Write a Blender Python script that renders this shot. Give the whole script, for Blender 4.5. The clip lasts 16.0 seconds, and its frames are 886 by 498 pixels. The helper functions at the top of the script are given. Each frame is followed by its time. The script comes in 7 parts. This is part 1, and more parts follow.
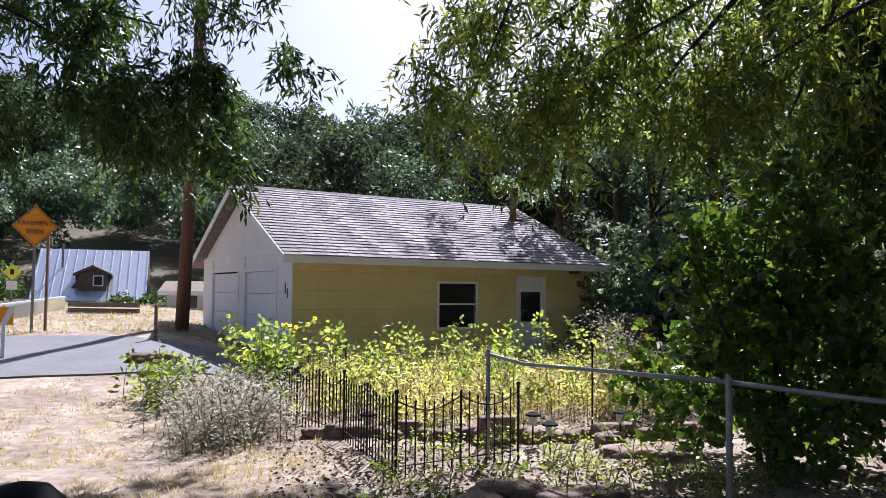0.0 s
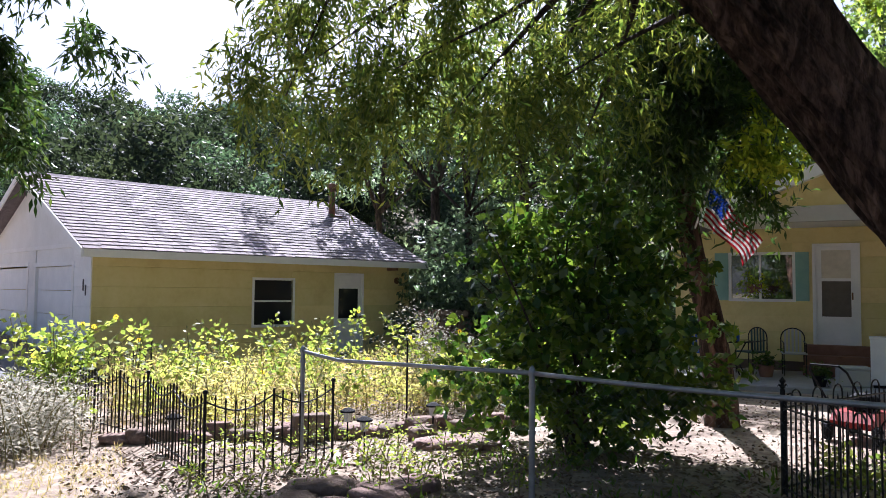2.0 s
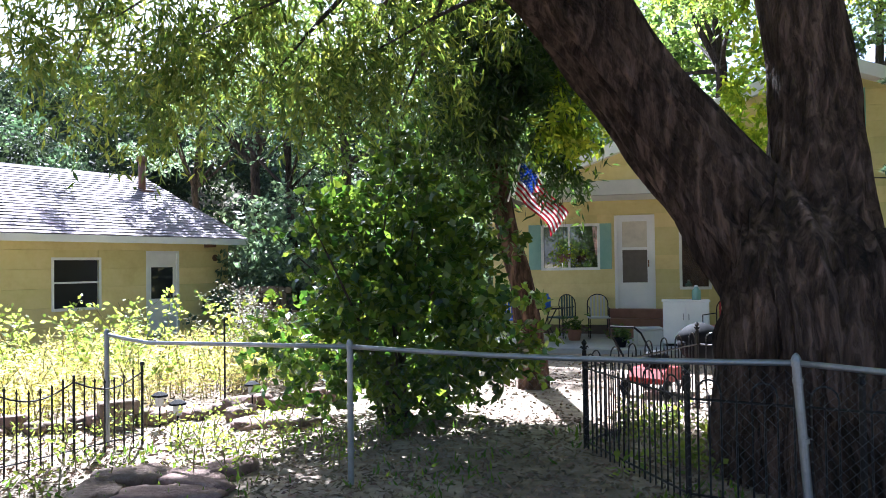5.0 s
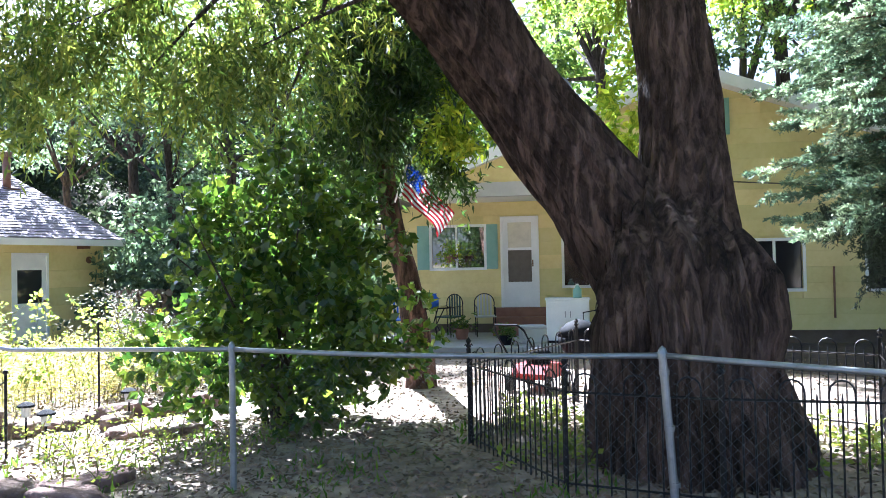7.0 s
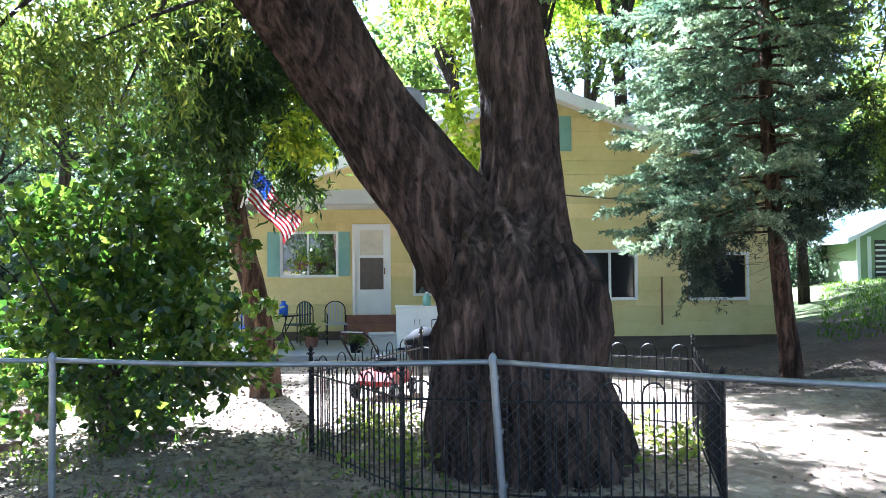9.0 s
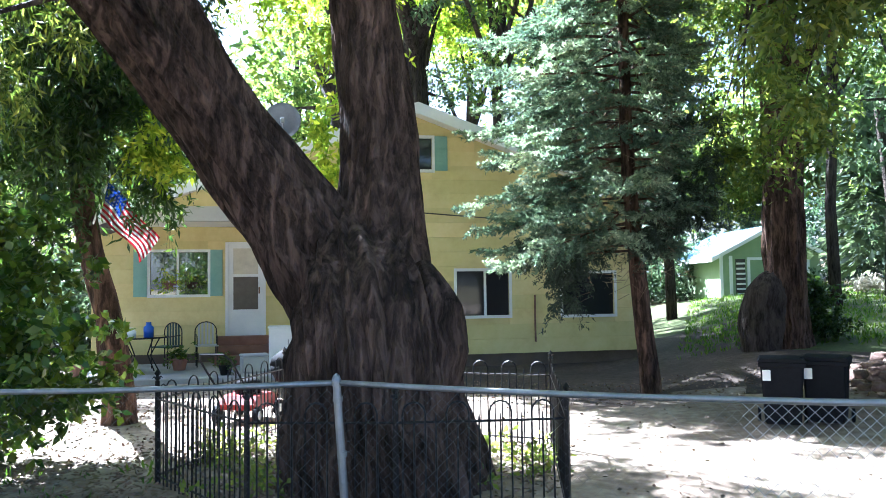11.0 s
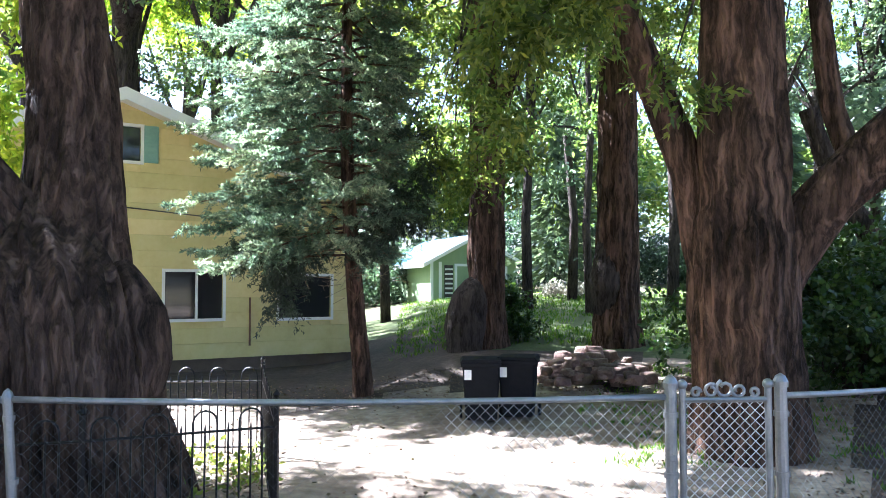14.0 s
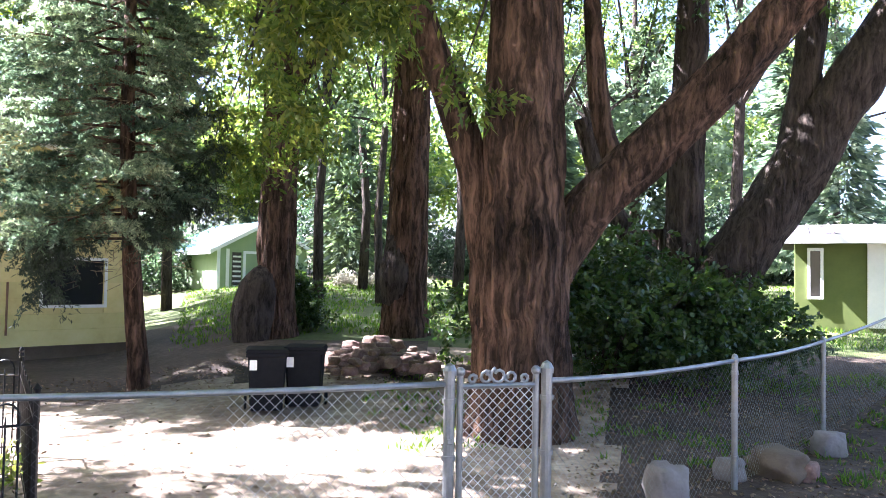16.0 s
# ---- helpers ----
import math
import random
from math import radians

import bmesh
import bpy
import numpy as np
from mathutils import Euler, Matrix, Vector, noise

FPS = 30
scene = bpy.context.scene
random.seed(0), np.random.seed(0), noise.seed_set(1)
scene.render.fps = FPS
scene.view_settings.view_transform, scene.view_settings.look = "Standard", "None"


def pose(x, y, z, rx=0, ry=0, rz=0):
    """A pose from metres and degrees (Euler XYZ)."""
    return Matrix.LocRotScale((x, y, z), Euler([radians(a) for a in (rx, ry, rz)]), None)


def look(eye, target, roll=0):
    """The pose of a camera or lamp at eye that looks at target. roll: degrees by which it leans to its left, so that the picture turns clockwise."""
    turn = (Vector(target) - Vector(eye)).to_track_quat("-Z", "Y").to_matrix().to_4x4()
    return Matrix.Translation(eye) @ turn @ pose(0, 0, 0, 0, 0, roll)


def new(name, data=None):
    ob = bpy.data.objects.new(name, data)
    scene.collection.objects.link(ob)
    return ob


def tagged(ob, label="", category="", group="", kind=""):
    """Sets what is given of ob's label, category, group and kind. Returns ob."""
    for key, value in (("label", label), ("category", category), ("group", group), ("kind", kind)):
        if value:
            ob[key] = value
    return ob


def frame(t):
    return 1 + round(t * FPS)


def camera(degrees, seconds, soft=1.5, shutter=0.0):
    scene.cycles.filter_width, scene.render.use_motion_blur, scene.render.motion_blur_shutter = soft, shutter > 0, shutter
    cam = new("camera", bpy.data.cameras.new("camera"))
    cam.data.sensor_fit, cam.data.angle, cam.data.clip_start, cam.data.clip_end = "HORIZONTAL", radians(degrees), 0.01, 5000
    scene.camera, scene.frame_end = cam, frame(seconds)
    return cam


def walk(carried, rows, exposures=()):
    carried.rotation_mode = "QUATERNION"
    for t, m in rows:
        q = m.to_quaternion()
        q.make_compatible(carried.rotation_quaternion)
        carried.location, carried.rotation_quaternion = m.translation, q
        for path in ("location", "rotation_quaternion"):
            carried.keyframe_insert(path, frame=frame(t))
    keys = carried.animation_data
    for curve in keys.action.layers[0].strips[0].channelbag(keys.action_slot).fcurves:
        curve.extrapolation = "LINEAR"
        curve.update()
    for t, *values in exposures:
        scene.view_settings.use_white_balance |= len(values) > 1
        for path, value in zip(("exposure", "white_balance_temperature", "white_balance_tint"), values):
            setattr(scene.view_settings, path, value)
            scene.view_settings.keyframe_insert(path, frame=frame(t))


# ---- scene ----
cam = camera(59.72, 16.0, soft=0.6)
ROWS = [
    (0.0, -0.068, 0.080, 1.708, -0.80, 3.21, 0.59),
    (0.5, -0.069, 0.078, 1.703, -5.48, 3.40, 0.86),
    (1.0, -0.050, 0.079, 1.701, -10.43, 3.90, 0.89),
    (1.5, -0.047, 0.086, 1.699, -12.99, 3.74, 0.97),
    (2.0, -0.037, 0.077, 1.703, -14.15, 3.11, 0.55),
    (2.5, -0.031, 0.086, 1.696, -15.65, 2.64, 0.40),
    (3.0, -0.012, 0.087, 1.697, -18.11, 2.48, 0.11),
    (3.5, 0.005, 0.088, 1.700, -20.26, 2.09, -0.09),
    (4.0, 0.032, 0.089, 1.696, -22.03, 1.64, -0.47),
    (6.5, 0.054, 0.010, 1.690, -33.81, 1.20, -0.96),
    (7.0, 0.060, 0.006, 1.686, -35.10, 1.14, -1.12),
    (7.5, 0.060, -0.005, 1.689, -37.85, 1.27, -0.87),
    (8.0, 0.077, -0.035, 1.693, -40.45, 1.27, -0.70),
    (8.5, 0.092, -0.049, 1.684, -42.91, 1.34, -0.46),
    (9.0, 0.112, -0.125, 1.694, -45.66, 1.53, -0.52),
    (9.5, 0.166, -0.206, 1.702, -49.33, 2.22, -0.68),
    (12.0, 0.405, -0.347, 1.688, -57.64, 2.49, -0.52),
    (12.5, 0.382, -0.356, 1.702, -61.94, 2.48, -0.48),
    (13.0, 0.390, -0.319, 1.717, -66.64, 2.74, -0.67),
    (13.5, 0.389, -0.312, 1.710, -70.99, 2.80, -0.36),
    (14.0, 0.456, -0.303, 1.708, -74.36, 2.84, -0.05),
    (14.5, 0.420, -0.323, 1.708, -78.53, 2.67, -0.02),
    (15.0, 0.424, -0.326, 1.712, -83.55, 2.11, -0.04),
    (15.5, 0.400, -0.332, 1.714, -86.40, 1.73, 0.56),
    (16.0, 0.412, -0.325, 1.712, -89.71, 2.22, 1.06),
]
EXPO = [(0.0, 1.25, 5550, 22), (1.0, 1.38, 5500, 22), (2.5, 1.85, 5450, 21), (3.5, 2.15, 5400, 20), (4.5, 2.55, 5300, 17), (6.3, 3.15, 5100, 16), (8.0, 3.48, 5020, 14), (9.0, 3.55, 4950, 13), (12.0, 3.4, 4950, 12), (14.0, 3.52, 5150, 17), (16.0, 3.78, 5500, 24)]
walk(cam, [(t, pose(x, y, z, 90 + pitch, 0, yaw) @ pose(0, 0, 0, 0, 0, roll)) for t, x, y, z, yaw, pitch, roll in ROWS], EXPO)

# ---- light ----
SUN_AZ, SUN_EL = 12.0, 47.0  # degrees right of +y, above the horizon
world = bpy.data.worlds.new("sky")
scene.world = world
world.use_nodes = True
_n = world.node_tree.nodes
_sky = _n.new("ShaderNodeTexSky")
_sky.sky_type, _sky.sun_disc = "NISHITA", False
_sky.sun_elevation, _sky.sun_rotation = radians(SUN_EL), radians(SUN_AZ)
_sky.air_density, _sky.dust_density, _sky.ozone_density = 1.0, 3.2, 1.0
world.node_tree.links.new(_sky.outputs[0], _n["Background"].inputs[0])
_n["Background"].inputs[1].default_value = 0.05
_sd = Vector((math.sin(radians(SUN_AZ)) * math.cos(radians(SUN_EL)), math.cos(radians(SUN_AZ)) * math.cos(radians(SUN_EL)), math.sin(radians(SUN_EL))))
sun = new("sun", bpy.data.lights.new("sun", "SUN"))
sun.data.energy, sun.data.angle, sun.data.color = 5.0, radians(0.6), (1.0, 0.95, 0.86)
sun.matrix_basis = look(_sd * 60, (0, 0, 0))


# ---- materials ----
def material(name, colours, rough=0.8, scale=4.0, detail=6.0, bump=0.0, bump_scale=30.0, metal=0.0, stretch=(1, 1, 1), rand=0.0, translucent=0.0, spec=0.3, fine=0.25, island=False, coords="Object", glow=(2.3, 2.15, 1.2)):
    """A procedural surface: colours mixed by coarse and fine noise, with bump, and variation from piece to piece."""
    m = bpy.data.materials.new(name)
    m.use_nodes = True
    nt, N = m.node_tree, m.node_tree.nodes
    L, b = nt.links.new, N["Principled BSDF"]
    tc, mp = N.new("ShaderNodeTexCoord"), N.new("ShaderNodeMapping")
    mp.inputs["Scale"].default_value = stretch
    L(tc.outputs[coords], mp.inputs[0])
    n1, n2 = N.new("ShaderNodeTexNoise"), N.new("ShaderNodeTexNoise")
    for n, s, d in ((n1, scale, detail), (n2, scale * 9, 4.0)):
        n.inputs["Scale"].default_value, n.inputs["Detail"].default_value = s, d
        n.inputs["Roughness"].default_value = 0.62
        L(mp.outputs[0], n.inputs["Vector"])
    mix = N.new("ShaderNodeMix")
    mix.inputs[0].default_value = fine
    L(n1.outputs[0], mix.inputs[2])
    L(n2.outputs[0], mix.inputs[3])
    ramp = N.new("ShaderNodeValToRGB")
    el = ramp.color_ramp.elements
    while len(el) < len(colours):
        el.new(0.5)
    for i, c in enumerate(colours):
        el[i].position = 0.3 + 0.4 * i / max(1, len(colours) - 1)
        el[i].color = (*c, 1)
    L(mix.outputs[0], ramp.inputs[0])
    col = ramp.outputs[0]
    if rand:
        src = N.new("ShaderNodeNewGeometry").outputs["Random Per Island"] if island else N.new("ShaderNodeObjectInfo").outputs["Random"]
        mr = N.new("ShaderNodeMapRange")
        mr.inputs[3].default_value, mr.inputs[4].default_value = 1 - rand, 1 + rand
        L(src, mr.inputs[0])
        hsv = N.new("ShaderNodeHueSaturation")
        L(mr.outputs[0], hsv.inputs["Value"])
        mr2 = N.new("ShaderNodeMapRange")
        mr2.inputs[3].default_value, mr2.inputs[4].default_value = 0.5 + rand * 0.09, 0.5 - rand * 0.06
        L(src, mr2.inputs[0])
        L(mr2.outputs[0], hsv.inputs["Hue"])
        L(col, hsv.inputs["Color"])
        col = hsv.outputs[0]
    L(col, b.inputs["Base Color"])
    b.inputs["Roughness"].default_value, b.inputs["Metallic"].default_value = rough, metal
    b.inputs["Specular IOR Level"].default_value = spec
    if bump:
        n3, bp = N.new("ShaderNodeTexNoise"), N.new("ShaderNodeBump")
        n3.inputs["Scale"].default_value, n3.inputs["Detail"].default_value = bump_scale, 6
        L(mp.outputs[0], n3.inputs["Vector"])
        bp.inputs["Strength"].default_value, bp.inputs["Distance"].default_value = min(1.0, bump), 0.02 if bump < 1 else 0.07
        L(n3.outputs[0], bp.inputs["Height"])
        L(bp.outputs[0], b.inputs["Normal"])
    if translucent:
        tr, ms = N.new("ShaderNodeBsdfTranslucent"), N.new("ShaderNodeMixShader")
        gain = N.new("ShaderNodeMix")
        gain.data_type, gain.blend_type = "RGBA", "MULTIPLY"
        gain.inputs[0].default_value = 1.0
        L(col, gain.inputs[6])
        gain.inputs[7].default_value = (*glow, 1)
        L(gain.outputs[2], tr.inputs[0])
        top = N.new("ShaderNodeMix")
        top.data_type, top.blend_type = "RGBA", "MULTIPLY"
        top.inputs[0].default_value = 1.0
        L(col, top.inputs[6])
        top.inputs[7].default_value = (0.5, 0.52, 0.5, 1)
        L(top.outputs[2], b.inputs["Base Color"])
        ms.inputs[0].default_value = translucent
        L(b.outputs[0], ms.inputs[1])
        L(tr.outputs[0], ms.inputs[2])
        L(ms.outputs[0], N["Material Output"].inputs[0])
    return m


def bark(name, colours, scale):
    """Bark: long upright ridges with dark furrows between them, grained and toned unevenly."""
    m = bpy.data.materials.new(name)
    m.use_nodes = True
    nt, N = m.node_tree, m.node_tree.nodes
    L, b = nt.links.new, N["Principled BSDF"]
    tc, mp = N.new("ShaderNodeTexCoord"), N.new("ShaderNodeMapping")
    mp.inputs["Scale"].default_value = (1.0, 1.0, 0.14)
    warp, bend = N.new("ShaderNodeTexNoise"), N.new("ShaderNodeMix")
    warp.inputs["Scale"].default_value, warp.inputs["Detail"].default_value = 2.6, 4
    bend.data_type, bend.blend_type = "RGBA", "LINEAR_LIGHT"
    bend.inputs[0].default_value = 0.09
    L(tc.outputs["Object"], warp.inputs["Vector"])
    L(tc.outputs["Object"], bend.inputs[6])
    L(warp.outputs["Color"], bend.inputs[7])
    L(bend.outputs[2], mp.inputs[0])
    plate, small, tone = N.new("ShaderNodeTexNoise"), N.new("ShaderNodeTexNoise"), N.new("ShaderNodeTexNoise")
    plate.inputs["Scale"].default_value, plate.inputs["Detail"].default_value, plate.inputs["Roughness"].default_value = scale * 2.6, 8, 0.68
    L(mp.outputs[0], plate.inputs["Vector"])
    for n, sc, de in ((small, scale * 6, 6), (tone, scale * 0.3, 4)):
        n.inputs["Scale"].default_value, n.inputs["Detail"].default_value = sc, de
        L((tc.outputs["Object"] if n is tone else mp.outputs[0]), n.inputs["Vector"])
    crack = N.new("ShaderNodeMapRange")
    crack.inputs[1].default_value, crack.inputs[2].default_value = 0.36, 0.6
    crack.interpolation_type = "SMOOTHSTEP"
    L(plate.outputs[0], crack.inputs[0])
    mul, add = N.new("ShaderNodeMath"), N.new("ShaderNodeMath")
    mul.operation = add.operation = "MULTIPLY_ADD"
    mul.inputs[1].default_value, add.inputs[1].default_value = 0.75, 0.9
    L(small.outputs[0], mul.inputs[0])
    sub = N.new("ShaderNodeMath")
    sub.operation = "MULTIPLY"
    sub.inputs[1].default_value = 0.5
    L(crack.outputs[0], sub.inputs[0])
    L(sub.outputs[0], mul.inputs[2])
    L(tone.outputs[0], add.inputs[0])
    L(mul.outputs[0], add.inputs[2])
    half = N.new("ShaderNodeMath")
    half.operation = "SUBTRACT"
    half.inputs[1].default_value = 0.55
    L(add.outputs[0], half.inputs[0])
    ramp = N.new("ShaderNodeValToRGB")
    el = ramp.color_ramp.elements
    el.new(0.5)
    for e, pos, c in zip(el, (0.12, 0.5, 1.0), colours):
        e.position, e.color = pos, (*c, 1)
    L(half.outputs[0], ramp.inputs[0])
    L(ramp.outputs[0], b.inputs["Base Color"])
    b.inputs["Roughness"].default_value, b.inputs["Specular IOR Level"].default_value = 0.92, 0.2
    bp = N.new("ShaderNodeBump")
    bp.inputs["Strength"].default_value, bp.inputs["Distance"].default_value = 1.0, 0.075
    L(mul.outputs[0], bp.inputs["Height"])
    L(bp.outputs[0], b.inputs["Normal"])
    return m


def glass(name, tint=(0.02, 0.022, 0.025)):
    m = material(name, [tint, tint], rough=0.06, spec=0.7)
    return m


def shiny_glass(name):
    """Double glazing that mirrors the garden."""
    m = material(name, [(0.03, 0.03, 0.03), (0.05, 0.045, 0.04)], rough=0.03, spec=1.0)
    m.node_tree.nodes["Principled BSDF"].inputs["IOR"].default_value = 2.3
    return m


M_YELLOW = material("pale_yellow_paint", [(0.56, 0.45, 0.19), (0.66, 0.56, 0.25), (0.72, 0.62, 0.31)], 0.65, 1.4, bump=0.15, bump_scale=60, rand=0.09)
M_CREAM = material("cream_white_paint", [(0.72, 0.71, 0.66), (0.83, 0.82, 0.78)], 0.6, 2.0, bump=0.1, rand=0.04)
M_WHITE = material("white_paint", [(0.70, 0.71, 0.70), (0.82, 0.82, 0.80)], 0.5, 3.0, bump=0.06)
M_TEAL = material("teal_paint", [(0.20, 0.36, 0.31), (0.28, 0.46, 0.39)], 0.6, 4.0)
M_GREYBEAM = material("grey_beam_paint", [(0.42, 0.42, 0.40), (0.52, 0.52, 0.49)], 0.6, 2.0)
M_SHINGLE = material("asphalt_shingle", [(0.17, 0.14, 0.15), (0.30, 0.255, 0.265)], 0.8, 7.0, bump=0.6, bump_scale=160, rand=0.5, spec=0.2, island=True)
M_DARKGLASS = glass("dark_window_glass")
M_PANE = shiny_glass("mirroring_window_glass")
M_INSIDE = material("dim_interior", [(0.05, 0.045, 0.04), (0.09, 0.08, 0.07)], 0.9)
M_CONCRETE = material("concrete", [(0.30, 0.29, 0.27), (0.42, 0.41, 0.38)], 0.9, 2.5, bump=0.4, bump_scale=50)
M_BROWNWALL = material("brown_foundation", [(0.10, 0.075, 0.055), (0.16, 0.12, 0.09)], 0.9, 3.0, bump=0.4)
M_RUST = material("rusty_metal", [(0.16, 0.08, 0.05), (0.24, 0.15, 0.10)], 0.7, 8.0, metal=0.4)
M_BARK = bark("furrowed_bark", [(0.010, 0.007, 0.005), (0.066, 0.042, 0.031), (0.17, 0.11, 0.083)], 3.6)
# Turf green with tree shade included in its dark tones.
M_TURF = material("shaded_turf", [(0.035, 0.048, 0.015), (0.07, 0.088, 0.026), (0.14, 0.12, 0.066)], 0.95, 0.5, detail=9, bump=0.6, bump_scale=20, fine=0.5)
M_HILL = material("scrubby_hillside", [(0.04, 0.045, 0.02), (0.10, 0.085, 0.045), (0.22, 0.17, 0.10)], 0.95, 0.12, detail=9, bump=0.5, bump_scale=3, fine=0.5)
# Same yard dirt, with house and tree shade put into a darker colour.
M_SHADE_SOIL = material("soil_darkened_for_shade", [(0.024, 0.017, 0.013), (0.056, 0.04, 0.03), (0.12, 0.092, 0.068)], 0.95, 0.9, detail=9, bump=0.9, bump_scale=14, fine=0.5)
M_GROUND = material("dry_dirt", [(0.085, 0.058, 0.042), (0.25, 0.195, 0.145), (0.48, 0.415, 0.32)], 0.95, 0.7, detail=9, bump=0.9, bump_scale=14, fine=0.45, coords="Object")


# ---- mesh helpers ----
def obj(name, bm, mat, parent=None, smooth=False):
    me = bpy.data.meshes.new(name)
    bm.to_mesh(me)
    bm.free()
    for m in mat if isinstance(mat, (list, tuple)) else [mat]:
        me.materials.append(m)
    if smooth:
        me.polygons.foreach_set("use_smooth", [True] * len(me.polygons))
    ob = new(name, me)
    ob.parent = parent
    return ob


def part(name, bm, mat, parent, label="", smooth=False):
    ob = obj(name, bm, mat, parent, smooth)
    return tagged(ob, label) if label else ob


def thing(name, m, label, category, group="", kind=""):
    ob = new(name)
    ob.matrix_basis = m
    ob.empty_display_size = 0.2
    return tagged(ob, label, category, group, kind)


def box(bm, x0, x1, y0, y1, z0, z1, bevel=0.0):
    m = Matrix.Translation(((x0 + x1) / 2, (y0 + y1) / 2, (z0 + z1) / 2)) @ Matrix.Diagonal((x1 - x0, y1 - y0, z1 - z0, 1))
    r = bmesh.ops.create_cube(bm, size=1, matrix=m)
    if bevel:
        es = list({e for v in r["verts"] for e in v.link_edges})
        bmesh.ops.bevel(bm, geom=es, offset=bevel, segments=1, affect="EDGES")
    return bm


def boxes(*rows, bevel=0.0):
    bm = bmesh.new()
    for r in rows:
        box(bm, *r, bevel=bevel)
    return bm


def prism(pts, y0, y1):
    """A solid with the outline pts in x and z, from y0 to y1."""
    bm = bmesh.new()
    a, b = [bm.verts.new((x, y0, z)) for x, z in pts], [bm.verts.new((x, y1, z)) for x, z in pts]
    bm.faces.new(a), bm.faces.new(b[::-1])
    for i in range(len(pts)):
        j = (i + 1) % len(pts)
        bm.faces.new((a[j], a[i], b[i], b[j]))
    bmesh.ops.recalc_face_normals(bm, faces=bm.faces)
    return bm


def tube(bm, path, radii, n=8, closed=True, wob=0.0, seed=0.0):
    """A tapered tube along a path; wob roughens it like bark."""
    path = [Vector(p) for p in path]
    rings = []
    side = None
    for i, p in enumerate(path):
        d = (path[min(i + 1, len(path) - 1)] - path[max(i - 1, 0)]).normalized()
        if side is None:
            side = d.orthogonal().normalized()
        side = (side - d * side.dot(d)).normalized()
        up = d.cross(side)
        ring = []
        for k in range(n):
            a = 2 * math.pi * k / n
            off = side * math.cos(a) + up * math.sin(a)
            r = radii[i]
            if wob:
                r *= 1 + wob * (noise.noise((off.x * 2.2 + seed, off.y * 2.2, p.z * 0.7 + off.z)) + 0.6 * noise.noise((off.x * 7 + seed, off.y * 7, p.z * 1.1)))
            ring.append(bm.verts.new(p + off * r))
        rings.append(ring)
    for a, b in zip(rings, rings[1:]):
        for k in range(n):
            bm.faces.new((a[k], a[(k + 1) % n], b[(k + 1) % n], b[k]))
    if closed:
        bm.faces.new(rings[0][::-1]), bm.faces.new(rings[-1])
    return bm


def rod(a, b, r, n=8):
    return tube(bmesh.new(), [a, b], [r, r], n)


def smoothstep(a, b, v):
    k = min(1.0, max(0.0, (v - a) / (b - a)))
    return k * k * (3 - 2 * k)


def land(x, y):
    """Height of the ground."""
    d, az = math.hypot(x, y), math.degrees(math.atan2(x, y))
    left = (1 - smoothstep(-20, -9, az)) * smoothstep(-150, -90, az)
    right = smoothstep(66, 80, az) * (1 - smoothstep(130, 160, az))
    z = left * (0.075 * max(0, min(d, 19) - 9) + 0.012 * max(0, min(d, 45) - 19)) + right * (0.085 * max(0, min(d, 17) - 9.5) + 0.045 * max(0, min(d, 45) - 17))
    front = smoothstep(-120, -70, az) * (1 - smoothstep(140, 175, az))
    z += (1 - left) * (1 - right) * front * 0.05 * max(0, min(d, 45) - 27)
    slope = 0.24 * (1 - smoothstep(35, 75, az)) + 0.05
    z += front * slope * max(0, min(d, 160) - 50)
    z += 0.10 * (noise.noise((x * 0.09, y * 0.09, 3.0))) * smoothstep(4, 14, d) + 0.035 * noise.noise((x * 0.5, y * 0.5, 1.0))
    return z


def at(az, d, dz=0.0):
    x, y = d * math.sin(radians(az)), d * math.cos(radians(az))
    return Vector((x, y, land(x, y) + dz))

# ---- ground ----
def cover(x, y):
    """Which ground cover lies here: dirt, hillside scrub, turf, or dirt darkened for shade."""
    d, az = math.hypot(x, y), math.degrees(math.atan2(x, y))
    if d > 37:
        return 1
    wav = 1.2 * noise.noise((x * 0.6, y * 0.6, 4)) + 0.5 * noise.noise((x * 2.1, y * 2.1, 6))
    # Painted shade: strip in front of the house.
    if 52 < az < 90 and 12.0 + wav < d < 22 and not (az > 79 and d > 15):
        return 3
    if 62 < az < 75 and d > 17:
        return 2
    # Painted shade: ground under the trees right of the gate.
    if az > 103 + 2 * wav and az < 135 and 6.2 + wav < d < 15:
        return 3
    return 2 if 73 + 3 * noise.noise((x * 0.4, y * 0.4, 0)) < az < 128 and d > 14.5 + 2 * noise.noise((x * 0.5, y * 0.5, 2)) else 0


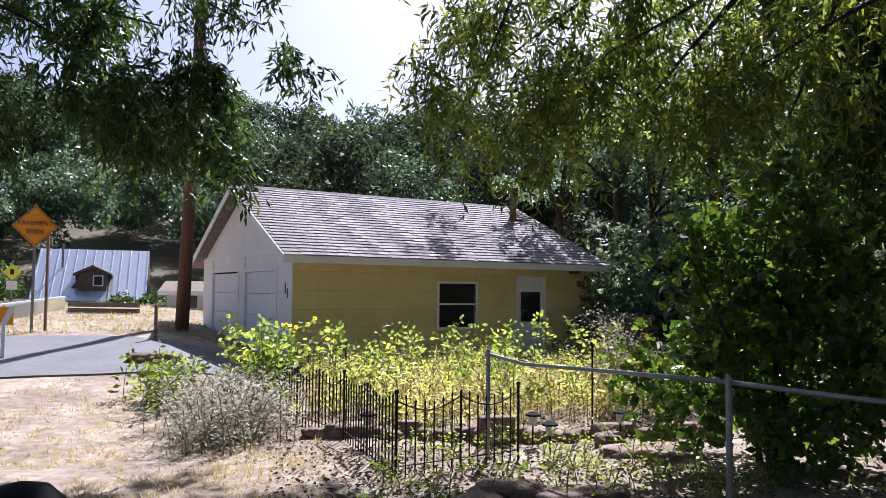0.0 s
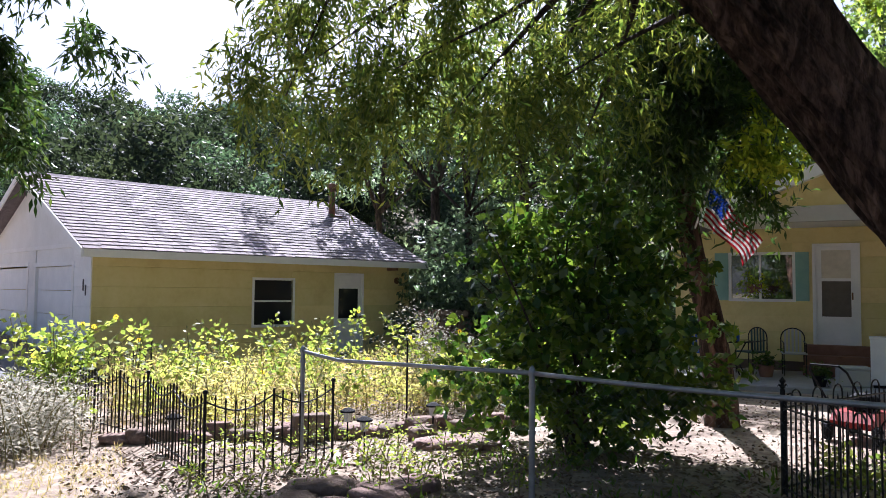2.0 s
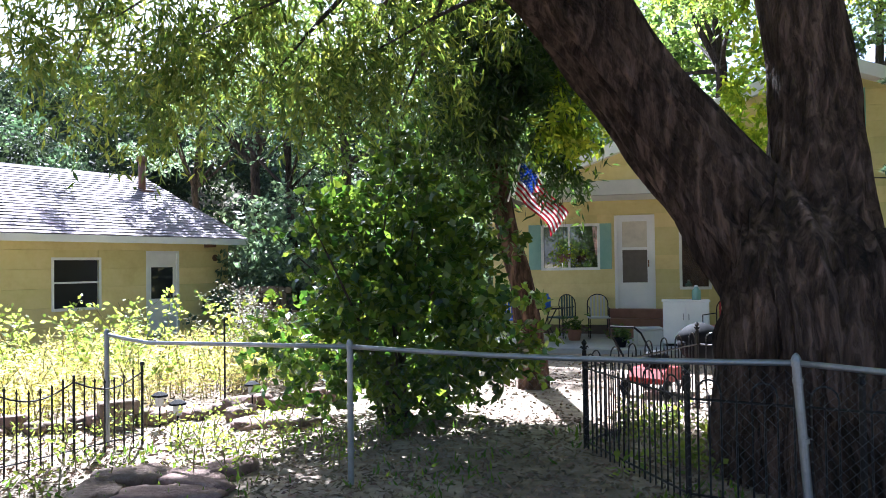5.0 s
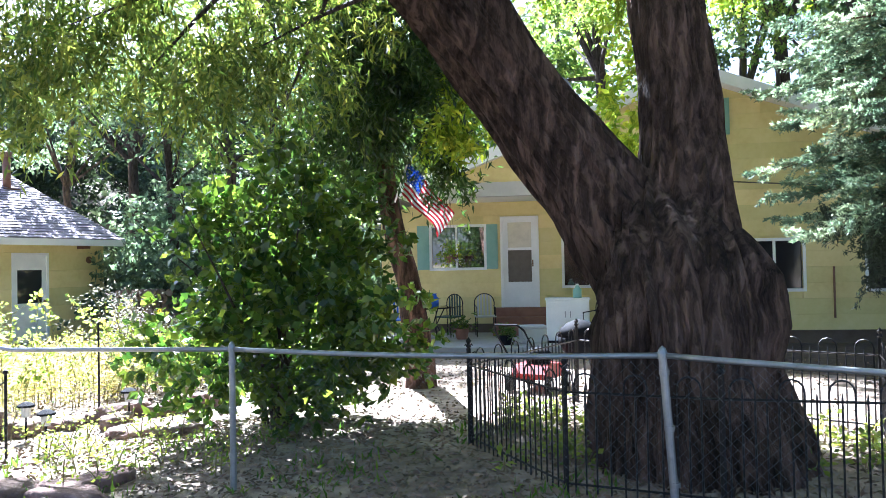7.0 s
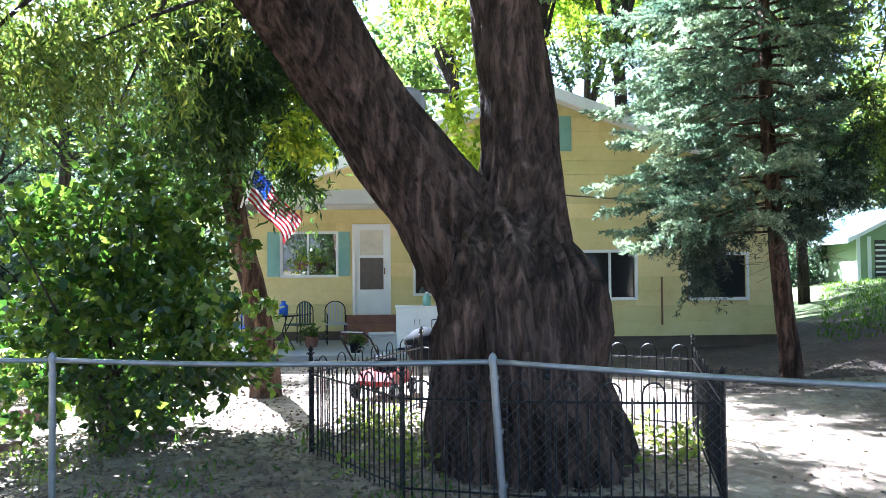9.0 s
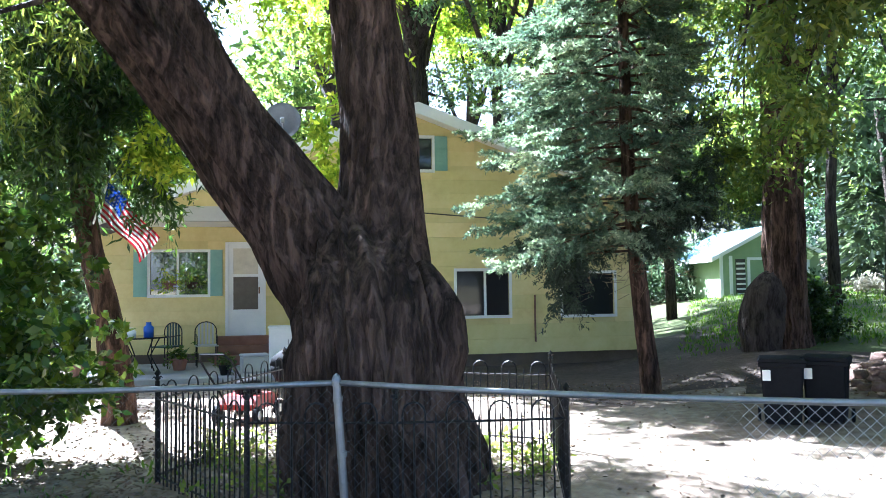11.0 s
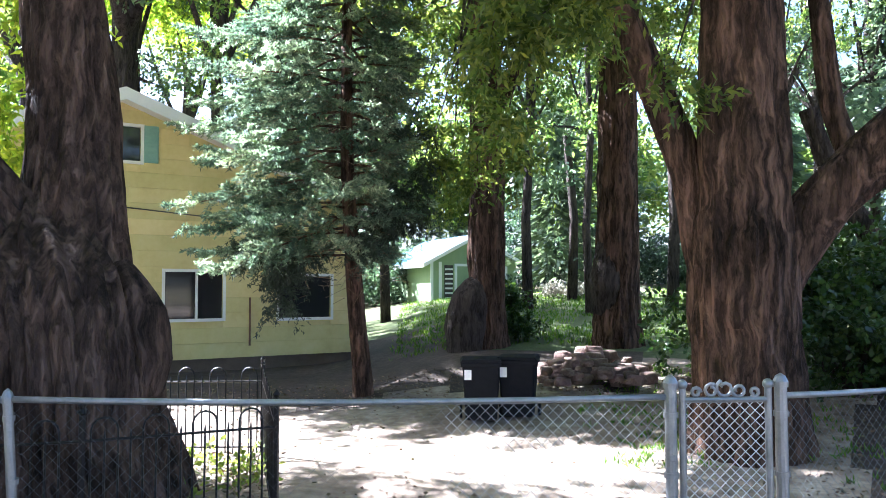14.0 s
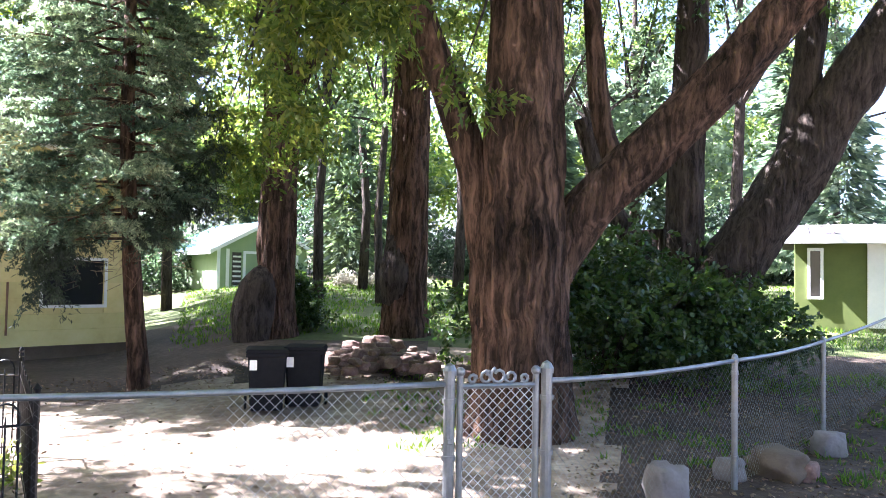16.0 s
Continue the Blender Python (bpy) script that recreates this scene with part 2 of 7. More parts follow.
def make_ground():
    radii = [0.0] + [0.5 * 1.045 ** i for i in range(1, 165)] + [900, 1600, 3000]
    n = 300
    vs, fs = [(0, 0, land(0.01, 0.01))], []
    for r in radii[1:]:
        for k in range(n):
            a = 2 * math.pi * k / n
            x, y = r * math.sin(a), r * math.cos(a)
            vs.append((x, y, land(x, y)))
    for k in range(n):
        fs.append((0, 1 + (k + 1) % n, 1 + k))
    for i in range(len(radii) - 2):
        a, b = 1 + i * n, 1 + (i + 1) * n
        for k in range(n):
            j = (k + 1) % n
            fs.append((a + k, a + j, b + j, b + k))
    me = bpy.data.meshes.new("ground")
    me.from_pydata(vs, [], fs)
    me.materials.append(M_GROUND), me.materials.append(M_HILL), me.materials.append(M_TURF), me.materials.append(M_SHADE_SOIL)
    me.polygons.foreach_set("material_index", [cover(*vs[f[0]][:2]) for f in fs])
    me.polygons.foreach_set("use_smooth", [True] * len(me.polygons))
    return tagged(new("ground", me), "dry pale dirt yard with leaf litter and patchy grass", "ground", kind="structure")


make_ground()


# ---- garage ----
def siding(parent, x0, x1, y, z0, z1, rows, holes, mat, axis="x", face=-1):
    """Lapped boards, each leaning out at its foot, cut where windows and doors are."""
    h = (z1 - z0) / rows
    for i in range(rows):
        a, b = z0 + i * h, z0 + (i + 1) * h
        cuts = [(x0, x1)]
        for hx0, hx1, hz0, hz1 in holes:
            if hz0 < b - 0.01 and hz1 > a + 0.01:
                cuts = [c for s, e in cuts for c in ((s, min(e, hx0)), (max(s, hx1), e)) if c[1] - c[0] > 0.02]
        for s, e in cuts:
            bm = bmesh.new()
            o = [(y, a), (y + face * 0.026, a), (y + face * 0.021, b - 0.006), (y + face * 0.014, b), (y, b)]
            A = [bm.verts.new((s, p, q) if axis == "x" else (p, s, q)) for p, q in o]
            B = [bm.verts.new((e, p, q) if axis == "x" else (p, e, q)) for p, q in o]
            bm.faces.new(A), bm.faces.new(B[::-1])
            for k in range(5):
                bm.faces.new((A[k], B[k], B[(k + 1) % 5], A[(k + 1) % 5]))
            bmesh.ops.recalc_face_normals(bm, faces=bm.faces)
            part("board", bm, mat, parent)


def window(name, parent, x0, x1, z0, z1, y, mullion=None, rail=None, mat=None, trim=0.06, pane=None):
    """A framed window set in a wall that faces -y."""
    mat = mat or M_WHITE
    w = part(name, boxes((x0 - trim, x0, y - 0.05, y + 0.06, z0 - trim, z1 + trim), (x1, x1 + trim, y - 0.05, y + 0.06, z0 - trim, z1 + trim),
                         (x0, x1, y - 0.05, y + 0.06, z1, z1 + trim), (x0, x1, y - 0.07, y + 0.06, z0 - trim, z0)), mat, parent)
    if mullion is not None:
        part("mullion", boxes((mullion - 0.022, mullion + 0.022, y - 0.03, y + 0.02, z0, z1)), mat, w)
    if rail is not None:
        part("meeting_rail", boxes((x0, x1, y - 0.03, y + 0.02, rail - 0.02, rail + 0.02)), mat, w)
    part("pane", boxes((x0, x1, y + 0.022, y + 0.03, z0, z1)), pane or M_DARKGLASS, w)
    return w


def shingles(parent, origin, along, down, length, run, rows, width=0.9):
    """Shingle courses over one roof slope, each course lapping the one below; the courses are parts."""
    a, d = Vector(along).normalized(), Vector(down).normalized()
    n = d.cross(a).normalized()
    if n.z < 0:
        n = -n
    rnd = random.Random(5)
    step = run / rows
    for i in range(rows):
        bm = bmesh.new()
        x = -rnd.random() * 0.3
        while x < length:
            w = width * rnd.uniform(0.25, 0.5)
            s, e = max(0, x), min(length, x + w - 0.008)
            if e - s > 0.03:
                lo = (i + 1) * step + rnd.uniform(-0.015, 0.03)
                p = [Vector(origin) + a * u + d * v + n * h for u, v, h in ((s, i * step - 0.02, 0.006), (e, i * step - 0.02, 0.006), (e, lo, 0.026), (s, lo, 0.026), (s, lo, 0.004), (e, lo, 0.004))]
                V = [bm.verts.new(q) for q in p]
                bm.faces.new((V[0], V[1], V[2], V[3])), bm.faces.new((V[3], V[2], V[5], V[4]))
            x += w + 0.006
        part("shingle_course", bm, M_SHINGLE, parent)


def make_garage():
    G = thing("garage", pose(-3.1, 16.97, 0.02, 0, 0, 30), "pale yellow garage with grey shingle roof behind tall weeds", "garage")
    LX, DY, HW = 8.55, 7.8, 2.57
    win, door = (3.7, 4.76, 0.84, 1.9), (6.0, 6.96, 0.05, 2.12)
    d1, d2 = (1.02, 3.55, 0.03, 2.17), (4.1, 6.75, 0.03, 2.2)
    # walls, with the openings cut
    part("wall", boxes((0, win[0], 0, 0.12, 0, HW), (win[0], win[1], 0, 0.12, 0, win[2]), (win[0], win[1], 0, 0.12, win[3], HW), (win[1], door[0], 0, 0.12, 0, HW),
                       (door[0], door[1], 0, 0.12, door[3], HW), (door[1], LX, 0, 0.12, 0, HW)), M_YELLOW, G)
    part("end_wall", boxes((0, 0.12, 0.12, d1[0], 0, HW), (0, 0.12, d1[1], d2[0], 0, HW), (0, 0.12, d2[1], DY, 0, HW), (0, 0.12, d1[0], d1[1], d1[3], HW), (0, 0.12, d2[0], d2[1], d2[3], HW)), M_CREAM, G, "cream-painted gable end wall")
    part("back_wall", boxes((0.12, LX, DY - 0.12, DY, 0, HW), (LX - 0.12, LX, 0.12, DY - 0.12, 0, HW)), M_YELLOW, G)
    part("interior_floor", boxes((0.12, LX - 0.12, 0.12, DY - 0.12, 0.0, 0.03)), M_CONCRETE, G)
    siding(G, 0, LX, 0, 0.02, HW - 0.02, 6, [win, door], M_YELLOW)
    siding(G, 0, DY, 0, 0.02, HW - 0.02, 6, [d1, d2], M_CREAM, "y")
    PK = 4.32
    bm = bmesh.new()
    A = [bm.verts.new((x, y, z)) for x in (0.0, 0.1) for y, z in ((0, HW), (DY, HW), (DY / 2, PK - 0.1))]
    for f in ((0, 1, 2), (5, 4, 3), (0, 3, 4, 1), (1, 4, 5, 2), (2, 5, 3, 0)):
        bm.faces.new([A[i] for i in f])
    part("gable", bm, M_CREAM, G, "cream-painted gable")
    bm = bmesh.new()
    A = [bm.verts.new((LX - x, y, z)) for x in (0.0, 0.1) for y, z in ((0, HW), (DY, HW), (DY / 2, PK - 0.1))]
    for f in ((0, 1, 2), (5, 4, 3), (0, 3, 4, 1), (1, 4, 5, 2), (2, 5, 3, 0)):
        bm.faces.new([A[i] for i in f])
    part("gable", bm, M_YELLOW, G)
    part("gable_trim", boxes((-0.04, 0.0, 0, DY, HW - 0.03, HW + 0.06)), M_CREAM, G)
    # roof
    o, s = 0.45, (PK - HW) / (DY / 2)
    x0, x1 = -0.35, LX + 0.3
    for sgn, yb in ((1, -o), (-1, DY + o)):
        zb = HW - o * s + 0.08
        bm = bmesh.new()
        A = [bm.verts.new((x, y, z)) for x in (x0, x1) for y, z in ((yb, zb), (DY / 2, PK + 0.08), (DY / 2, PK - 0.02), (yb, zb - 0.1))]
        for f in ((0, 1, 2, 3), (7, 6, 5, 4), (0, 4, 5, 1), (1, 5, 6, 2), (2, 6, 7, 3), (3, 7, 4, 0)):
            bm.faces.new([A[i] for i in f])
        bmesh.ops.recalc_face_normals(bm, faces=bm.faces)
        r = part("roof", bm, M_SHINGLE, G, "weathered grey asphalt shingle roof")
        if sgn > 0:
            run = math.hypot(DY / 2 + o, PK - HW + o * s)
            shingles(r, (x0, DY / 2, PK + 0.08), (1, 0, 0), (0, -1, -s), x1 - x0, run, 24)
    rc = part("ridge_cap", prism([(-0.13, -0.07), (0, 0.03), (0.13, -0.07), (0, 0.0)], x0, x1), M_SHINGLE, G)
    rc.matrix_basis = Matrix.Translation((0, DY / 2, PK + 0.1)) @ Matrix(((0, 1, 0, 0), (1, 0, 0, 0), (0, 0, 1, 0), (0, 0, 0, 1)))
    part("fascia", boxes((x0, x1, -o - 0.03, -o, HW - o * s - 0.08, HW - o * s + 0.075)), M_CREAM, G, "white painted fascia board")
    for sgn in (1, -1):
        bm = bmesh.new()
        yb = -o if sgn > 0 else DY + o
        zb = HW - o * s + 0.085
        A = [bm.verts.new((x, y, z)) for x in (x0 - 0.03, x0) for y, z in ((yb, zb), (DY / 2, PK + 0.09), (DY / 2, PK - 0.09), (yb, zb - 0.17))]
        for f in ((0, 1, 2, 3), (7, 6, 5, 4), (0, 4, 5, 1), (1, 5, 6, 2), (2, 6, 7, 3), (3, 7, 4, 0)):
            bm.faces.new([A[i] for i in f])
        bmesh.ops.recalc_face_normals(bm, faces=bm.faces)
        part("rake_board", bm, M_CREAM, G)
    part("soffit", boxes((x0 + 0.02, x1 - 0.02, -o, 0, HW - o * s - 0.06, HW - o * s - 0.03)), M_CREAM, G)
    window("window", G, *win, 0.02, rail=1.4)
    dr = part("side_door", boxes((door[0] + 0.06, door[1] - 0.06, 0.0, 0.045, door[2], 0.95), (door[0] + 0.06, door[0] + 0.16, 0, 0.045, 0.95, door[3] - 0.06),
                                 (door[1] - 0.16, door[1] - 0.06, 0, 0.045, 0.95, door[3] - 0.06), (door[0] + 0.16, door[1] - 0.16, 0, 0.045, 1.72, door[3] - 0.06)), M_WHITE, G, "white half-glazed side door")
    part("frame", boxes((door[0], door[0] + 0.06, -0.03, 0.06, 0.05, door[3]), (door[1] - 0.06, door[1], -0.03, 0.06, 0.05, door[3]), (door[0], door[1], -0.03, 0.06, door[3] - 0.06, door[3])), M_WHITE, dr)
    part("pane", boxes((door[0] + 0.16, door[1] - 0.16, 0.02, 0.03, 0.95, 1.72)), M_DARKGLASS, dr)
    part("door_knob", rod((door[1] - 0.11, -0.06, 0.98), (door[1] - 0.11, 0.0, 0.98), 0.028), M_RUST, dr)
    for d in (d1, d2):
        g = part("garage_door", boxes(*[(0.03, 0.07, d[0] + 0.06, d[1] - 0.06, d[2] + i * 0.53, d[2] + i * 0.53 + 0.52) for i in range(4)]), M_WHITE, G, "white panelled garage door")
        part("door_trim", boxes((-0.035, 0.06, d[0] - 0.06, d[0] + 0.06, 0, d[3] + 0.07), (-0.035, 0.06, d[1] - 0.06, d[1] + 0.06, 0, d[3] + 0.07), (-0.035, 0.06, d[0] + 0.06, d[1] - 0.06, d[3] - 0.02, d[3] + 0.07)), M_CREAM, g)
    # flue pipe with its flashing
    fy = DY / 2 - 1.0
    fz = PK + 0.08 - s * 1.0
    f = part("flue", rod((8.0, fy, fz - 0.1), (8.0, fy, fz + 0.85), 0.1, 12), M_RUST, G, "rusty metal flue pipe", True)
    part("cap", tube(bmesh.new(), [(8.0, fy, fz + 0.8), (8.0, fy, fz + 0.93), (8.0, fy, fz + 0.96)], [0.15, 0.15, 0.05], 12), M_RUST, f)
    part("flashing", boxes((7.78, 8.22, fy - 0.25, fy + 0.2, fz - 0.16, fz - 0.05)), M_RUST, f)
    part("eave_bracket", boxes((7.75, 7.83, -0.4, 0.0, HW - 0.35, HW - 0.2)), M_RUST, G)
    part("vent", tube(bmesh.new(), [(8.1, -0.04, 1.95), (8.1, 0.0, 1.95)], [0.09, 0.09], 12), M_RUST, G)
    # house-number plate: plain bars
    part("number_plate", boxes((-0.035, -0.028, 0.36, 0.42, 1.62, 1.86), (-0.035, -0.028, 0.22, 0.28, 1.52, 1.74)), M_INSIDE, G)
    return G


make_garage()


# ---- house ----
def make_house():
    H = thing("house", Matrix.Translation((14.19, 8.61, 0.0)) @ pose(0, 0, 0, 0, 0, -43), "pale yellow gabled house with white trim and recessed porch", "house")
    X0, X1, PX, PZ, SL = -6.9, 3.45, -1.57, 5.45, 0.37
    RY, DEP = 1.9, 9.0   # recess of the porch, depth of the house
    ew = lambda x: PZ - SL * abs(x - PX) - 0.12
    w2, w3, w4 = (-0.72, 0.42, 1.08, 2.02), (1.62, 2.8, 1.06, 1.95), (-2.25, -1.22, 4.17, 4.84)
    XR = -3.3   # where the recess ends
    # front wall below the upper storey, right of the recess
    part("wall", boxes((XR, w2[0], 0, 0.14, 0.27, 3.08), (w2[0], w2[1], 0, 0.14, 0.27, w2[2]), (w2[0], w2[1], 0, 0.14, w2[3], 3.08), (w2[1], w3[0], 0, 0.14, 0.27, 3.08),
                       (w3[0], w3[1], 0, 0.14, 0.27, w3[2]), (w3[0], w3[1], 0, 0.14, w3[3], 3.08), (w3[1], X1, 0, 0.14, 0.27, 3.08)), M_YELLOW, H)
    zg = 3.36
    part("upper_wall", prism([(X0, zg), (w4[0], zg), (w4[0], ew(w4[0])), (X0, ew(X0))], 0, 0.14), M_YELLOW, H)
    part("upper_wall", prism([(w4[0], zg), (w4[1], zg), (w4[1], w4[2]), (w4[0], w4[2])], 0, 0.14), M_YELLOW, H)
    part("upper_wall", prism([(w4[0], w4[3]), (w4[1], w4[3]), (w4[1], ew(w4[1])), (PX, ew(PX)), (w4[0], ew(w4[0]))], 0, 0.14), M_YELLOW, H)
    part("upper_wall", prism([(w4[1], zg), (X1, zg), (X1, max(zg + 0.02, ew(X1))), (w4[1], ew(w4[1]))], 0, 0.14), M_YELLOW, H)
    part("upper_wall", boxes((XR, X1, 0, 0.14, 3.08, zg)), M_YELLOW, H)
    siding(H, XR, X1, 0, 0.27, 3.36, 10, [w2, w3], M_YELLOW)
    for i in range(7):
        z = zg + 0.3 * i
        half = (PZ - 0.12 - (z + 0.3)) / SL
        if half > 0.2:
            siding(H, max(X0, PX - half), min(X1, PX + half), 0, z, z + 0.3, 1, [w4], M_YELLOW)
    part("beam", boxes((X0 - 0.1, XR, -0.06, 0.14, 3.07, zg)), M_GREYBEAM, H, "grey porch beam")
    # recessed porch wall
    dr, w1, w5 = (-5.6, -4.72, 0.67, 2.76), (-7.2, -5.98, 1.6, 2.54), (-4.15, -3.6, 1.15, 2.3)
    part("porch_wall", boxes((X0 - 1.5, w1[0], RY, RY + 0.14, 0.3, 3.1), (w1[0], w1[1], RY, RY + 0.14, 0.3, w1[2]), (w1[0], w1[1], RY, RY + 0.14, w1[3], 3.1), (w1[1], dr[0], RY, RY + 0.14, 0.3, 3.1),
                             (dr[0], dr[1], RY, RY + 0.14, dr[3], 3.1), (dr[0], dr[1], RY, RY + 0.14, 0.3, dr[2]), (dr[1], w5[0], RY, RY + 0.14, 0.3, 3.1), (w5[0], w5[1], RY, RY + 0.14, 0.3, w5[2]), (w5[0], w5[1], RY, RY + 0.14, w5[3], 3.1), (w5[1], XR + 0.14, RY, RY + 0.14, 0.3, 3.1)), M_YELLOW, H)
    siding(H, X0 - 1.5, XR, RY, 0.3, 3.1, 9, [w1, dr, w5], M_YELLOW)
    part("porch_side_wall", boxes((XR, XR + 0.14, 0.14, RY, 0.27, 3.36)), M_YELLOW, H)
    part("porch_ceiling", boxes((X0 - 1.5, XR, 0.14, RY, 3.1, 3.16)), M_CREAM, H)
    part("back_wall", boxes((X0, X1, DEP - 0.14, DEP, 0.27, 3.36), (X1 - 0.14, X1, 0.14, DEP - 0.14, 0.27, 3.36), (X0 - 1.5, X0 - 1.36, RY + 0.14, DEP, 0.27, 3.1)), M_YELLOW, H)
    part("back_gable", prism([(X0, zg), (X1, zg), (X1, ew(X1) + 0.02), (PX, ew(PX)), (X0, ew(X0))], DEP - 0.14, DEP), M_YELLOW, H)
    part("floor", boxes((X0, X1 - 0.14, RY + 0.14, DEP - 0.14, 0.4, 0.5)), M_INSIDE, H)
    part("foundation", boxes((XR, X1, 0.03, 0.2, -0.25, 0.27), (X1 - 0.2, X1 - 0.03, 0.2, DEP, -0.25, 0.27), (X0 - 1.5, XR, RY + 0.02, RY + 0.2, -0.25, 0.3)), M_BROWNWALL, H, "brown foundation wall")
    # roof
    for sg, xe in ((-1, -8.1), (1, 4.15)):
        ze = PZ - SL * abs(xe - PX)
        r = part("roof", prism([(xe, ze - 0.12), (PX, PZ - 0.12), (PX, PZ + 0.03), (xe, ze + 0.03)], -0.45, DEP + 0.4), M_SHINGLE, H, "grey shingle roof")
        part("rake_board", prism([(xe, ze - 0.19), (PX, PZ - 0.19), (PX, PZ + 0.05), (xe, ze + 0.05)], -0.49, -0.45), M_WHITE, H, "white rake board")
        part("soffit", prism([(xe, ze - 0.15), (PX, PZ - 0.15), (PX, PZ - 0.125), (xe, ze - 0.125)], -0.44, 0.0), M_CREAM, H)
    window("window", H, *w2, 0.02, mullion=-0.1)
    window("window", H, *w3, 0.02)
    window("window", H, *w4, 0.02, mullion=-1.75)
    window("porch_window", H, *w1, RY + 0.02, mullion=-6.62, pane=M_PANE)
    window("porch_window", H, *w5, RY + 0.02, pane=M_PANE)
    for x0, x1, z0, z1, y in ((w4[1] + 0.06, w4[1] + 0.33, w4[2] - 0.02, w4[3] + 0.04, 0), (w4[0] - 0.33, w4[0] - 0.06, w4[2] - 0.02, w4[3] + 0.04, 0), (w1[1] + 0.06, w1[1] + 0.32, w1[2] - 0.04, w1[3] + 0.05, RY), (w1[0] - 0.34, w1[0] - 0.06, w1[2] - 0.04, w1[3] + 0.05, RY)):
        sh = part("shutter", boxes((x0, x1, y - 0.06, y - 0.03, z0, z1)), M_TEAL, H, "teal wooden shutter")
        for i in range(9):
            zz = z0 + 0.05 + i * (z1 - z0 - 0.1) / 9
            part("slat", boxes((x0 + 0.03, x1 - 0.03, y - 0.075, y - 0.06, zz, zz + 0.05)), M_TEAL, sh)
    # door with its two lights
    d = part("storm_door", boxes((dr[0] + 0.06, dr[1] - 0.06, RY, RY + 0.04, dr[2], 1.25), (dr[0] + 0.06, dr[0] + 0.17, RY, RY + 0.04, 1.25, dr[3] - 0.06), (dr[1] - 0.17, dr[1] - 0.06, RY, RY + 0.04, 1.25, dr[3] - 0.06),
                                 (dr[0] + 0.17, dr[1] - 0.17, RY, RY + 0.04, 1.98, 2.04), (dr[0] + 0.17, dr[1] - 0.17, RY, RY + 0.04, 2.62, dr[3] - 0.06)), M_WHITE, H, "white storm door with two panes")
    part("frame", boxes((dr[0], dr[0] + 0.06, RY - 0.05, RY + 0.06, dr[2], dr[3]), (dr[1] - 0.06, dr[1], RY - 0.05, RY + 0.06, dr[2], dr[3]), (dr[0], dr[1], RY - 0.05, RY + 0.06, dr[3] - 0.06, dr[3])), M_WHITE, d)
    # The pane's bright reflection is a pale surface colour.
    part("pane", boxes((dr[0] + 0.17, dr[1] - 0.17, RY + 0.015, RY + 0.025, 2.04, 2.62)), M_PANE_GLARE, d, "upper pane with a bright reflection painted in")
    part("pane", boxes((dr[0] + 0.17, dr[1] - 0.17, RY + 0.015, RY + 0.025, 1.25, 1.98)), M_SCREEN, d, "dark insect screen")
    part("handle", boxes((dr[1] - 0.16, dr[1] - 0.13, RY - 0.06, RY, 1.6, 1.75)), M_RUST, d)
    for i in range(3):
        part("step", boxes((-5.75, -4.45, RY - 0.3 * (3 - i), RY - 0.3 * (2 - i) if i < 2 else RY, 0.1, 0.1 + 0.19 * (i + 1)), bevel=0.01), M_BRICKSTEP, H, "reddish brown step")
    # roof vent and gable wire
    v = part("roof_vent", rod((1.2, 1.2, 4.3), (1.2, 1.2, 4.75), 0.11, 12), M_RUST, H)
    part("cap", tube(bmesh.new(), [(1.2, 1.2, 4.72), (1.2, 1.2, 4.86)], [0.17, 0.1], 12), M_RUST, v)
    part("cable", tube(bmesh.new(), [(-1.6, -0.07, 3.26), (0.6, -0.07, 3.1), (3.2, -0.07, 2.98)], [0.013] * 3, 6), M_INSIDE, H)
    part("conduit", rod((0.98, -0.05, 0.5), (0.98, -0.05, 1.5), 0.02, 6), M_RUST, H)
    return H


# Cream colour standing in for the reflection in the door's upper pane.
M_PANE_GLARE = material("painted_pane_reflection", [(0.50, 0.46, 0.36), (0.68, 0.63, 0.50)], 0.2, 5.0, spec=0.6)
M_SCREEN = material("insect_screen", [(0.10, 0.085, 0.07), (0.14, 0.12, 0.10)], 0.5, 9.0)
M_BRICKSTEP = material("brick_red_step", [(0.20, 0.10, 0.07), (0.28, 0.15, 0.11)], 0.85, 6.0, bump=0.3)
make_house()

# ---- plants ----
M_LEAF = material("willow_leaf", [(0.062, 0.095, 0.02), (0.12, 0.165, 0.036), (0.22, 0.25, 0.066)], 0.4, 2.0, rand=0.45, translucent=0.5, island=True, spec=0.4)
M_LEAF_YELLOW = material("yellowing_leaf", [(0.15, 0.24, 0.025), (0.25, 0.33, 0.035), (0.35, 0.38, 0.055)], 0.5, 1.5, rand=0.35, translucent=0.6, island=True)
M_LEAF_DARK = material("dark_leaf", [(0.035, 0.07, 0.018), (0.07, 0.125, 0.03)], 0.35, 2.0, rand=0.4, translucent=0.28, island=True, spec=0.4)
M_LEAF_SHRUB = material("lilac_leaf", [(0.045, 0.085, 0.013), (0.11, 0.18, 0.028)], 0.3, 2.0, rand=0.5, translucent=0.42, island=True, spec=0.5)
M_NEEDLE = material("blue_spruce_needle", [(0.045, 0.08, 0.06), (0.15, 0.205, 0.145), (0.68, 0.72, 0.55)], 0.5, 1.3, rand=0.5, translucent=0.4, island=True, glow=(1.9, 2.0, 1.55))
M_DEADTWIG = material("dead_spruce_twig", [(0.16, 0.11, 0.06), (0.34, 0.26, 0.15)], 0.9, 3.0)
# Dark copy of the needle: shade inside the crown is put into its colour.
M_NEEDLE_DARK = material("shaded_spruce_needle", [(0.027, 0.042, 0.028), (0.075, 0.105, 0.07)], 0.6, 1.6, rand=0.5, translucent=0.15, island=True)
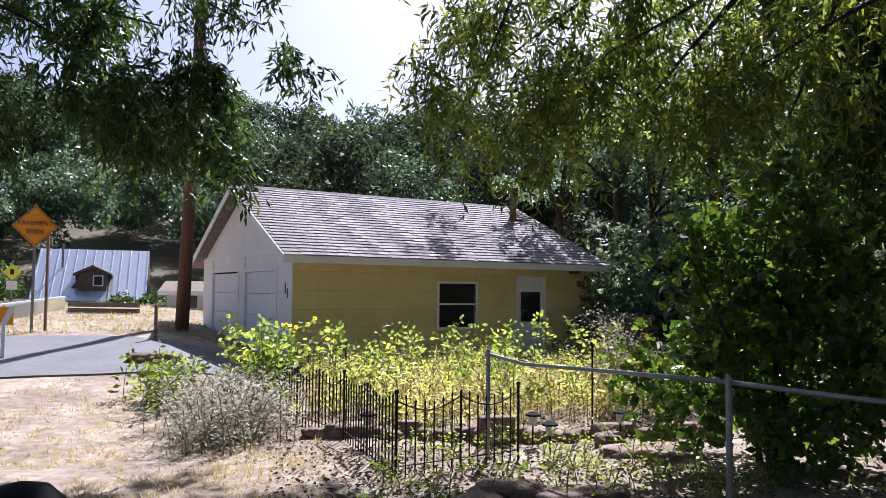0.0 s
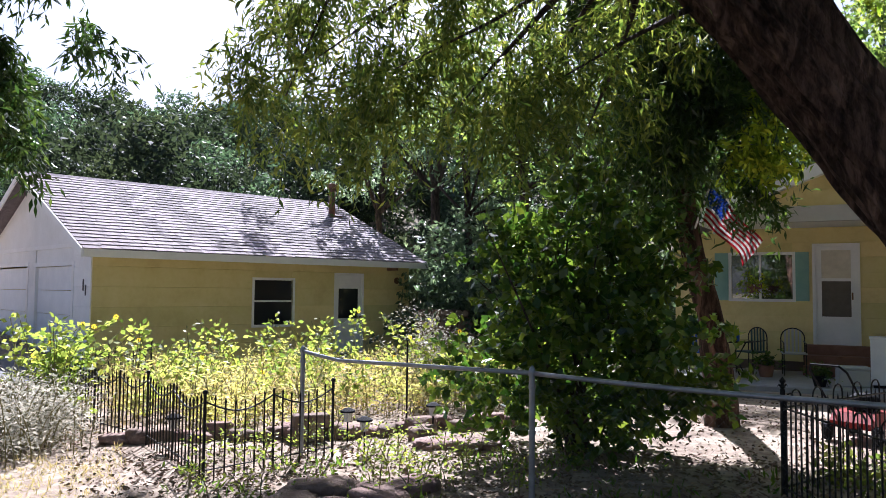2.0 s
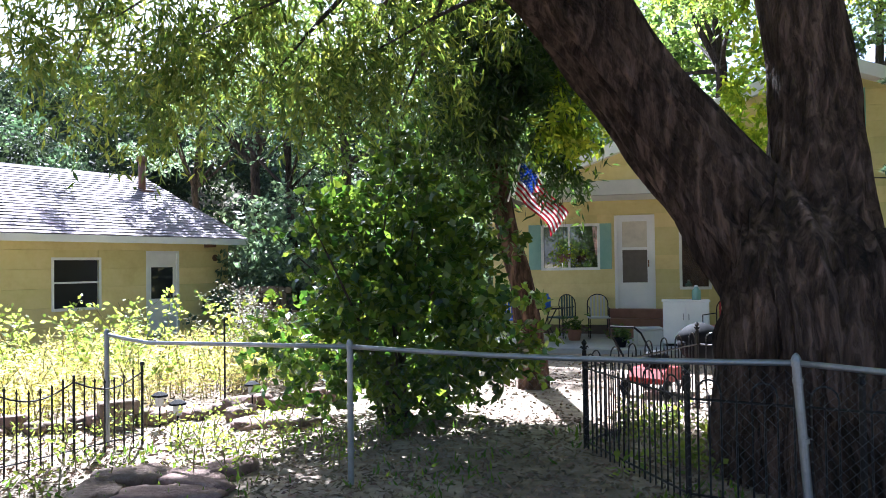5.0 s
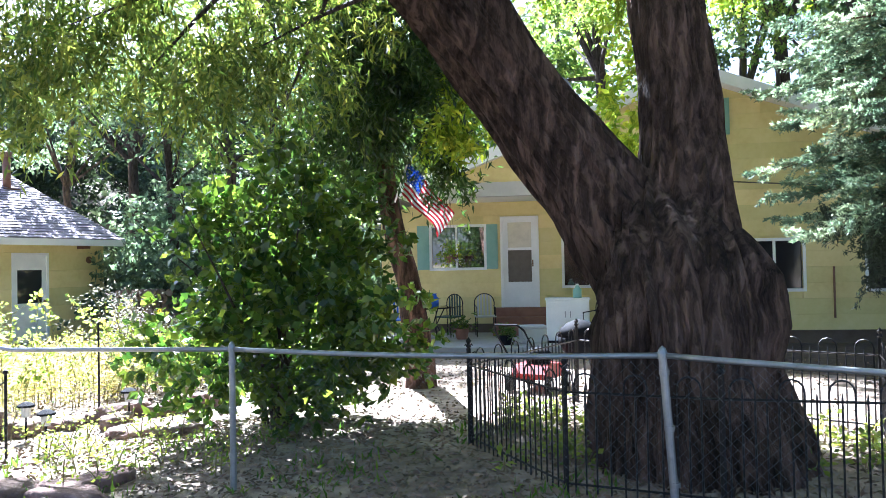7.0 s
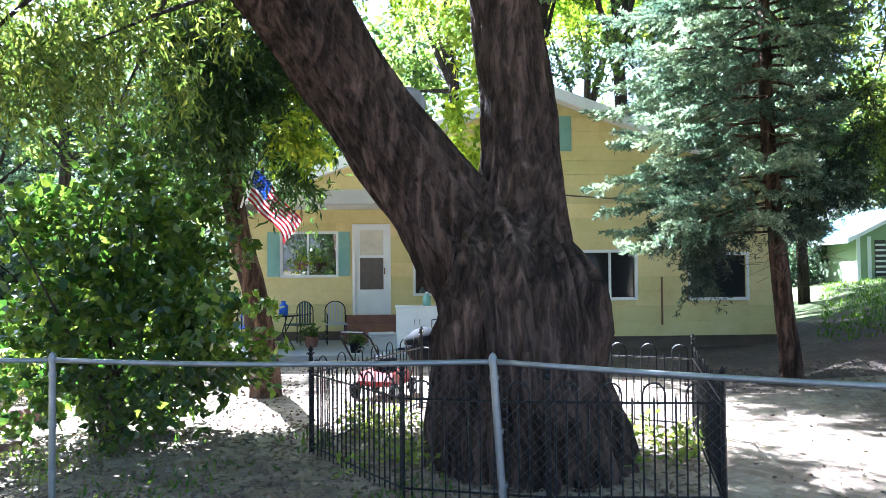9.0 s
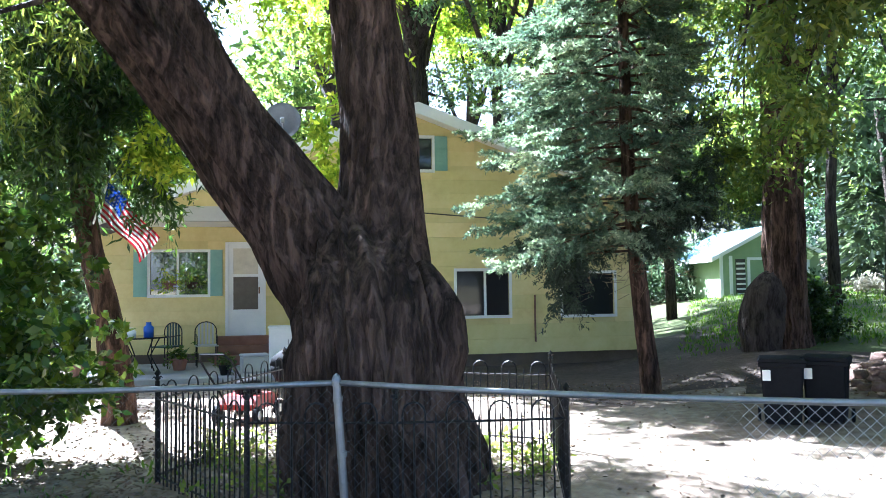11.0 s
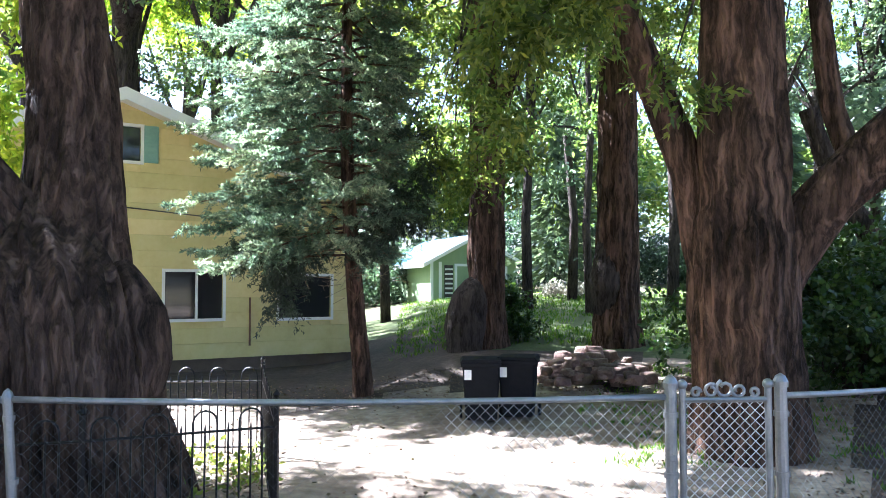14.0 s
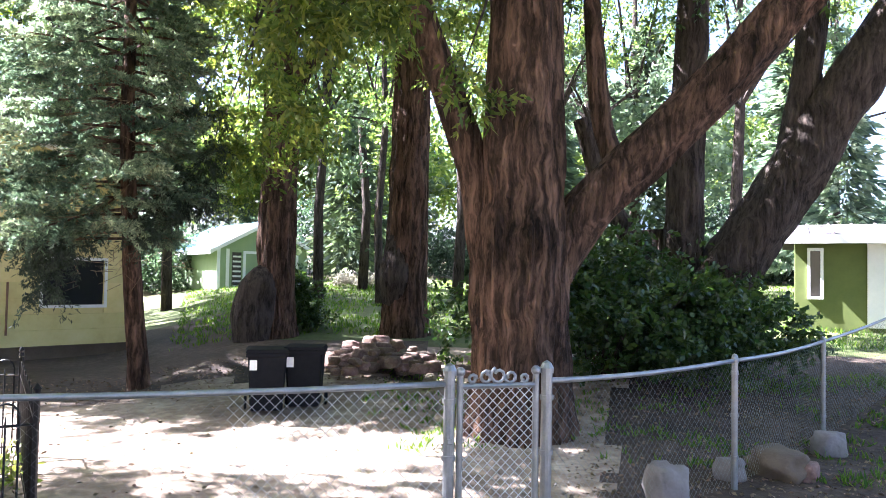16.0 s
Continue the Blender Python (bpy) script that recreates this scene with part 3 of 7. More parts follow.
# Conifer green lifted and blued to carry distance haze.
M_CONIFER = material("hazy_far_conifer", [(0.07, 0.105, 0.08), (0.14, 0.19, 0.15)], 0.8, 0.3, rand=0.4, translucent=0.35, island=True)
# Lit copy of the woodland leaf: sunlight is put into its paler colour.
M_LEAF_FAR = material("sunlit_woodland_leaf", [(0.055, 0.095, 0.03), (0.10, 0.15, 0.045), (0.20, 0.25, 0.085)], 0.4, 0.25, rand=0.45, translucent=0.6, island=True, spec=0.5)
# Air haze is painted into this leaf colour, paler and bluer.
M_LEAF_HAZY = material("hazy_woodland_leaf", [(0.06, 0.10, 0.062), (0.125, 0.175, 0.11), (0.25, 0.31, 0.21)], 0.4, 0.25, rand=0.45, translucent=0.45, island=True, spec=0.5, glow=(2.0, 2.0, 1.5))
# Shaded copy of the woodland leaf, shade put into a darker, bluer colour.
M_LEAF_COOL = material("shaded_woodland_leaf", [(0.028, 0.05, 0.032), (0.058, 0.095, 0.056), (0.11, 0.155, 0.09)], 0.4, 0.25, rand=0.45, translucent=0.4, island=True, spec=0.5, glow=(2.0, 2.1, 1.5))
# Hillside leaves seen from their unlit side; that shade is in the colour.
M_LEAF_HILL = material("backlit_hillside_leaf", [(0.022, 0.037, 0.027), (0.042, 0.064, 0.045), (0.078, 0.105, 0.068)], 0.6, 0.08, rand=0.4, translucent=0.2, island=True, spec=0.1)
M_SUNLEAF = material("sunflower_leaf", [(0.11, 0.17, 0.04), (0.19, 0.25, 0.06), (0.27, 0.30, 0.09)], 0.5, 1.5, rand=0.35, translucent=0.5, island=True)
M_WEED = material("dry_weed", [(0.20, 0.24, 0.09), (0.36, 0.37, 0.15), (0.54, 0.48, 0.25)], 0.6, 1.0, rand=0.4, translucent=0.5, island=True)
M_STRAWWEED = material("straw_weed", [(0.34, 0.27, 0.11), (0.50, 0.42, 0.20), (0.60, 0.53, 0.30)], 0.7, 1.0, rand=0.35, translucent=0.4, island=True, glow=(1.6, 1.5, 1.1))
M_STEM = material("weed_stem", [(0.16, 0.15, 0.06), (0.26, 0.22, 0.10)], 0.8, 6.0)
M_SAGE = material("silvery_sage", [(0.46, 0.42, 0.34), (0.66, 0.62, 0.53)], 0.8, 2.0, rand=0.3, translucent=0.3, island=True, glow=(1.4, 1.4, 1.3))
M_GRASS = material("green_grass", [(0.06, 0.12, 0.02), (0.12, 0.20, 0.03)], 0.6, 0.8, rand=0.35, translucent=0.45, island=True)
M_STRAW = material("dry_grass", [(0.30, 0.25, 0.14), (0.46, 0.40, 0.26)], 0.8, 0.8, rand=0.35, translucent=0.3, island=True)
M_LITTER = material("fallen_leaf", [(0.085, 0.058, 0.038), (0.17, 0.12, 0.078), (0.30, 0.235, 0.14)], 0.8, 2.0, rand=0.4, island=True)
M_PETAL = material("yellow_petal", [(0.75, 0.50, 0.02), (0.85, 0.62, 0.05)], 0.6, 5.0, translucent=0.4)
M_BARK_RED = bark("reddish_bark", [(0.012, 0.008, 0.005), (0.072, 0.043, 0.029), (0.21, 0.125, 0.085)], 4.2)
# Dark bark copy with shade put into its colour, for branches and backlit trunks.
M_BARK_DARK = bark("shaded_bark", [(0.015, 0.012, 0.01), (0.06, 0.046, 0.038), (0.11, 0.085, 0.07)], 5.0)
RNG = np.random.default_rng(7)


def unit(v):
    return v / np.maximum(np.linalg.norm(v, axis=-1, keepdims=True), 1e-9)


def leaf_arrays(p, d, length, width, rng, curl=0.25):
    """Four-cornered leaves at the places p, pointing along d."""
    n = len(p)
    d = unit(np.asarray(d, float))
    side = unit(np.cross(d, unit(rng.normal(size=(n, 3)))))
    nrm = np.cross(d, side)
    L = (length * rng.uniform(0.6, 1.3, n))[:, None]
    W = (width * rng.uniform(0.7, 1.3, n))[:, None]
    mid = p + d * L * 0.45 + nrm * L * curl * rng.uniform(-0.5, 0.5, (n, 1))
    v = np.stack([p, mid + side * W / 2, p + d * L, mid - side * W / 2], 1).reshape(-1, 3)
    return v


def quads(name, v, mat, parent=None, smooth=False):
    """A mesh of separate four-cornered faces."""
    n = len(v) // 4
    me = bpy.data.meshes.new(name)
    me.vertices.add(4 * n)
    me.vertices.foreach_set("co", np.asarray(v, np.float32).ravel())
    me.loops.add(4 * n)
    me.loops.foreach_set("vertex_index", np.arange(4 * n, dtype=np.int32))
    me.polygons.add(n)
    me.polygons.foreach_set("loop_start", np.arange(0, 4 * n, 4, dtype=np.int32))
    me.update(calc_edges=True)
    me.materials.append(mat)
    ob = new(name, me)
    ob.parent = parent
    return ob


def twig_points(centres, per, length, droop, rng):
    """Leaf places and directions along drooping twigs that start at the centres."""
    n = len(centres)
    d = unit(rng.normal(size=(n, 3)) * (1, 1, 0.5) + (0, 0, -droop))
    s = rng.uniform(0, 1, (n, per, 1))
    L = length * rng.uniform(0.5, 1.3, (n, 1, 1))
    p = centres[:, None] + d[:, None] * s * L + np.concatenate([np.zeros((n, per, 2)), -0.35 * droop * L * s ** 2], -1)
    p += rng.normal(size=p.shape) * length * 0.06
    dd = unit(d[:, None] * 0.7 + rng.normal(size=p.shape) * 0.75 + (0, 0, -0.5 * droop))
    return p.reshape(-1, 3), dd.reshape(-1, 3)


def blob_points(blobs, rng, hollow=0.35):
    """Places spread through soft balls of (x, y, z, rx, ry, rz, count), thinner inside, gathered in clumps."""
    out = []
    for x, y, z, rx, ry, rz, n in blobs:
        k = max(3, n // 14)
        c = unit(rng.normal(size=(k, 3))) * rng.uniform(hollow, 1.0, (k, 1)) ** 0.6
        q = c[rng.integers(0, k, n)] + rng.normal(size=(n, 3)) * 0.16
        out.append(q * (rx, ry, rz) + (x, y, z))
    return np.concatenate(out)


def branches(parent, base, tips, r0, rng, n=5, sag=0.15, mat=None):
    """Bent limbs from the base to each tip."""
    for t in tips:
        bm = bmesh.new()
        a, b = Vector(base), Vector(t)
        m = (a + b) / 2 + Vector(rng.normal(size=3) * (b - a).length * 0.10) + Vector((0, 0, (b - a).length * sag))
        pts = [a.lerp(m, k).lerp(m.lerp(b, k), k) for k in (0, 0.25, 0.5, 0.75, 1)]
        tube(bm, pts, [r0, r0 * 0.75, r0 * 0.5, r0 * 0.3, r0 * 0.1], n)
        part("branch", bm, mat or M_BARK_DARK, parent)


def bark_trunk(name, path, radii, parent, mat, seed=0.0, n=40, wob=0.19, label=""):
    """A trunk with furrowed sides: fine rings, each roughened along its length."""
    P = [Vector(p) for p in path]
    fine_p, fine_r = [], []
    for i in range(len(P) - 1):
        a, b, c, d = P[max(i - 1, 0)], P[i], P[i + 1], P[min(i + 2, len(P) - 1)]
        steps = max(2, int((c - b).length / 0.09))
        for k in range(steps):
            t = k / steps
            q = 0.5 * ((2 * b) + (c - a) * t + (2 * a - 5 * b + 4 * c - d) * t * t + (3 * b - a - 3 * c + d) * t ** 3)
            fine_p.append(q), fine_r.append(radii[i] * (1 - t) + radii[i + 1] * t)
    fine_p.append(P[-1]), fine_r.append(radii[-1])
    bm = bmesh.new()
    rings, side = [], Vector((1, 0, 0))
    run = 0.0
    for i, p in enumerate(fine_p):
        d = (fine_p[min(i + 1, len(fine_p) - 1)] - fine_p[max(i - 1, 0)]).normalized()
        side = (side - d * side.dot(d)).normalized()
        up = d.cross(side)
        if i:
            run += (p - fine_p[i - 1]).length
        ring = []
        for k in range(n):
            a = 2 * math.pi * k / n
            off = side * math.cos(a) + up * math.sin(a)
            ridge = abs(noise.noise((math.cos(a) * 6.5 + seed, math.sin(a) * 6.5, run * 0.8))) * 2.4
            lump = noise.noise((math.cos(a) * 1.1 + seed, math.sin(a) * 1.1, run * 0.6 + 5))
            chip = noise.noise((math.cos(a) * 9 + seed, math.sin(a) * 9, run * 2.4))
            ring.append(bm.verts.new(p + off * fine_r[i] * (1 + wob * (0.6 * ridge - 0.25 + 0.7 * lump + 0.42 * chip))))
        rings.append(ring)
    for a, b in zip(rings, rings[1:]):
        for k in range(n):
            bm.faces.new((a[k], a[(k + 1) % n], b[(k + 1) % n], b[k]))
    bm.faces.new(rings[0][::-1]), bm.faces.new(rings[-1])
    return part(name, bm, mat, parent, label, smooth=True)


def pt(az, d, z):
    return Vector((d * math.sin(radians(az)), d * math.cos(radians(az)), z))


def bl(az, d, z, r, h, n):
    p = pt(az, d, z)
    return (p.x, p.y, p.z, r, r, h, n)


def crown(parent, blobs, per, twig, leaf, droop, mat, seed, name="crown", label=""):
    rng = np.random.default_rng(seed)
    c = blob_points(blobs, rng)
    p, d = twig_points(c, per, twig, droop, rng)
    ob = quads(name, leaf_arrays(p, d, leaf[0], leaf[1], rng), mat, parent)
    return tagged(ob, label) if label else ob


def make_big_tree():
    T = thing("tree", pose(0, 0, 0), "huge forked old tree with deeply furrowed brown bark", "tree")
    base = [pt(53.6, 6.8, -0.25), pt(53.5, 6.8, 0.1), pt(52.8, 6.8, 0.6), pt(52.4, 6.8, 1.2), pt(51.9, 6.92, 1.5), pt(51.2, 7.15, 1.9), pt(51.0, 7.4, 2.4)]
    bark_trunk("trunk", base, [1.02, 0.86, 0.75, 0.70, 0.66, 0.52, 0.28], T, M_BARK, 1.0, 150)
    bark_trunk("limb", [pt(51.8, 7.1, 1.3), pt(48.4, 7.2, 1.97), pt(45.4, 7.2, 2.53), pt(40.7, 7.05, 3.32), pt(35.2, 6.68, 4.13), pt(29.0, 6.3, 4.8), pt(18.0, 6.0, 5.6), pt(6.0, 6.2, 6.3)], [0.46, 0.48, 0.425, 0.385, 0.41, 0.33, 0.22, 0.1], T, M_BARK, 4.0, 100)
    bark_trunk("limb", [pt(52.6, 6.8, 1.2), pt(53.0, 7.2, 2.1), pt(52.8, 7.45, 2.85), pt(52.3, 7.6, 3.65), pt(51.5, 7.7, 4.5), pt(50.0, 7.3, 6.2), pt(50, 7.3, 8.0)], [0.5, 0.41, 0.36, 0.335, 0.32, 0.26, 0.15], T, M_BARK, 9.0, 100)
    bark_trunk("burl", [pt(57.2, 6.7, 0.8), pt(57.3, 6.65, 1.15), pt(57.1, 6.65, 1.5), pt(56.0, 6.7, 1.9)], [0.16, 0.25, 0.23, 0.08], T, M_BARK, 14.0, 40)
    rng = np.random.default_rng(3)
    for base, tips in ((pt(35.0, 6.7, 4.15), [pt(22, 6.6, 3.5), pt(16, 6.4, 4.2), pt(27, 7.0, 4.3)]), (pt(29.0, 6.3, 4.8), [pt(10, 6.6, 3.6), pt(14, 7.2, 3.3), pt(4, 6.8, 3.7), pt(20, 7.4, 3.6), pt(24, 7.0, 3.1)]),
                       (pt(18, 6.0, 5.6), [pt(2, 7, 3.4), pt(7, 6.0, 4.0), pt(12, 5.6, 4.0), pt(0, 7.6, 4.4)]), (pt(6, 6.2, 6.3), [pt(-2, 7.2, 5.0), pt(3, 8.0, 4.4), pt(1, 6.4, 4.5)]),
                       (pt(50, 7.3, 6.2), [pt(40, 8.5, 5.6), pt(56, 8.0, 6.0), pt(60, 6.6, 6.6), pt(36, 7.8, 7.0), pt(46, 10, 6.0)])):
        branches(T, base, tips, 0.055, rng, 5)
    hang = [(b[0], b[1], b[2] + (0.22 if b[2] < 4 else 0.05), *b[3:6], int(b[6] * 0.6)) for b in [bl(1.5, 7.2, 3.75, 0.55, 0.75, 190), bl(4.5, 7.0, 3.5, 0.6, 0.8, 230), bl(8, 7.2, 3.3, 0.65, 0.7, 230), bl(12, 6.8, 3.6, 0.7, 0.7, 230), bl(16, 7.0, 3.4, 0.7, 0.65, 220),
            bl(20, 6.8, 3.6, 0.7, 0.6, 200), bl(24, 7.2, 3.5, 0.7, 0.6, 200), bl(28, 7.4, 3.8, 0.7, 0.7, 180), bl(6, 6.6, 4.6, 1.0, 0.8, 240), bl(14, 6.4, 4.8, 1.1, 0.8, 240), bl(22, 6.4, 4.7, 1.0, 0.8, 200),
            bl(3, 7.6, 5.2, 1.2, 0.9, 200), bl(12, 7.2, 5.8, 1.6, 0.9, 220), bl(24, 7.2, 5.8, 1.5, 0.8, 220)]]
    crown(T, hang, 15, 0.42, (0.115, 0.024), 1.0, M_LEAF, 11, label="hanging narrow green leaves")
    up = [bl(40, 9.5, 6.7, 1.4, 1.0, 200), bl(46, 10.5, 6.7, 1.5, 1.1, 220), bl(49.2, 9.2, 4.2, 0.4, 0.8, 80), bl(48.6, 9.0, 3.4, 0.3, 0.5, 50), bl(52, 9.5, 6.4, 1.4, 1.0, 190), bl(58, 8.0, 6.6, 1.4, 0.9, 150), bl(37, 8.2, 6.6, 1.2, 1.0, 160), bl(39, 10, 4.0, 0.6, 0.5, 80), bl(36.5, 9.5, 3.6, 0.5, 0.35, 60)]
    crown(T, up, 15, 0.4, (0.12, 0.045), 0.7, M_LEAF_YELLOW, 12, label="sunlit yellow-green leaves")
    # High foliage above the view, added to shade the ground and hanging leaves.
    high = [bl(61, 10.4, 8.3, 1.9, 0.5, 260), bl(67, 12, 8.5, 2.0, 0.5, 260), bl(71, 13.6, 8.6, 1.9, 0.5, 230), bl(66, 9.2, 8.2, 1.5, 0.5, 200), bl(-6, 12.6, 8.3, 1.5, 0.5, 120), bl(2, 12.6, 8.3, 1.5, 0.5, 150), bl(9, 12.8, 8.4, 1.5, 0.5, 170), bl(16, 13, 8.5, 1.6, 0.5, 180), bl(23, 13.2, 8.6, 1.6, 0.5, 180), bl(30, 13, 8.6, 1.6, 0.5, 150), bl(37, 12.8, 8.6, 1.6, 0.5, 110)]
    crown(T, high, 11, 0.6, (0.22, 0.11), 0.4, M_LEAF, 13)
    # More unseen foliage overhead, added to shade the camera's ground and cut fill.
    over = [(x, y, 9.3 + 0.5 * math.sin(x * 2.1 + y), 2.3, 2.3, 0.6, 230) for x, y in ((1.5, 7.5), (4.5, 9.2), (5.0, 6.0), (1.0, 10.4), (1.6, 4.6), (7.0, 3.6), (4.4, 1.8))]
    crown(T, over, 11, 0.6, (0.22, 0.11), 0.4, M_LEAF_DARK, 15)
    branches(T, pt(50, 7.3, 7.6), [b[:3] for b in over], 0.08, rng, 5, 0.1)
    branches(T, pt(50, 7.3, 7.2), [tuple(pt(a, d, z)) for a, d, z in ((37, 12.5, 8.6), (30, 12.6, 8.6), (23, 12.8, 8.6), (16, 12.6, 8.5))], 0.09, rng, 5, 0.1)
    branches(T, pt(18, 6.0, 5.6), [tuple(pt(a, d, z)) for a, d, z in ((9, 12.4, 8.4), (2, 12.2, 8.3), (-6, 12.2, 8.3))], 0.07, rng, 5, 0.1)
    return T


make_big_tree()


def make_left_tree():
    """The tree whose hanging branches come into view over the road; its trunk stands out of view."""
    T = thing("tree", pose(0, 0, 0), "tall tree with long hanging narrow leaves by the road", "tree")
    bark_trunk("trunk", [pt(-52, 8.5, 0.0), pt(-52, 8.5, 2.5), pt(-50, 8.6, 5.0), pt(-45, 8.8, 7.5)], [0.4, 0.33, 0.28, 0.15], T, M_BARK, 21.0, 24)
    rng = np.random.default_rng(8)
    branches(T, pt(-50, 8.6, 5.0), [pt(-20, 9, 4.6), pt(-26, 8.6, 4.2), pt(-30, 8.6, 4.6), pt(-14, 9.2, 4.8), pt(-22, 9.5, 6.0)], 0.09, rng, 6, 0.1)
    hang = [bl(-28, 8.8, 4.2, 0.8, 0.8, 200), bl(-24.5, 9.0, 4.1, 0.8, 0.75, 220), bl(-21, 9.0, 4.1, 0.8, 0.8, 220), bl(-18, 9.2, 3.9, 0.45, 0.85, 150), bl(-16.2, 9.2, 3.5, 0.28, 0.55, 70), bl(-14.5, 9.3, 4.5, 0.6, 0.6, 120), bl(-11.8, 9.4, 4.4, 0.35, 0.5, 45), bl(-30.5, 8.8, 3.3, 0.3, 0.5, 50),
            bl(-22, 9, 5.3, 1.6, 0.7, 240), bl(-29, 8.8, 5.2, 1.4, 0.7, 200), bl(-20, 9.0, 3.35, 0.3, 0.3, 30)]
    # Foliage out of view, added here only to darken the ground below.
    over = [(x, y, 9.3 + 0.5 * math.sin(x * 2.1 + y), 2.3, 2.3, 0.6, 230) for x, y in ((-2.2, 7.2), (-2.4, 10.6), (-5.6, 9.0), (-5.4, 5.6), (-2.0, 4.0), (-8.6, 7.4), (-8.4, 3.8), (-5.2, 2.4), (-5.0, 12.0), (-1.6, 1.0))]
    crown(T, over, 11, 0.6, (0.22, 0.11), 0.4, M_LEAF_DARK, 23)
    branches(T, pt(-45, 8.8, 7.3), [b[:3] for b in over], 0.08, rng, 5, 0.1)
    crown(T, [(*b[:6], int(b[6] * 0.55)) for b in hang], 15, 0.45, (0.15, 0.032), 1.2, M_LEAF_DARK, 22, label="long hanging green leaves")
    return T


make_left_tree()


def make_shrub(name, az, d, r, h, n, leaf, mat, seed, label, stems=14, per=12):
    b = at(az, d)
    S = thing(name, Matrix.Translation(b), label, "shrub")
    rng = np.random.default_rng(seed)
    tips = [(rng.normal() * r * 0.55, rng.normal() * r * 0.55, h * rng.uniform(0.6, 0.97)) for _ in range(stems)]
    for t in tips:
        branches(S, (rng.normal() * 0.14, rng.normal() * 0.14, -0.1), [t], 0.03, rng, 5, 0.05)
    blobs = [(0, 0, h * 0.42, r, r, h * 0.42, n), (0, 0, h * 0.72, r * 0.66, r * 0.66, h * 0.27, n // 2), (-r * 0.35, -r * 0.35, h * 0.35, r * 0.7, r * 0.7, h * 0.35, n // 2), (r * 0.3, -r * 0.2, h * 0.2, r * 0.7, r * 0.7, h * 0.2, n // 3)]
    c = blob_points(blobs, rng, 0.2)
    c = c[c[:, 2] > 0.05]
    p, d_ = twig_points(c, per, 0.28, 0.15, rng)
    keep = p[:, 2] > 0.03
    quads("foliage", leaf_arrays(p[keep], d_[keep], leaf[0], leaf[1], rng), mat, S)
    return S


make_shrub("lilac_bush", 23.6, 8.3, 1.38, 2.95, 430, (0.115, 0.075), M_LEAF_SHRUB, 31, "large dense green lilac bush behind the wire fence")
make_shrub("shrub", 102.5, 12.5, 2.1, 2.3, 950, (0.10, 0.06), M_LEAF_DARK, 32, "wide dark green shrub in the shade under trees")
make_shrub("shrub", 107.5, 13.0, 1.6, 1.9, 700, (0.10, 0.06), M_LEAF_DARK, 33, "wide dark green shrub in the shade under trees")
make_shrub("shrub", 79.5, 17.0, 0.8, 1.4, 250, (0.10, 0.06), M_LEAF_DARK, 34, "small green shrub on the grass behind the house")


def make_porch_tree():
    T = thing("tree", pose(0, 0, 0), "slim leaning tree with dark drooping foliage near the porch", "tree")
    bark_trunk("trunk", [pt(33.6, 10.6, -0.2), pt(33.4, 10.6, 0.5), pt(32.8, 10.5, 1.4), pt(31.6, 10.5, 2.3), pt(31.0, 10.4, 3.2), pt(30.6, 10.4, 4.6), pt(30, 10.3, 6.5)], [0.24, 0.18, 0.155, 0.14, 0.13, 0.1, 0.06], T, M_BARK_RED, 41.0, 20)
    branches(T, pt(30.8, 10.4, 3.6), [pt(27, 9.8, 3.6), pt(35, 10.3, 3.9), pt(33, 9.6, 4.6), pt(26, 10.4, 4.8), pt(37, 10.8, 4.6)], 0.05, RNG, 5)
    crown(T, [bl(28.5, 10.0, 3.6, 0.7, 0.6, 260), bl(31.5, 9.9, 4.3, 0.9, 0.8, 360), bl(35.2, 10.2, 4.1, 0.7, 0.75, 260), bl(29, 10.2, 5.2, 1.2, 0.9, 400), bl(35, 10.4, 5.4, 1.0, 0.9, 300), bl(32, 10.2, 6.4, 1.6, 1.0, 300), bl(29.5, 10.3, 2.9, 0.4, 0.4, 70), bl(36.3, 10.0, 3.1, 0.25, 0.35, 45)], 14, 0.5, (0.14, 0.035), 1.0, M_LEAF_DARK, 42)
    return T


make_porch_tree()


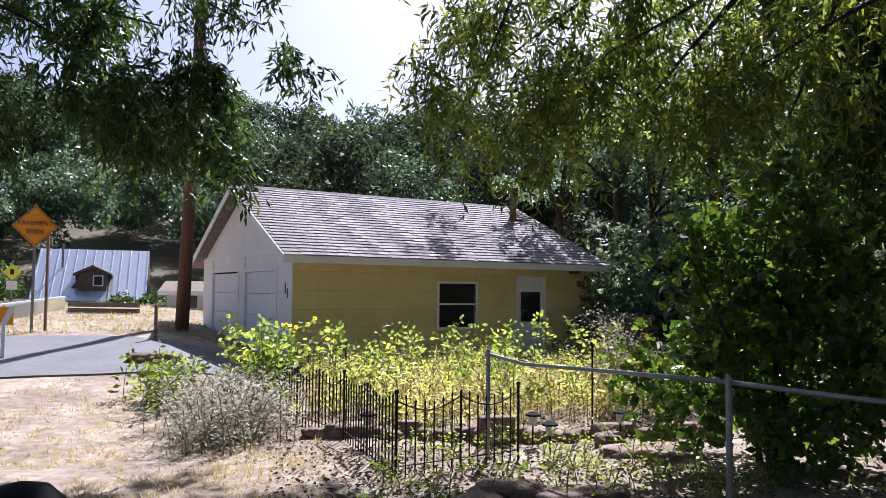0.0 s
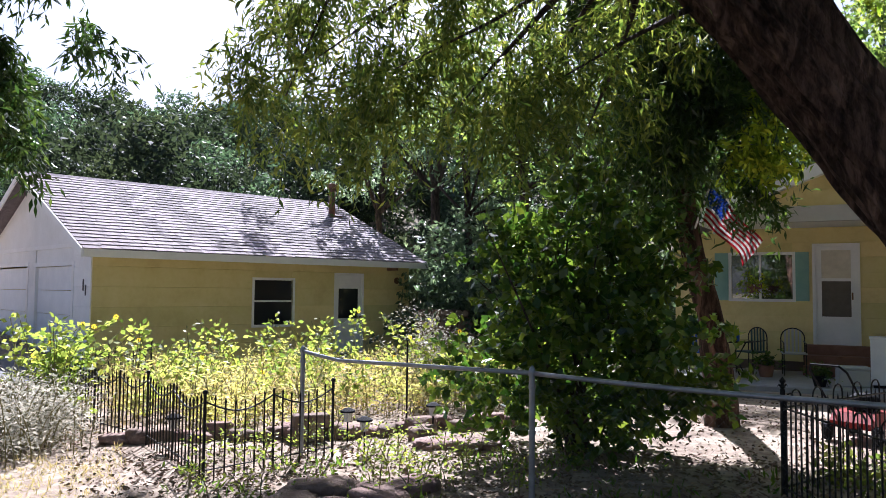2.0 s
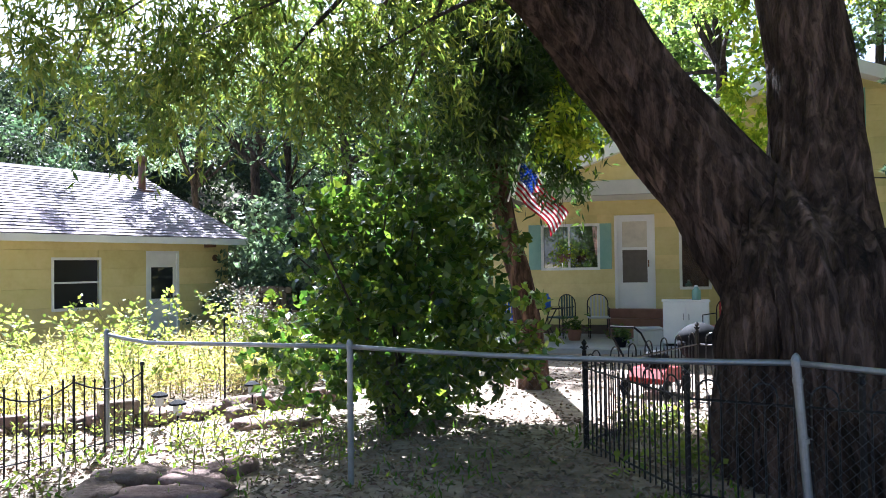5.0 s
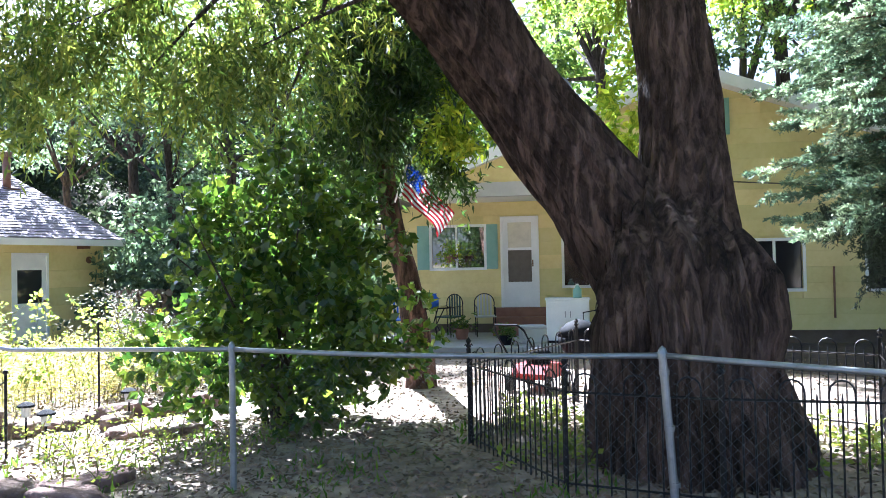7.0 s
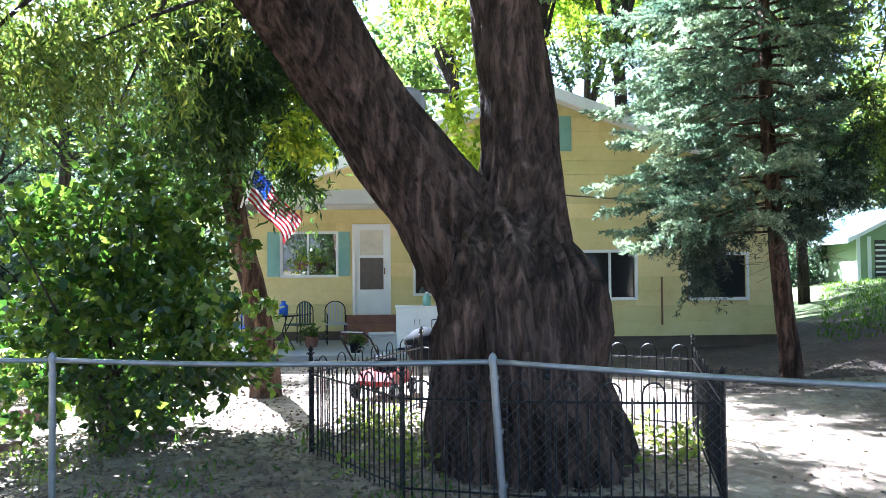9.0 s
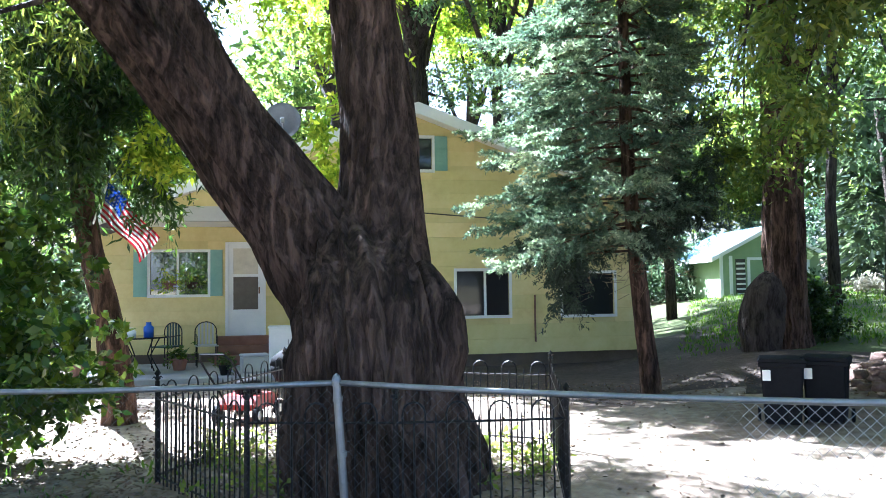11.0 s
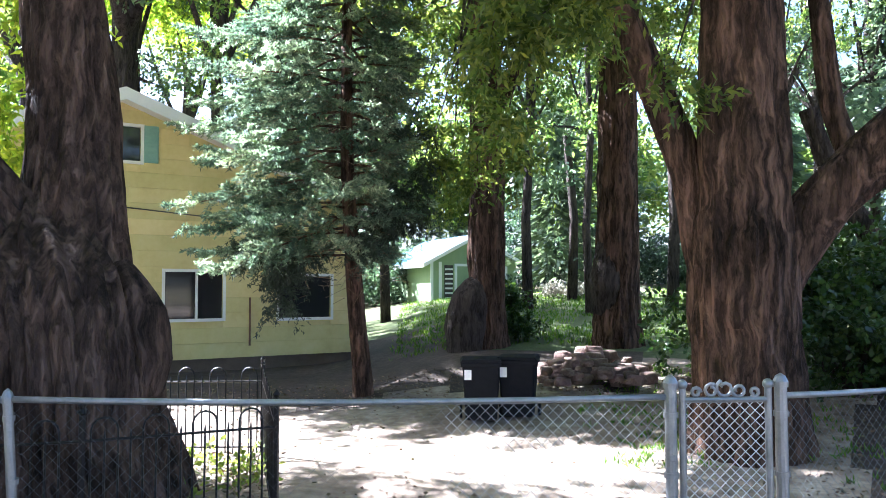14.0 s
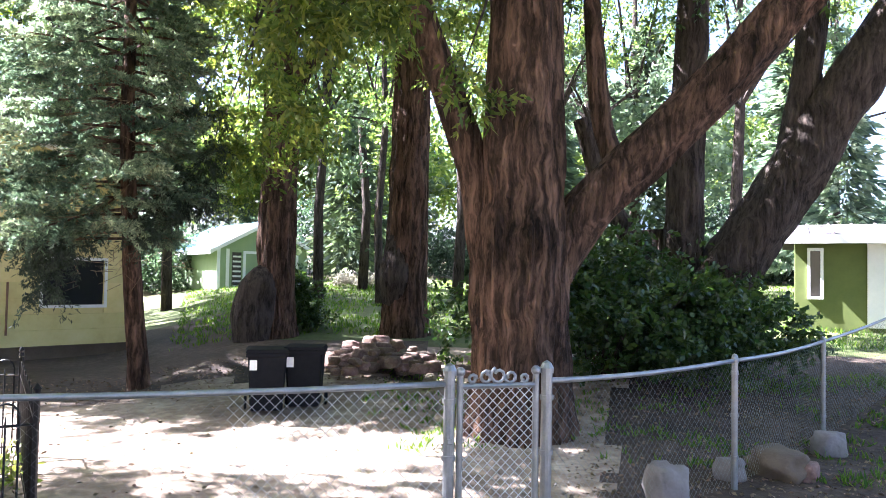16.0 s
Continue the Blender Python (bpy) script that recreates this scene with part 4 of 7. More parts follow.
def make_spruce():
    """A spruce of separate boughs: each carries flat side sprays, each spray a brush of short needles."""
    b = at(70.2, 12.4)
    T = thing("spruce_tree", Matrix.Translation(b), "blue spruce with bare reddish lower trunk beside the house", "tree")
    bark_trunk("trunk", [(0.10, -0.06, -0.2), (0.06, -0.03, 0.4), (0, 0.02, 1.2), (-0.05, 0.08, 2.2), (-0.1, 0.14, 3.4), (-0.05, 0.2, 5.5), (0, 0.2, 10.0)], [0.18, 0.145, 0.13, 0.12, 0.105, 0.08, 0.02], T, M_BARK_RED, 51.0, 22)
    rng = np.random.default_rng(52)
    P, D, tw = [], [], []
    right = np.array([math.cos(radians(-71)), math.sin(radians(-71)), 0])
    up = np.array([0, 0, 1.0])
    count = 150
    for i in range(count):
        f = i / count
        z = 2.15 + 7.6 * f ** 1.05
        a = i * 2.39996 + rng.normal() * 0.3
        u = np.array([math.cos(a), math.sin(a), 0])
        reach = np.interp(z, [2.1, 2.8, 3.7, 5.5, 8.0, 10.0], [1.25, 1.75, 1.95, 1.6, 0.9, 0.2])
        L = reach * rng.uniform(0.6, 1.25) * (1.0 - 0.4 * float(u @ right))
        k = np.linspace(0, 1, 8)
        rise = rng.uniform(0.02, 0.2)
        fall = rng.uniform(0.25, 0.5)
        path = np.array([-0.05, 0.12, z]) + u * (k * L)[:, None] + up * ((rise * k - fall * k ** 2 + 0.18 * k ** 4) * L)[:, None]
        part("branch", tube(bmesh.new(), [tuple(q) for q in path[::2]] + [tuple(path[-1])], [0.026, 0.02, 0.013, 0.008, 0.004], 4), M_BARK_RED, T)
        n = int(L * 11) + 3
        for s in np.linspace(0.22, 1.0, n):
            q = np.array([np.interp(s, k, path[:, j]) for j in range(3)])
            for sg in ((1, -1) if s < 0.99 else (0,)):
                side = np.cross(u, up) * sg
                d = unit(u * 0.75 + side * 0.8 + up * rng.normal(-0.05, 0.16) + rng.normal(size=3) * 0.12)
                l = ((1 - s) * 0.38 * L + 0.13) * rng.uniform(0.6, 1.25)
                curve = -0.3 * rng.uniform(0, 1)
                m = int(l * 140) + 8
                t = rng.uniform(0.04 if s > 0.5 else 0.3, 1, (m, 1))
                pos = q + d * l * t + up * curve * l * t ** 2
                P.append(pos)
                D.append(unit(d * 0.85 + rng.normal(size=(m, 3)) * 0.5 + up * 0.12))
                w = up * 0.004
                e = q + d * l * 0.9 + up * curve * l * 0.8
                tw += [q - w, q + w, e + w * 0.4, e - w * 0.4]
    P, D = np.concatenate(P), np.concatenate(D)
    tagged(quads("needles", leaf_arrays(P, D, 0.075, 0.02, rng, 0.1), M_NEEDLE, T), "pale blue-green needle sprays")
    # dead inner twigs round the lower trunk
    for i in range(520):
        a, z = rng.uniform(0, 6.28), rng.uniform(1.7, 4.6)
        o = np.array([math.cos(a), math.sin(a), rng.normal(-0.2, 0.3)])
        q = np.array([-0.05, 0.12, z]) + o * rng.uniform(0.1, 0.8)
        e = q + unit(o + rng.normal(size=3) * 0.9) * rng.uniform(0.15, 0.45)
        w = np.cross(e - q, rng.normal(size=3))
        w = unit(w) * 0.005
        tw += [q - w, q + w, e + w * 0.4, e - w * 0.4]
    tagged(quads("inner_twig", np.array(tw), M_DEADTWIG, T), "bare tan inner twigs", kind="stuff")
    # Hanging clumps coloured as if in the crown's own shade.
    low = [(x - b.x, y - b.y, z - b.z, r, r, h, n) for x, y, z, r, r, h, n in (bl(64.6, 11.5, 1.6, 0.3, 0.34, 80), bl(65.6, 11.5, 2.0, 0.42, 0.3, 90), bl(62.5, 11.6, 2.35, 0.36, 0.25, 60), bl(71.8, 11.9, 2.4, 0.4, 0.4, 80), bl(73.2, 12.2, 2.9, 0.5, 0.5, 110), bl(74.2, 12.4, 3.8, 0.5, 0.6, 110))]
    crown(T, low, 26, 0.26, (0.07, 0.018), 0.9, M_NEEDLE_DARK, 54, "needles", "drooping inner needles, colour darkened for shade")
    return T


make_spruce()


def make_yard_tree(az, d, r, top, seed, label, limbs, crowns, mat, lean=0.0, bur=None, leafmat=None, shade_canopy=(), fork=None):
    T = thing("tree", pose(0, 0, 0), label, "tree")
    g = land(*pt(az, d, 0).xy)
    path = [pt(az, d, g - 0.2), pt(az, d, g + 0.25), pt(az, d, g + 1.0), pt(az + lean * 0.3, d, g + 2.2), pt(az + lean, d, top)]
    bark_trunk("trunk", path, [r * 1.35, r * 1.12, r, r * 0.95, r * 0.75], T, mat, seed * 1.7, 72)
    for pts, r0 in limbs:
        rr = [r0 * (1 - 0.3 * i / (len(pts) - 1)) for i in range(len(pts))]
        bark_trunk("limb", [pt(*q) for q in pts], rr, T, mat, seed + 3.3, 24)
    if bur:
        bark_trunk("burl", [pt(*q) for q in bur[0]], bur[1], T, M_BARK_DARK, seed + 6.0, 22)
    rng = np.random.default_rng(int(seed))
    top_at = pt(*fork) if fork else pt(az + lean, d, top - 0.3)
    branches(T, top_at, [tuple(pt(b[0], b[1], b[2])) for b in crowns], 0.05 if fork else 0.07, rng, 5)
    crown(T, [bl(*b) for b in crowns], 13, 0.45, (0.13, 0.05), 0.7, leafmat or M_LEAF, int(seed) + 1)
    # Added high foliage, mostly out of view, that shades yard and lawn.
    if shade_canopy:
        crown(T, [bl(*b) for b in shade_canopy], 11, 0.6, (0.22, 0.11), 0.4, leafmat or M_LEAF, int(seed) + 2)
        branches(T, top_at, [tuple(pt(b[0], b[1], b[2])) for b in shade_canopy], 0.08, rng, 5)
    return T


make_yard_tree(79.0, 16.0, 0.37, 9.0, 61, "large dark-trunked yard tree with a burl at its foot", [([(79.3, 16, 5.2), (81, 15.6, 5.9), (84, 15.0, 6.6)], 0.2)],
               [(76, 14.5, 5.4, 1.4, 0.9, 170), (81, 14, 6.4, 1.6, 1.0, 200), (73, 15, 7.5, 1.8, 1.2, 200), (80.5, 12.5, 4.0, 0.55, 0.5, 60), (77, 12.8, 3.6, 0.45, 0.4, 40), (75.5, 13, 4.2, 0.6, 0.5, 60)], M_BARK_RED, bur=([(77.6, 15.8, 0.3), (77.6, 15.8, 0.9), (77.9, 15.8, 1.5), (78.4, 15.9, 1.85)], [0.4, 0.42, 0.36, 0.15]))
make_yard_tree(88.2, 16.3, 0.42, 9.0, 64, "tall dark-trunked yard tree with a swollen lower trunk", [],
               [(90, 16, 7, 1.8, 1.2, 200), (86, 15, 7.4, 1.7, 1.1, 200), (92, 14, 6.6, 1.4, 0.9, 160)], M_BARK_RED, lean=0.3, shade_canopy=[(66.5, 26, 10.5, 3.0, 0.7, 300), (69, 31, 11, 3.2, 0.8, 300), (64.5, 22, 10.5, 2.6, 0.6, 260), (72, 27, 11, 3.0, 0.7, 260), (70, 36, 12, 3.2, 0.8, 280)], bur=([(87.5, 16.2, 1.2), (87.5, 16.1, 1.8), (87.6, 16.2, 2.6)], [0.25, 0.34, 0.2]))
# The foliage patches at 9.4 m are unseen, added to block sky light.
make_yard_tree(97.3, 9.1, 0.52, 2.55, 67, "broad old tree with reddish bark dividing into four limbs",
               [([(95.8, 9.2, 1.5), (94.8, 9.23, 2.1), (93.8, 9.23, 2.97), (92.0, 9.22, 3.82), (90.0, 9.21, 4.66), (88.8, 9.2, 5.39), (87.4, 9.19, 6.24)], 0.21), ([(97.3, 9.1, 1.3), (97.4, 9.1, 2.0), (97.4, 9.1, 2.66), (97.4, 9.15, 3.78), (97.4, 9.2, 4.97), (97.4, 9.2, 7.0)], 0.52),
                ([(98.0, 9.15, 1.5), (99.5, 9.26, 1.95), (102.2, 9.27, 2.59), (106.7, 9.29, 3.28), (111.0, 9.3, 3.99), (114.8, 9.31, 4.66), (118.0, 9.32, 5.23), (121.1, 9.32, 5.82)], 0.31), ([(102.4, 9.5, 2.6), (103.4, 10.0, 3.09), (102.5, 10.07, 3.79), (102.0, 10.07, 4.77), (101.6, 10.07, 6.2)], 0.14)],
               [(90, 8.0, 5.4, 1.2, 0.8, 150), (84, 8.0, 5.6, 1.0, 0.7, 110), (97, 8, 6.2, 1.6, 0.8, 120), (107, 8.5, 6.0, 1.4, 0.8, 100), (82.5, 8.2, 4.3, 0.45, 0.55, 55), (80.5, 8.5, 3.9, 0.35, 0.45, 40), (93.2, 8.3, 3.9, 0.25, 0.4, 16), (86, 8.2, 4.6, 0.5, 0.5, 50)], M_BARK_RED, shade_canopy=[(75.5, 9.8, 7.6, 1.9, 0.5, 220), (83, 10.5, 7.8, 1.8, 0.5, 200), (91, 10.8, 7.8, 2.0, 0.5, 220), (99, 11.5, 8.0, 2.0, 0.5, 220), (80, 13.5, 9.4, 2.2, 0.6, 220), (88, 13.5, 9.2, 2.2, 0.6, 220)]
               + [(math.degrees(math.atan2(x, y)), math.hypot(x, y), 9.4, 2.2, 0.6, 240) for x, y in ((4, 1), (8, 1.5), (12, 2), (16, 3), (4, -3), (8, -3), (12, -2), (16, -1.5), (1, -1), (1, -5), (5, -6.5), (9.5, -6.5), (-3, -2), (-3, 1.5), (0.5, 2.5), (13.5, -6), (14, 4.6), (17.5, 4.6), (11.8, 5.2), (8.2, 6.2), (9.8, 5.0), (10.2, 3.4), (-6, -4), (-5, -8), (0, -9), (5, -11), (10, -10), (-9, -1), (-10, -7), (-4, -12), (1, -13))], fork=(96.8, 9.3, 7.0))
make_yard_tree(106.5, 14.0, 0.42, 2.2, 71, "dark many-limbed tree rising out of shrubs",
               [([(108.2, 13.5, 1.0), (110.8, 13.4, 1.92), (114.2, 13.41, 3.23), (117.2, 13.41, 4.4), (120.0, 13.42, 5.42), (122.4, 13.42, 6.32)], 0.48), ([(107.3, 13.6, 1.2), (107.9, 13.4, 2.27), (107.9, 13.4, 4.0), (108.3, 13.4, 5.73), (108.7, 13.4, 8.0)], 0.32),
                ([(114.0, 13.4, 3.0), (114.6, 13.4, 3.57), (115.4, 13.4, 4.78), (115.9, 13.4, 6.08), (116.1, 13.4, 7.4)], 0.25), ([(107, 13.5, 1.4), (105.6, 13.4, 1.99), (103.3, 13.4, 2.82), (102.1, 13.4, 3.38), (100.8, 13.4, 4.4)], 0.18)],
               [(104, 13, 6.6, 1.6, 0.8, 80), (113, 12.5, 6.9, 1.6, 0.7, 80), (108, 14, 7.8, 2.0, 1.0, 110), (119, 12, 6.0, 1.2, 0.6, 60)], M_BARK_DARK, leafmat=M_LEAF_DARK, shade_canopy=[(112, 11.5, 7.8, 2.2, 0.5, 220), (105, 10.5, 7.8, 2.0, 0.5, 220)], fork=(108.7, 13.4, 7.8))


# Added tree, hidden behind the big limb; its crowns shade yard and lawn.
make_yard_tree(53.0, 22.5, 0.36, 13.0, 74, "tall tree added behind the house for its shade", [([(53.0, 22.4, 8.4), (52.0, 20.5, 9.6), (50, 18.5, 10.4)], 0.2), ([(53.0, 22.4, 8.6), (55, 21, 9.8), (58, 19.5, 10.6)], 0.18)],
               [(49, 22, 11.0, 3.0, 1.4, 300)], M_BARK_DARK, leafmat=M_LEAF_YELLOW, shade_canopy=[(45, 17.5, 9.8, 2.2, 0.6, 230), (52, 25, 11.0, 3.0, 0.9, 320), (56, 26.5, 11.0, 3.0, 0.9, 320), (60, 27, 11.2, 3.0, 0.9, 320), (55, 22, 11.0, 2.6, 0.8, 260), (59.5, 31, 12.0, 3.0, 0.9, 300), (62, 18.6, 10.4, 2.2, 0.6, 230), (67, 18.8, 10.5, 2.2, 0.6, 230)])

# distant trees, one pattern of each kind
def tree_pattern(kind, seed):
    """Vertices of a crown, and the trunk's rings, of a tree 10 m high."""
    rng = np.random.default_rng(seed)
    if kind == "conifer":
        n = 2600
        z = rng.uniform(0.08, 1, n) ** 0.85 * 10
        a = rng.uniform(0, 2 * math.pi, n)
        r = (1 - z / 10.3) * 2.1 * rng.uniform(0.35, 1.0, n) * (0.75 + 0.3 * np.sin(a * 3 + z * 2) + 0.25 * np.sin(z * 5 + a))
        p = np.stack([np.cos(a) * r, np.sin(a) * r, z], 1)
        d = np.stack([np.cos(a), np.sin(a), -0.45 + 0 * a], 1) + rng.normal(size=(n, 3)) * 0.3
        return leaf_arrays(p, d, 0.5, 0.17, rng)
    k = 16
    c = unit(rng.normal(size=(k, 3))) * rng.uniform(0.3, 1, (k, 1)) * (2.3, 2.3, 3.0) + (0, 0, 6.4)
    p = np.concatenate([c[i] + unit(rng.normal(size=(100, 3))) * rng.uniform(0.5, 1.1, (100, 1)) * rng.uniform(0.6, 1.2) for i in range(k)])
    return leaf_arrays(p, rng.normal(size=p.shape) + (0, 0, -0.4), 0.34, 0.17, rng)


PATTERNS = {(k, s): tree_pattern(k, s) for k in ("conifer", "broadleaf") for s in (1, 2, 3)}


def far_woods(name, label, kind_mat, rows):
    """Woods beyond counting, as one mesh of separate leaves."""
    rng = np.random.default_rng(len(rows))
    out = []
    for kind, x, y, h in rows:
        v = PATTERNS[(kind, int(rng.integers(1, 4)))]
        a, s = rng.uniform(0, 6.28), h / 10
        R = np.array([[math.cos(a), -math.sin(a), 0], [math.sin(a), math.cos(a), 0], [0, 0, 1]]) * s * np.array([rng.uniform(0.85, 1.3), rng.uniform(0.85, 1.3), 1])[None]
        out.append(v @ R.T + (x, y, land(x, y) - 0.3))
    ob = quads(name, np.concatenate(out), kind_mat)
    return tagged(ob, label, "trees", kind="stuff")


def undergrowth(name, label, mat, rows, seed):
    rng = np.random.default_rng(seed)
    out = []
    for az, d, r, h in rows:
        g = at(az, d)
        c = blob_points([(g.x, g.y, g.z + h * 0.45, r, r, h * 0.5, int(60 * r * h))], rng, 0.3)
        p, dd = twig_points(c, 8, 0.5, 0.3, rng)
        out.append(leaf_arrays(p, dd, 0.2, 0.1, rng))
    return tagged(quads(name, np.concatenate(out), mat), label, "bushes", kind="stuff")


_r = random.Random(4)
undergrowth("undergrowth", "thick undergrowth between garage and house in a hazy tone", M_LEAF_HAZY, [(_r.uniform(13.5, 37), _r.uniform(20.5, 27), _r.uniform(1.2, 2.0), _r.uniform(2.0, 4.2)) for _ in range(34)], 5)
undergrowth("undergrowth", "undergrowth below the woods behind the yard, green darkened for shade", M_LEAF_COOL, [(az, _r.uniform(39, 52), _r.uniform(1.6, 2.6), _r.uniform(2.0, 4.5)) for az in [_r.uniform(60, 125) for _ in range(80)]], 6)
undergrowth("hillside_scrub", "dusty scrub on the dry hillside", M_LEAF_DARK, [(az, _r.uniform(38, 75), _r.uniform(1.2, 2.4), _r.uniform(1.2, 2.6)) for az in [_r.choice((_r.uniform(-38, -29.5), _r.uniform(-14.5, 12), _r.uniform(-14.5, 12))) for _ in range(70)]] + [(-22.6 + 0.9 * i, 39.5, 0.45, 0.6) for i in range(5)], 7)
undergrowth("flower_bed", "pale pinkish flowers and stones beyond the lawn", M_SAGE, [(az, _r.uniform(32, 34.5), 0.55, 0.55) for az in [_r.uniform(82.5, 88.5) for _ in range(16)]], 8)
rows_c, rows_b = [], []
for _ in range(420):
    az, d = _r.uniform(-40, 34), _r.uniform(46, 120)
    p = pt(az, d, 0)
    if -31 < az < -15 and d < 66:
        continue
    (rows_c if _r.random() < 0.3 else rows_b).append((None, p.x, p.y, _r.uniform(7, 13)))
for _ in range(34):
    p = pt(_r.uniform(-33, -13), _r.uniform(53, 68), 0)
    rows_c.append((None, p.x, p.y, _r.uniform(5, 9)))
far_woods("hillside_trees", "hillside trees in shade-darkened green", M_LEAF_COOL, [("broadleaf", *r[1:]) for r in rows_c])
far_woods("hillside_trees", "broadleaf trees on the hillside, green darkened as backlit", M_LEAF_HILL, [("broadleaf", *r[1:]) for r in rows_b])
rows_d, rows_e = [], []
for _ in range(80):
    az, d = _r.uniform(30, 118), _r.uniform(27, 58)
    if 71 < az < 79 and d < 44 or az > 108 and d < 40 or 99 < az < 103 and d < 40:
        continue
    p = pt(az, d, 0)
    (rows_d if _r.random() < 0.8 else rows_e).append((None, p.x, p.y, _r.uniform(8, 13.5)))
for _ in range(16):
    p = pt(_r.uniform(69, 86), _r.uniform(46, 60), 0)
    rows_d.append((None, p.x, p.y, _r.uniform(10, 15)))
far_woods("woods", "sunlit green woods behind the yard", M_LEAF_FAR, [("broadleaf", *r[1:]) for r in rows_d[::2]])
far_woods("woods", "woods behind the yard in a bluish haze tone", M_LEAF_HAZY, [("broadleaf", *r[1:]) for r in rows_d[1::2]])
far_woods("spruces", "pale blue-green spruces beyond the low green house", M_NEEDLE, [("conifer", *pt(az, d, 0).xy, h) for az, d, h in ((114.0, 33, 10), (117.5, 25.5, 8), (122.5, 31, 11))])
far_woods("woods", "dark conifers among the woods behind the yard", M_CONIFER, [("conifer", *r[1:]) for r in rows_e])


def slim_tree(az, d, h, r, seed, mat, leafmat):
    b = at(az, d)
    T = thing("tree", Matrix.Translation(b), "slender tree in the woods behind the buildings", "tree", "trees behind the yard")
    rng = np.random.default_rng(seed)
    w = rng.normal(size=(5, 2)) * 0.15
    path = [(w[i][0] * i * 0.4, w[i][1] * i * 0.4, h * i / 4 - 0.2) for i in range(5)]
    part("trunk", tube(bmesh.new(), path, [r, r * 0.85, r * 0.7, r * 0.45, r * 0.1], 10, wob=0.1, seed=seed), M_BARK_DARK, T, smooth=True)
    tips = [(rng.normal() * 1.6, rng.normal() * 1.6, h * rng.uniform(0.45, 1.0)) for _ in range(7)]
    branches(T, path[2], tips, r * 0.4, rng, 4)
    blobs = [(*t, 1.2, 1.2, 0.9, 60) for t in tips] + [(0, 0, h * 0.8, 2.0, 2.0, h * 0.2, 120)]
    c = blob_points(blobs, rng)
    p, d_ = twig_points(c, 9, 0.55, 0.5, rng)
    quads("crown", leaf_arrays(p, d_, 0.17, 0.08, rng), leafmat, T)


for i, (az, d, h, r) in enumerate([(9.5, 27, 9, 0.16), (13.5, 25, 10, 0.2), (16, 22, 8, 0.14), (19.5, 20, 9, 0.18), (22.5, 24, 11, 0.2), (26, 21, 10, 0.16), (29.5, 25, 11, 0.2), (33, 28, 12, 0.2), (37, 30, 13, 0.22), (44, 31, 14, 0.22), (51, 30, 14, 0.25), (57, 32, 15, 0.25), (63, 27, 14, 0.22), (67.5, 24, 13, 0.2),
                                   (71, 29, 12, 0.2), (81.5, 25, 12, 0.18), (84.5, 30, 13, 0.2), (86, 23, 11, 0.14), (91.5, 26, 12, 0.2), (94, 32, 14, 0.2), (98.5, 24, 12, 0.2), (104, 28, 13, 0.22), (111, 24, 12, 0.2), (117, 27, 11, 0.18), (47, 24, 15, 0.24), (53.5, 24, 16, 0.26), (59.5, 22, 15, 0.24), (65, 20, 14, 0.22), (101, 26, 12, 0.2)]):
    slim_tree(az, d, h, r, 100 + i, M_BARK_DARK, (M_LEAF_FAR, M_LEAF_HAZY, M_LEAF_FAR)[i % 3] if az > 30 else (M_LEAF_HAZY, M_LEAF_FAR)[i % 2])


# weeds, sage, grass and litter
def stalks(name, rows, label, leafmat, leaf, seed, cat="weeds", flowers=False):
    """Tall weeds: bent stalks with leaves all along them."""
    rng = np.random.default_rng(seed)
    sv, lv, fv = [], [], []
    for x, y, h in rows:
        z = land(x, y)
        lean = rng.normal(size=2) * 0.28 * h
        k = np.linspace(0, 1, 5)[:, None]
        path = np.array([x, y, z]) + np.concatenate([lean * k ** 2, h * k * (1 - 0.12 * k)], 1)
        w = 0.006
        for a, b in zip(path, path[1:]):
            s = np.array([w, 0, 0])
            sv += [a - s, a + s, b + s * 0.7, b - s * 0.7]
            s = np.array([0, w, 0])
            sv += [a - s, a + s, b + s * 0.7, b - s * 0.7]
        m = int((16 + 26 * h) * (1.8 if leaf[1] < 0.02 else 1.0))
        t = rng.uniform(0.12, 1.0, m)
        q = np.stack([np.interp(t, k[:, 0], path[:, j]) for j in range(3)], 1)
        d = rng.normal(size=(m, 3)) * (1, 1, 0.5) + (0, 0, 0.15)
        q = q + unit(d) * rng.uniform(0, 0.12, (m, 1))
        lv.append(leaf_arrays(q, d, leaf[0], leaf[1], rng))
        if flowers and rng.random() < 0.14:
            c = path[-1]
            for a in range(9):
                u = np.array([math.cos(a * 0.7), 0.2, math.sin(a * 0.7)])
                s = np.cross(u, (0, 1, 0)) * 0.014
                fv += [c + u * 0.008, c + u * 0.02 + s * 0.6, c + u * 0.038, c + u * 0.02 - s * 0.6]
    S = quads(name, np.concatenate(lv), leafmat)
    tagged(S, label, cat, kind="stuff")
    quads("stalks", np.array(sv), M_STEM, S)
    if fv:
        quads("petals", np.array(fv), M_PETAL, S)
    return S


_r = random.Random(9)
rows, rows_s, rows_f, rows_d = [], [], [], []
for _ in range(1500):
    az, d = _r.uniform(-9, 18.5), _r.uniform(9.6, 15.5)
    p = pt(az, d, 0)
    lim = 10.6 + 0.12 * max(0, az - 4)
    if d < lim - 1.0 * (az > -4) or (az < -4 and d < 10.8):
        continue
    clump = noise.noise((p.x * 0.8, p.y * 0.8, 0)) + 0.5 * noise.noise((p.x * 2.3, p.y * 2.3, 8))
    if clump < -0.25 or _r.random() < 0.25:
        continue
    h = (0.3 + 0.55 * _r.random() ** 1.5) * (0.9 + 0.55 * clump)
    (rows if clump + _r.uniform(-0.3, 0.3) > 0.0 else rows_d).append((p.x, p.y, h))
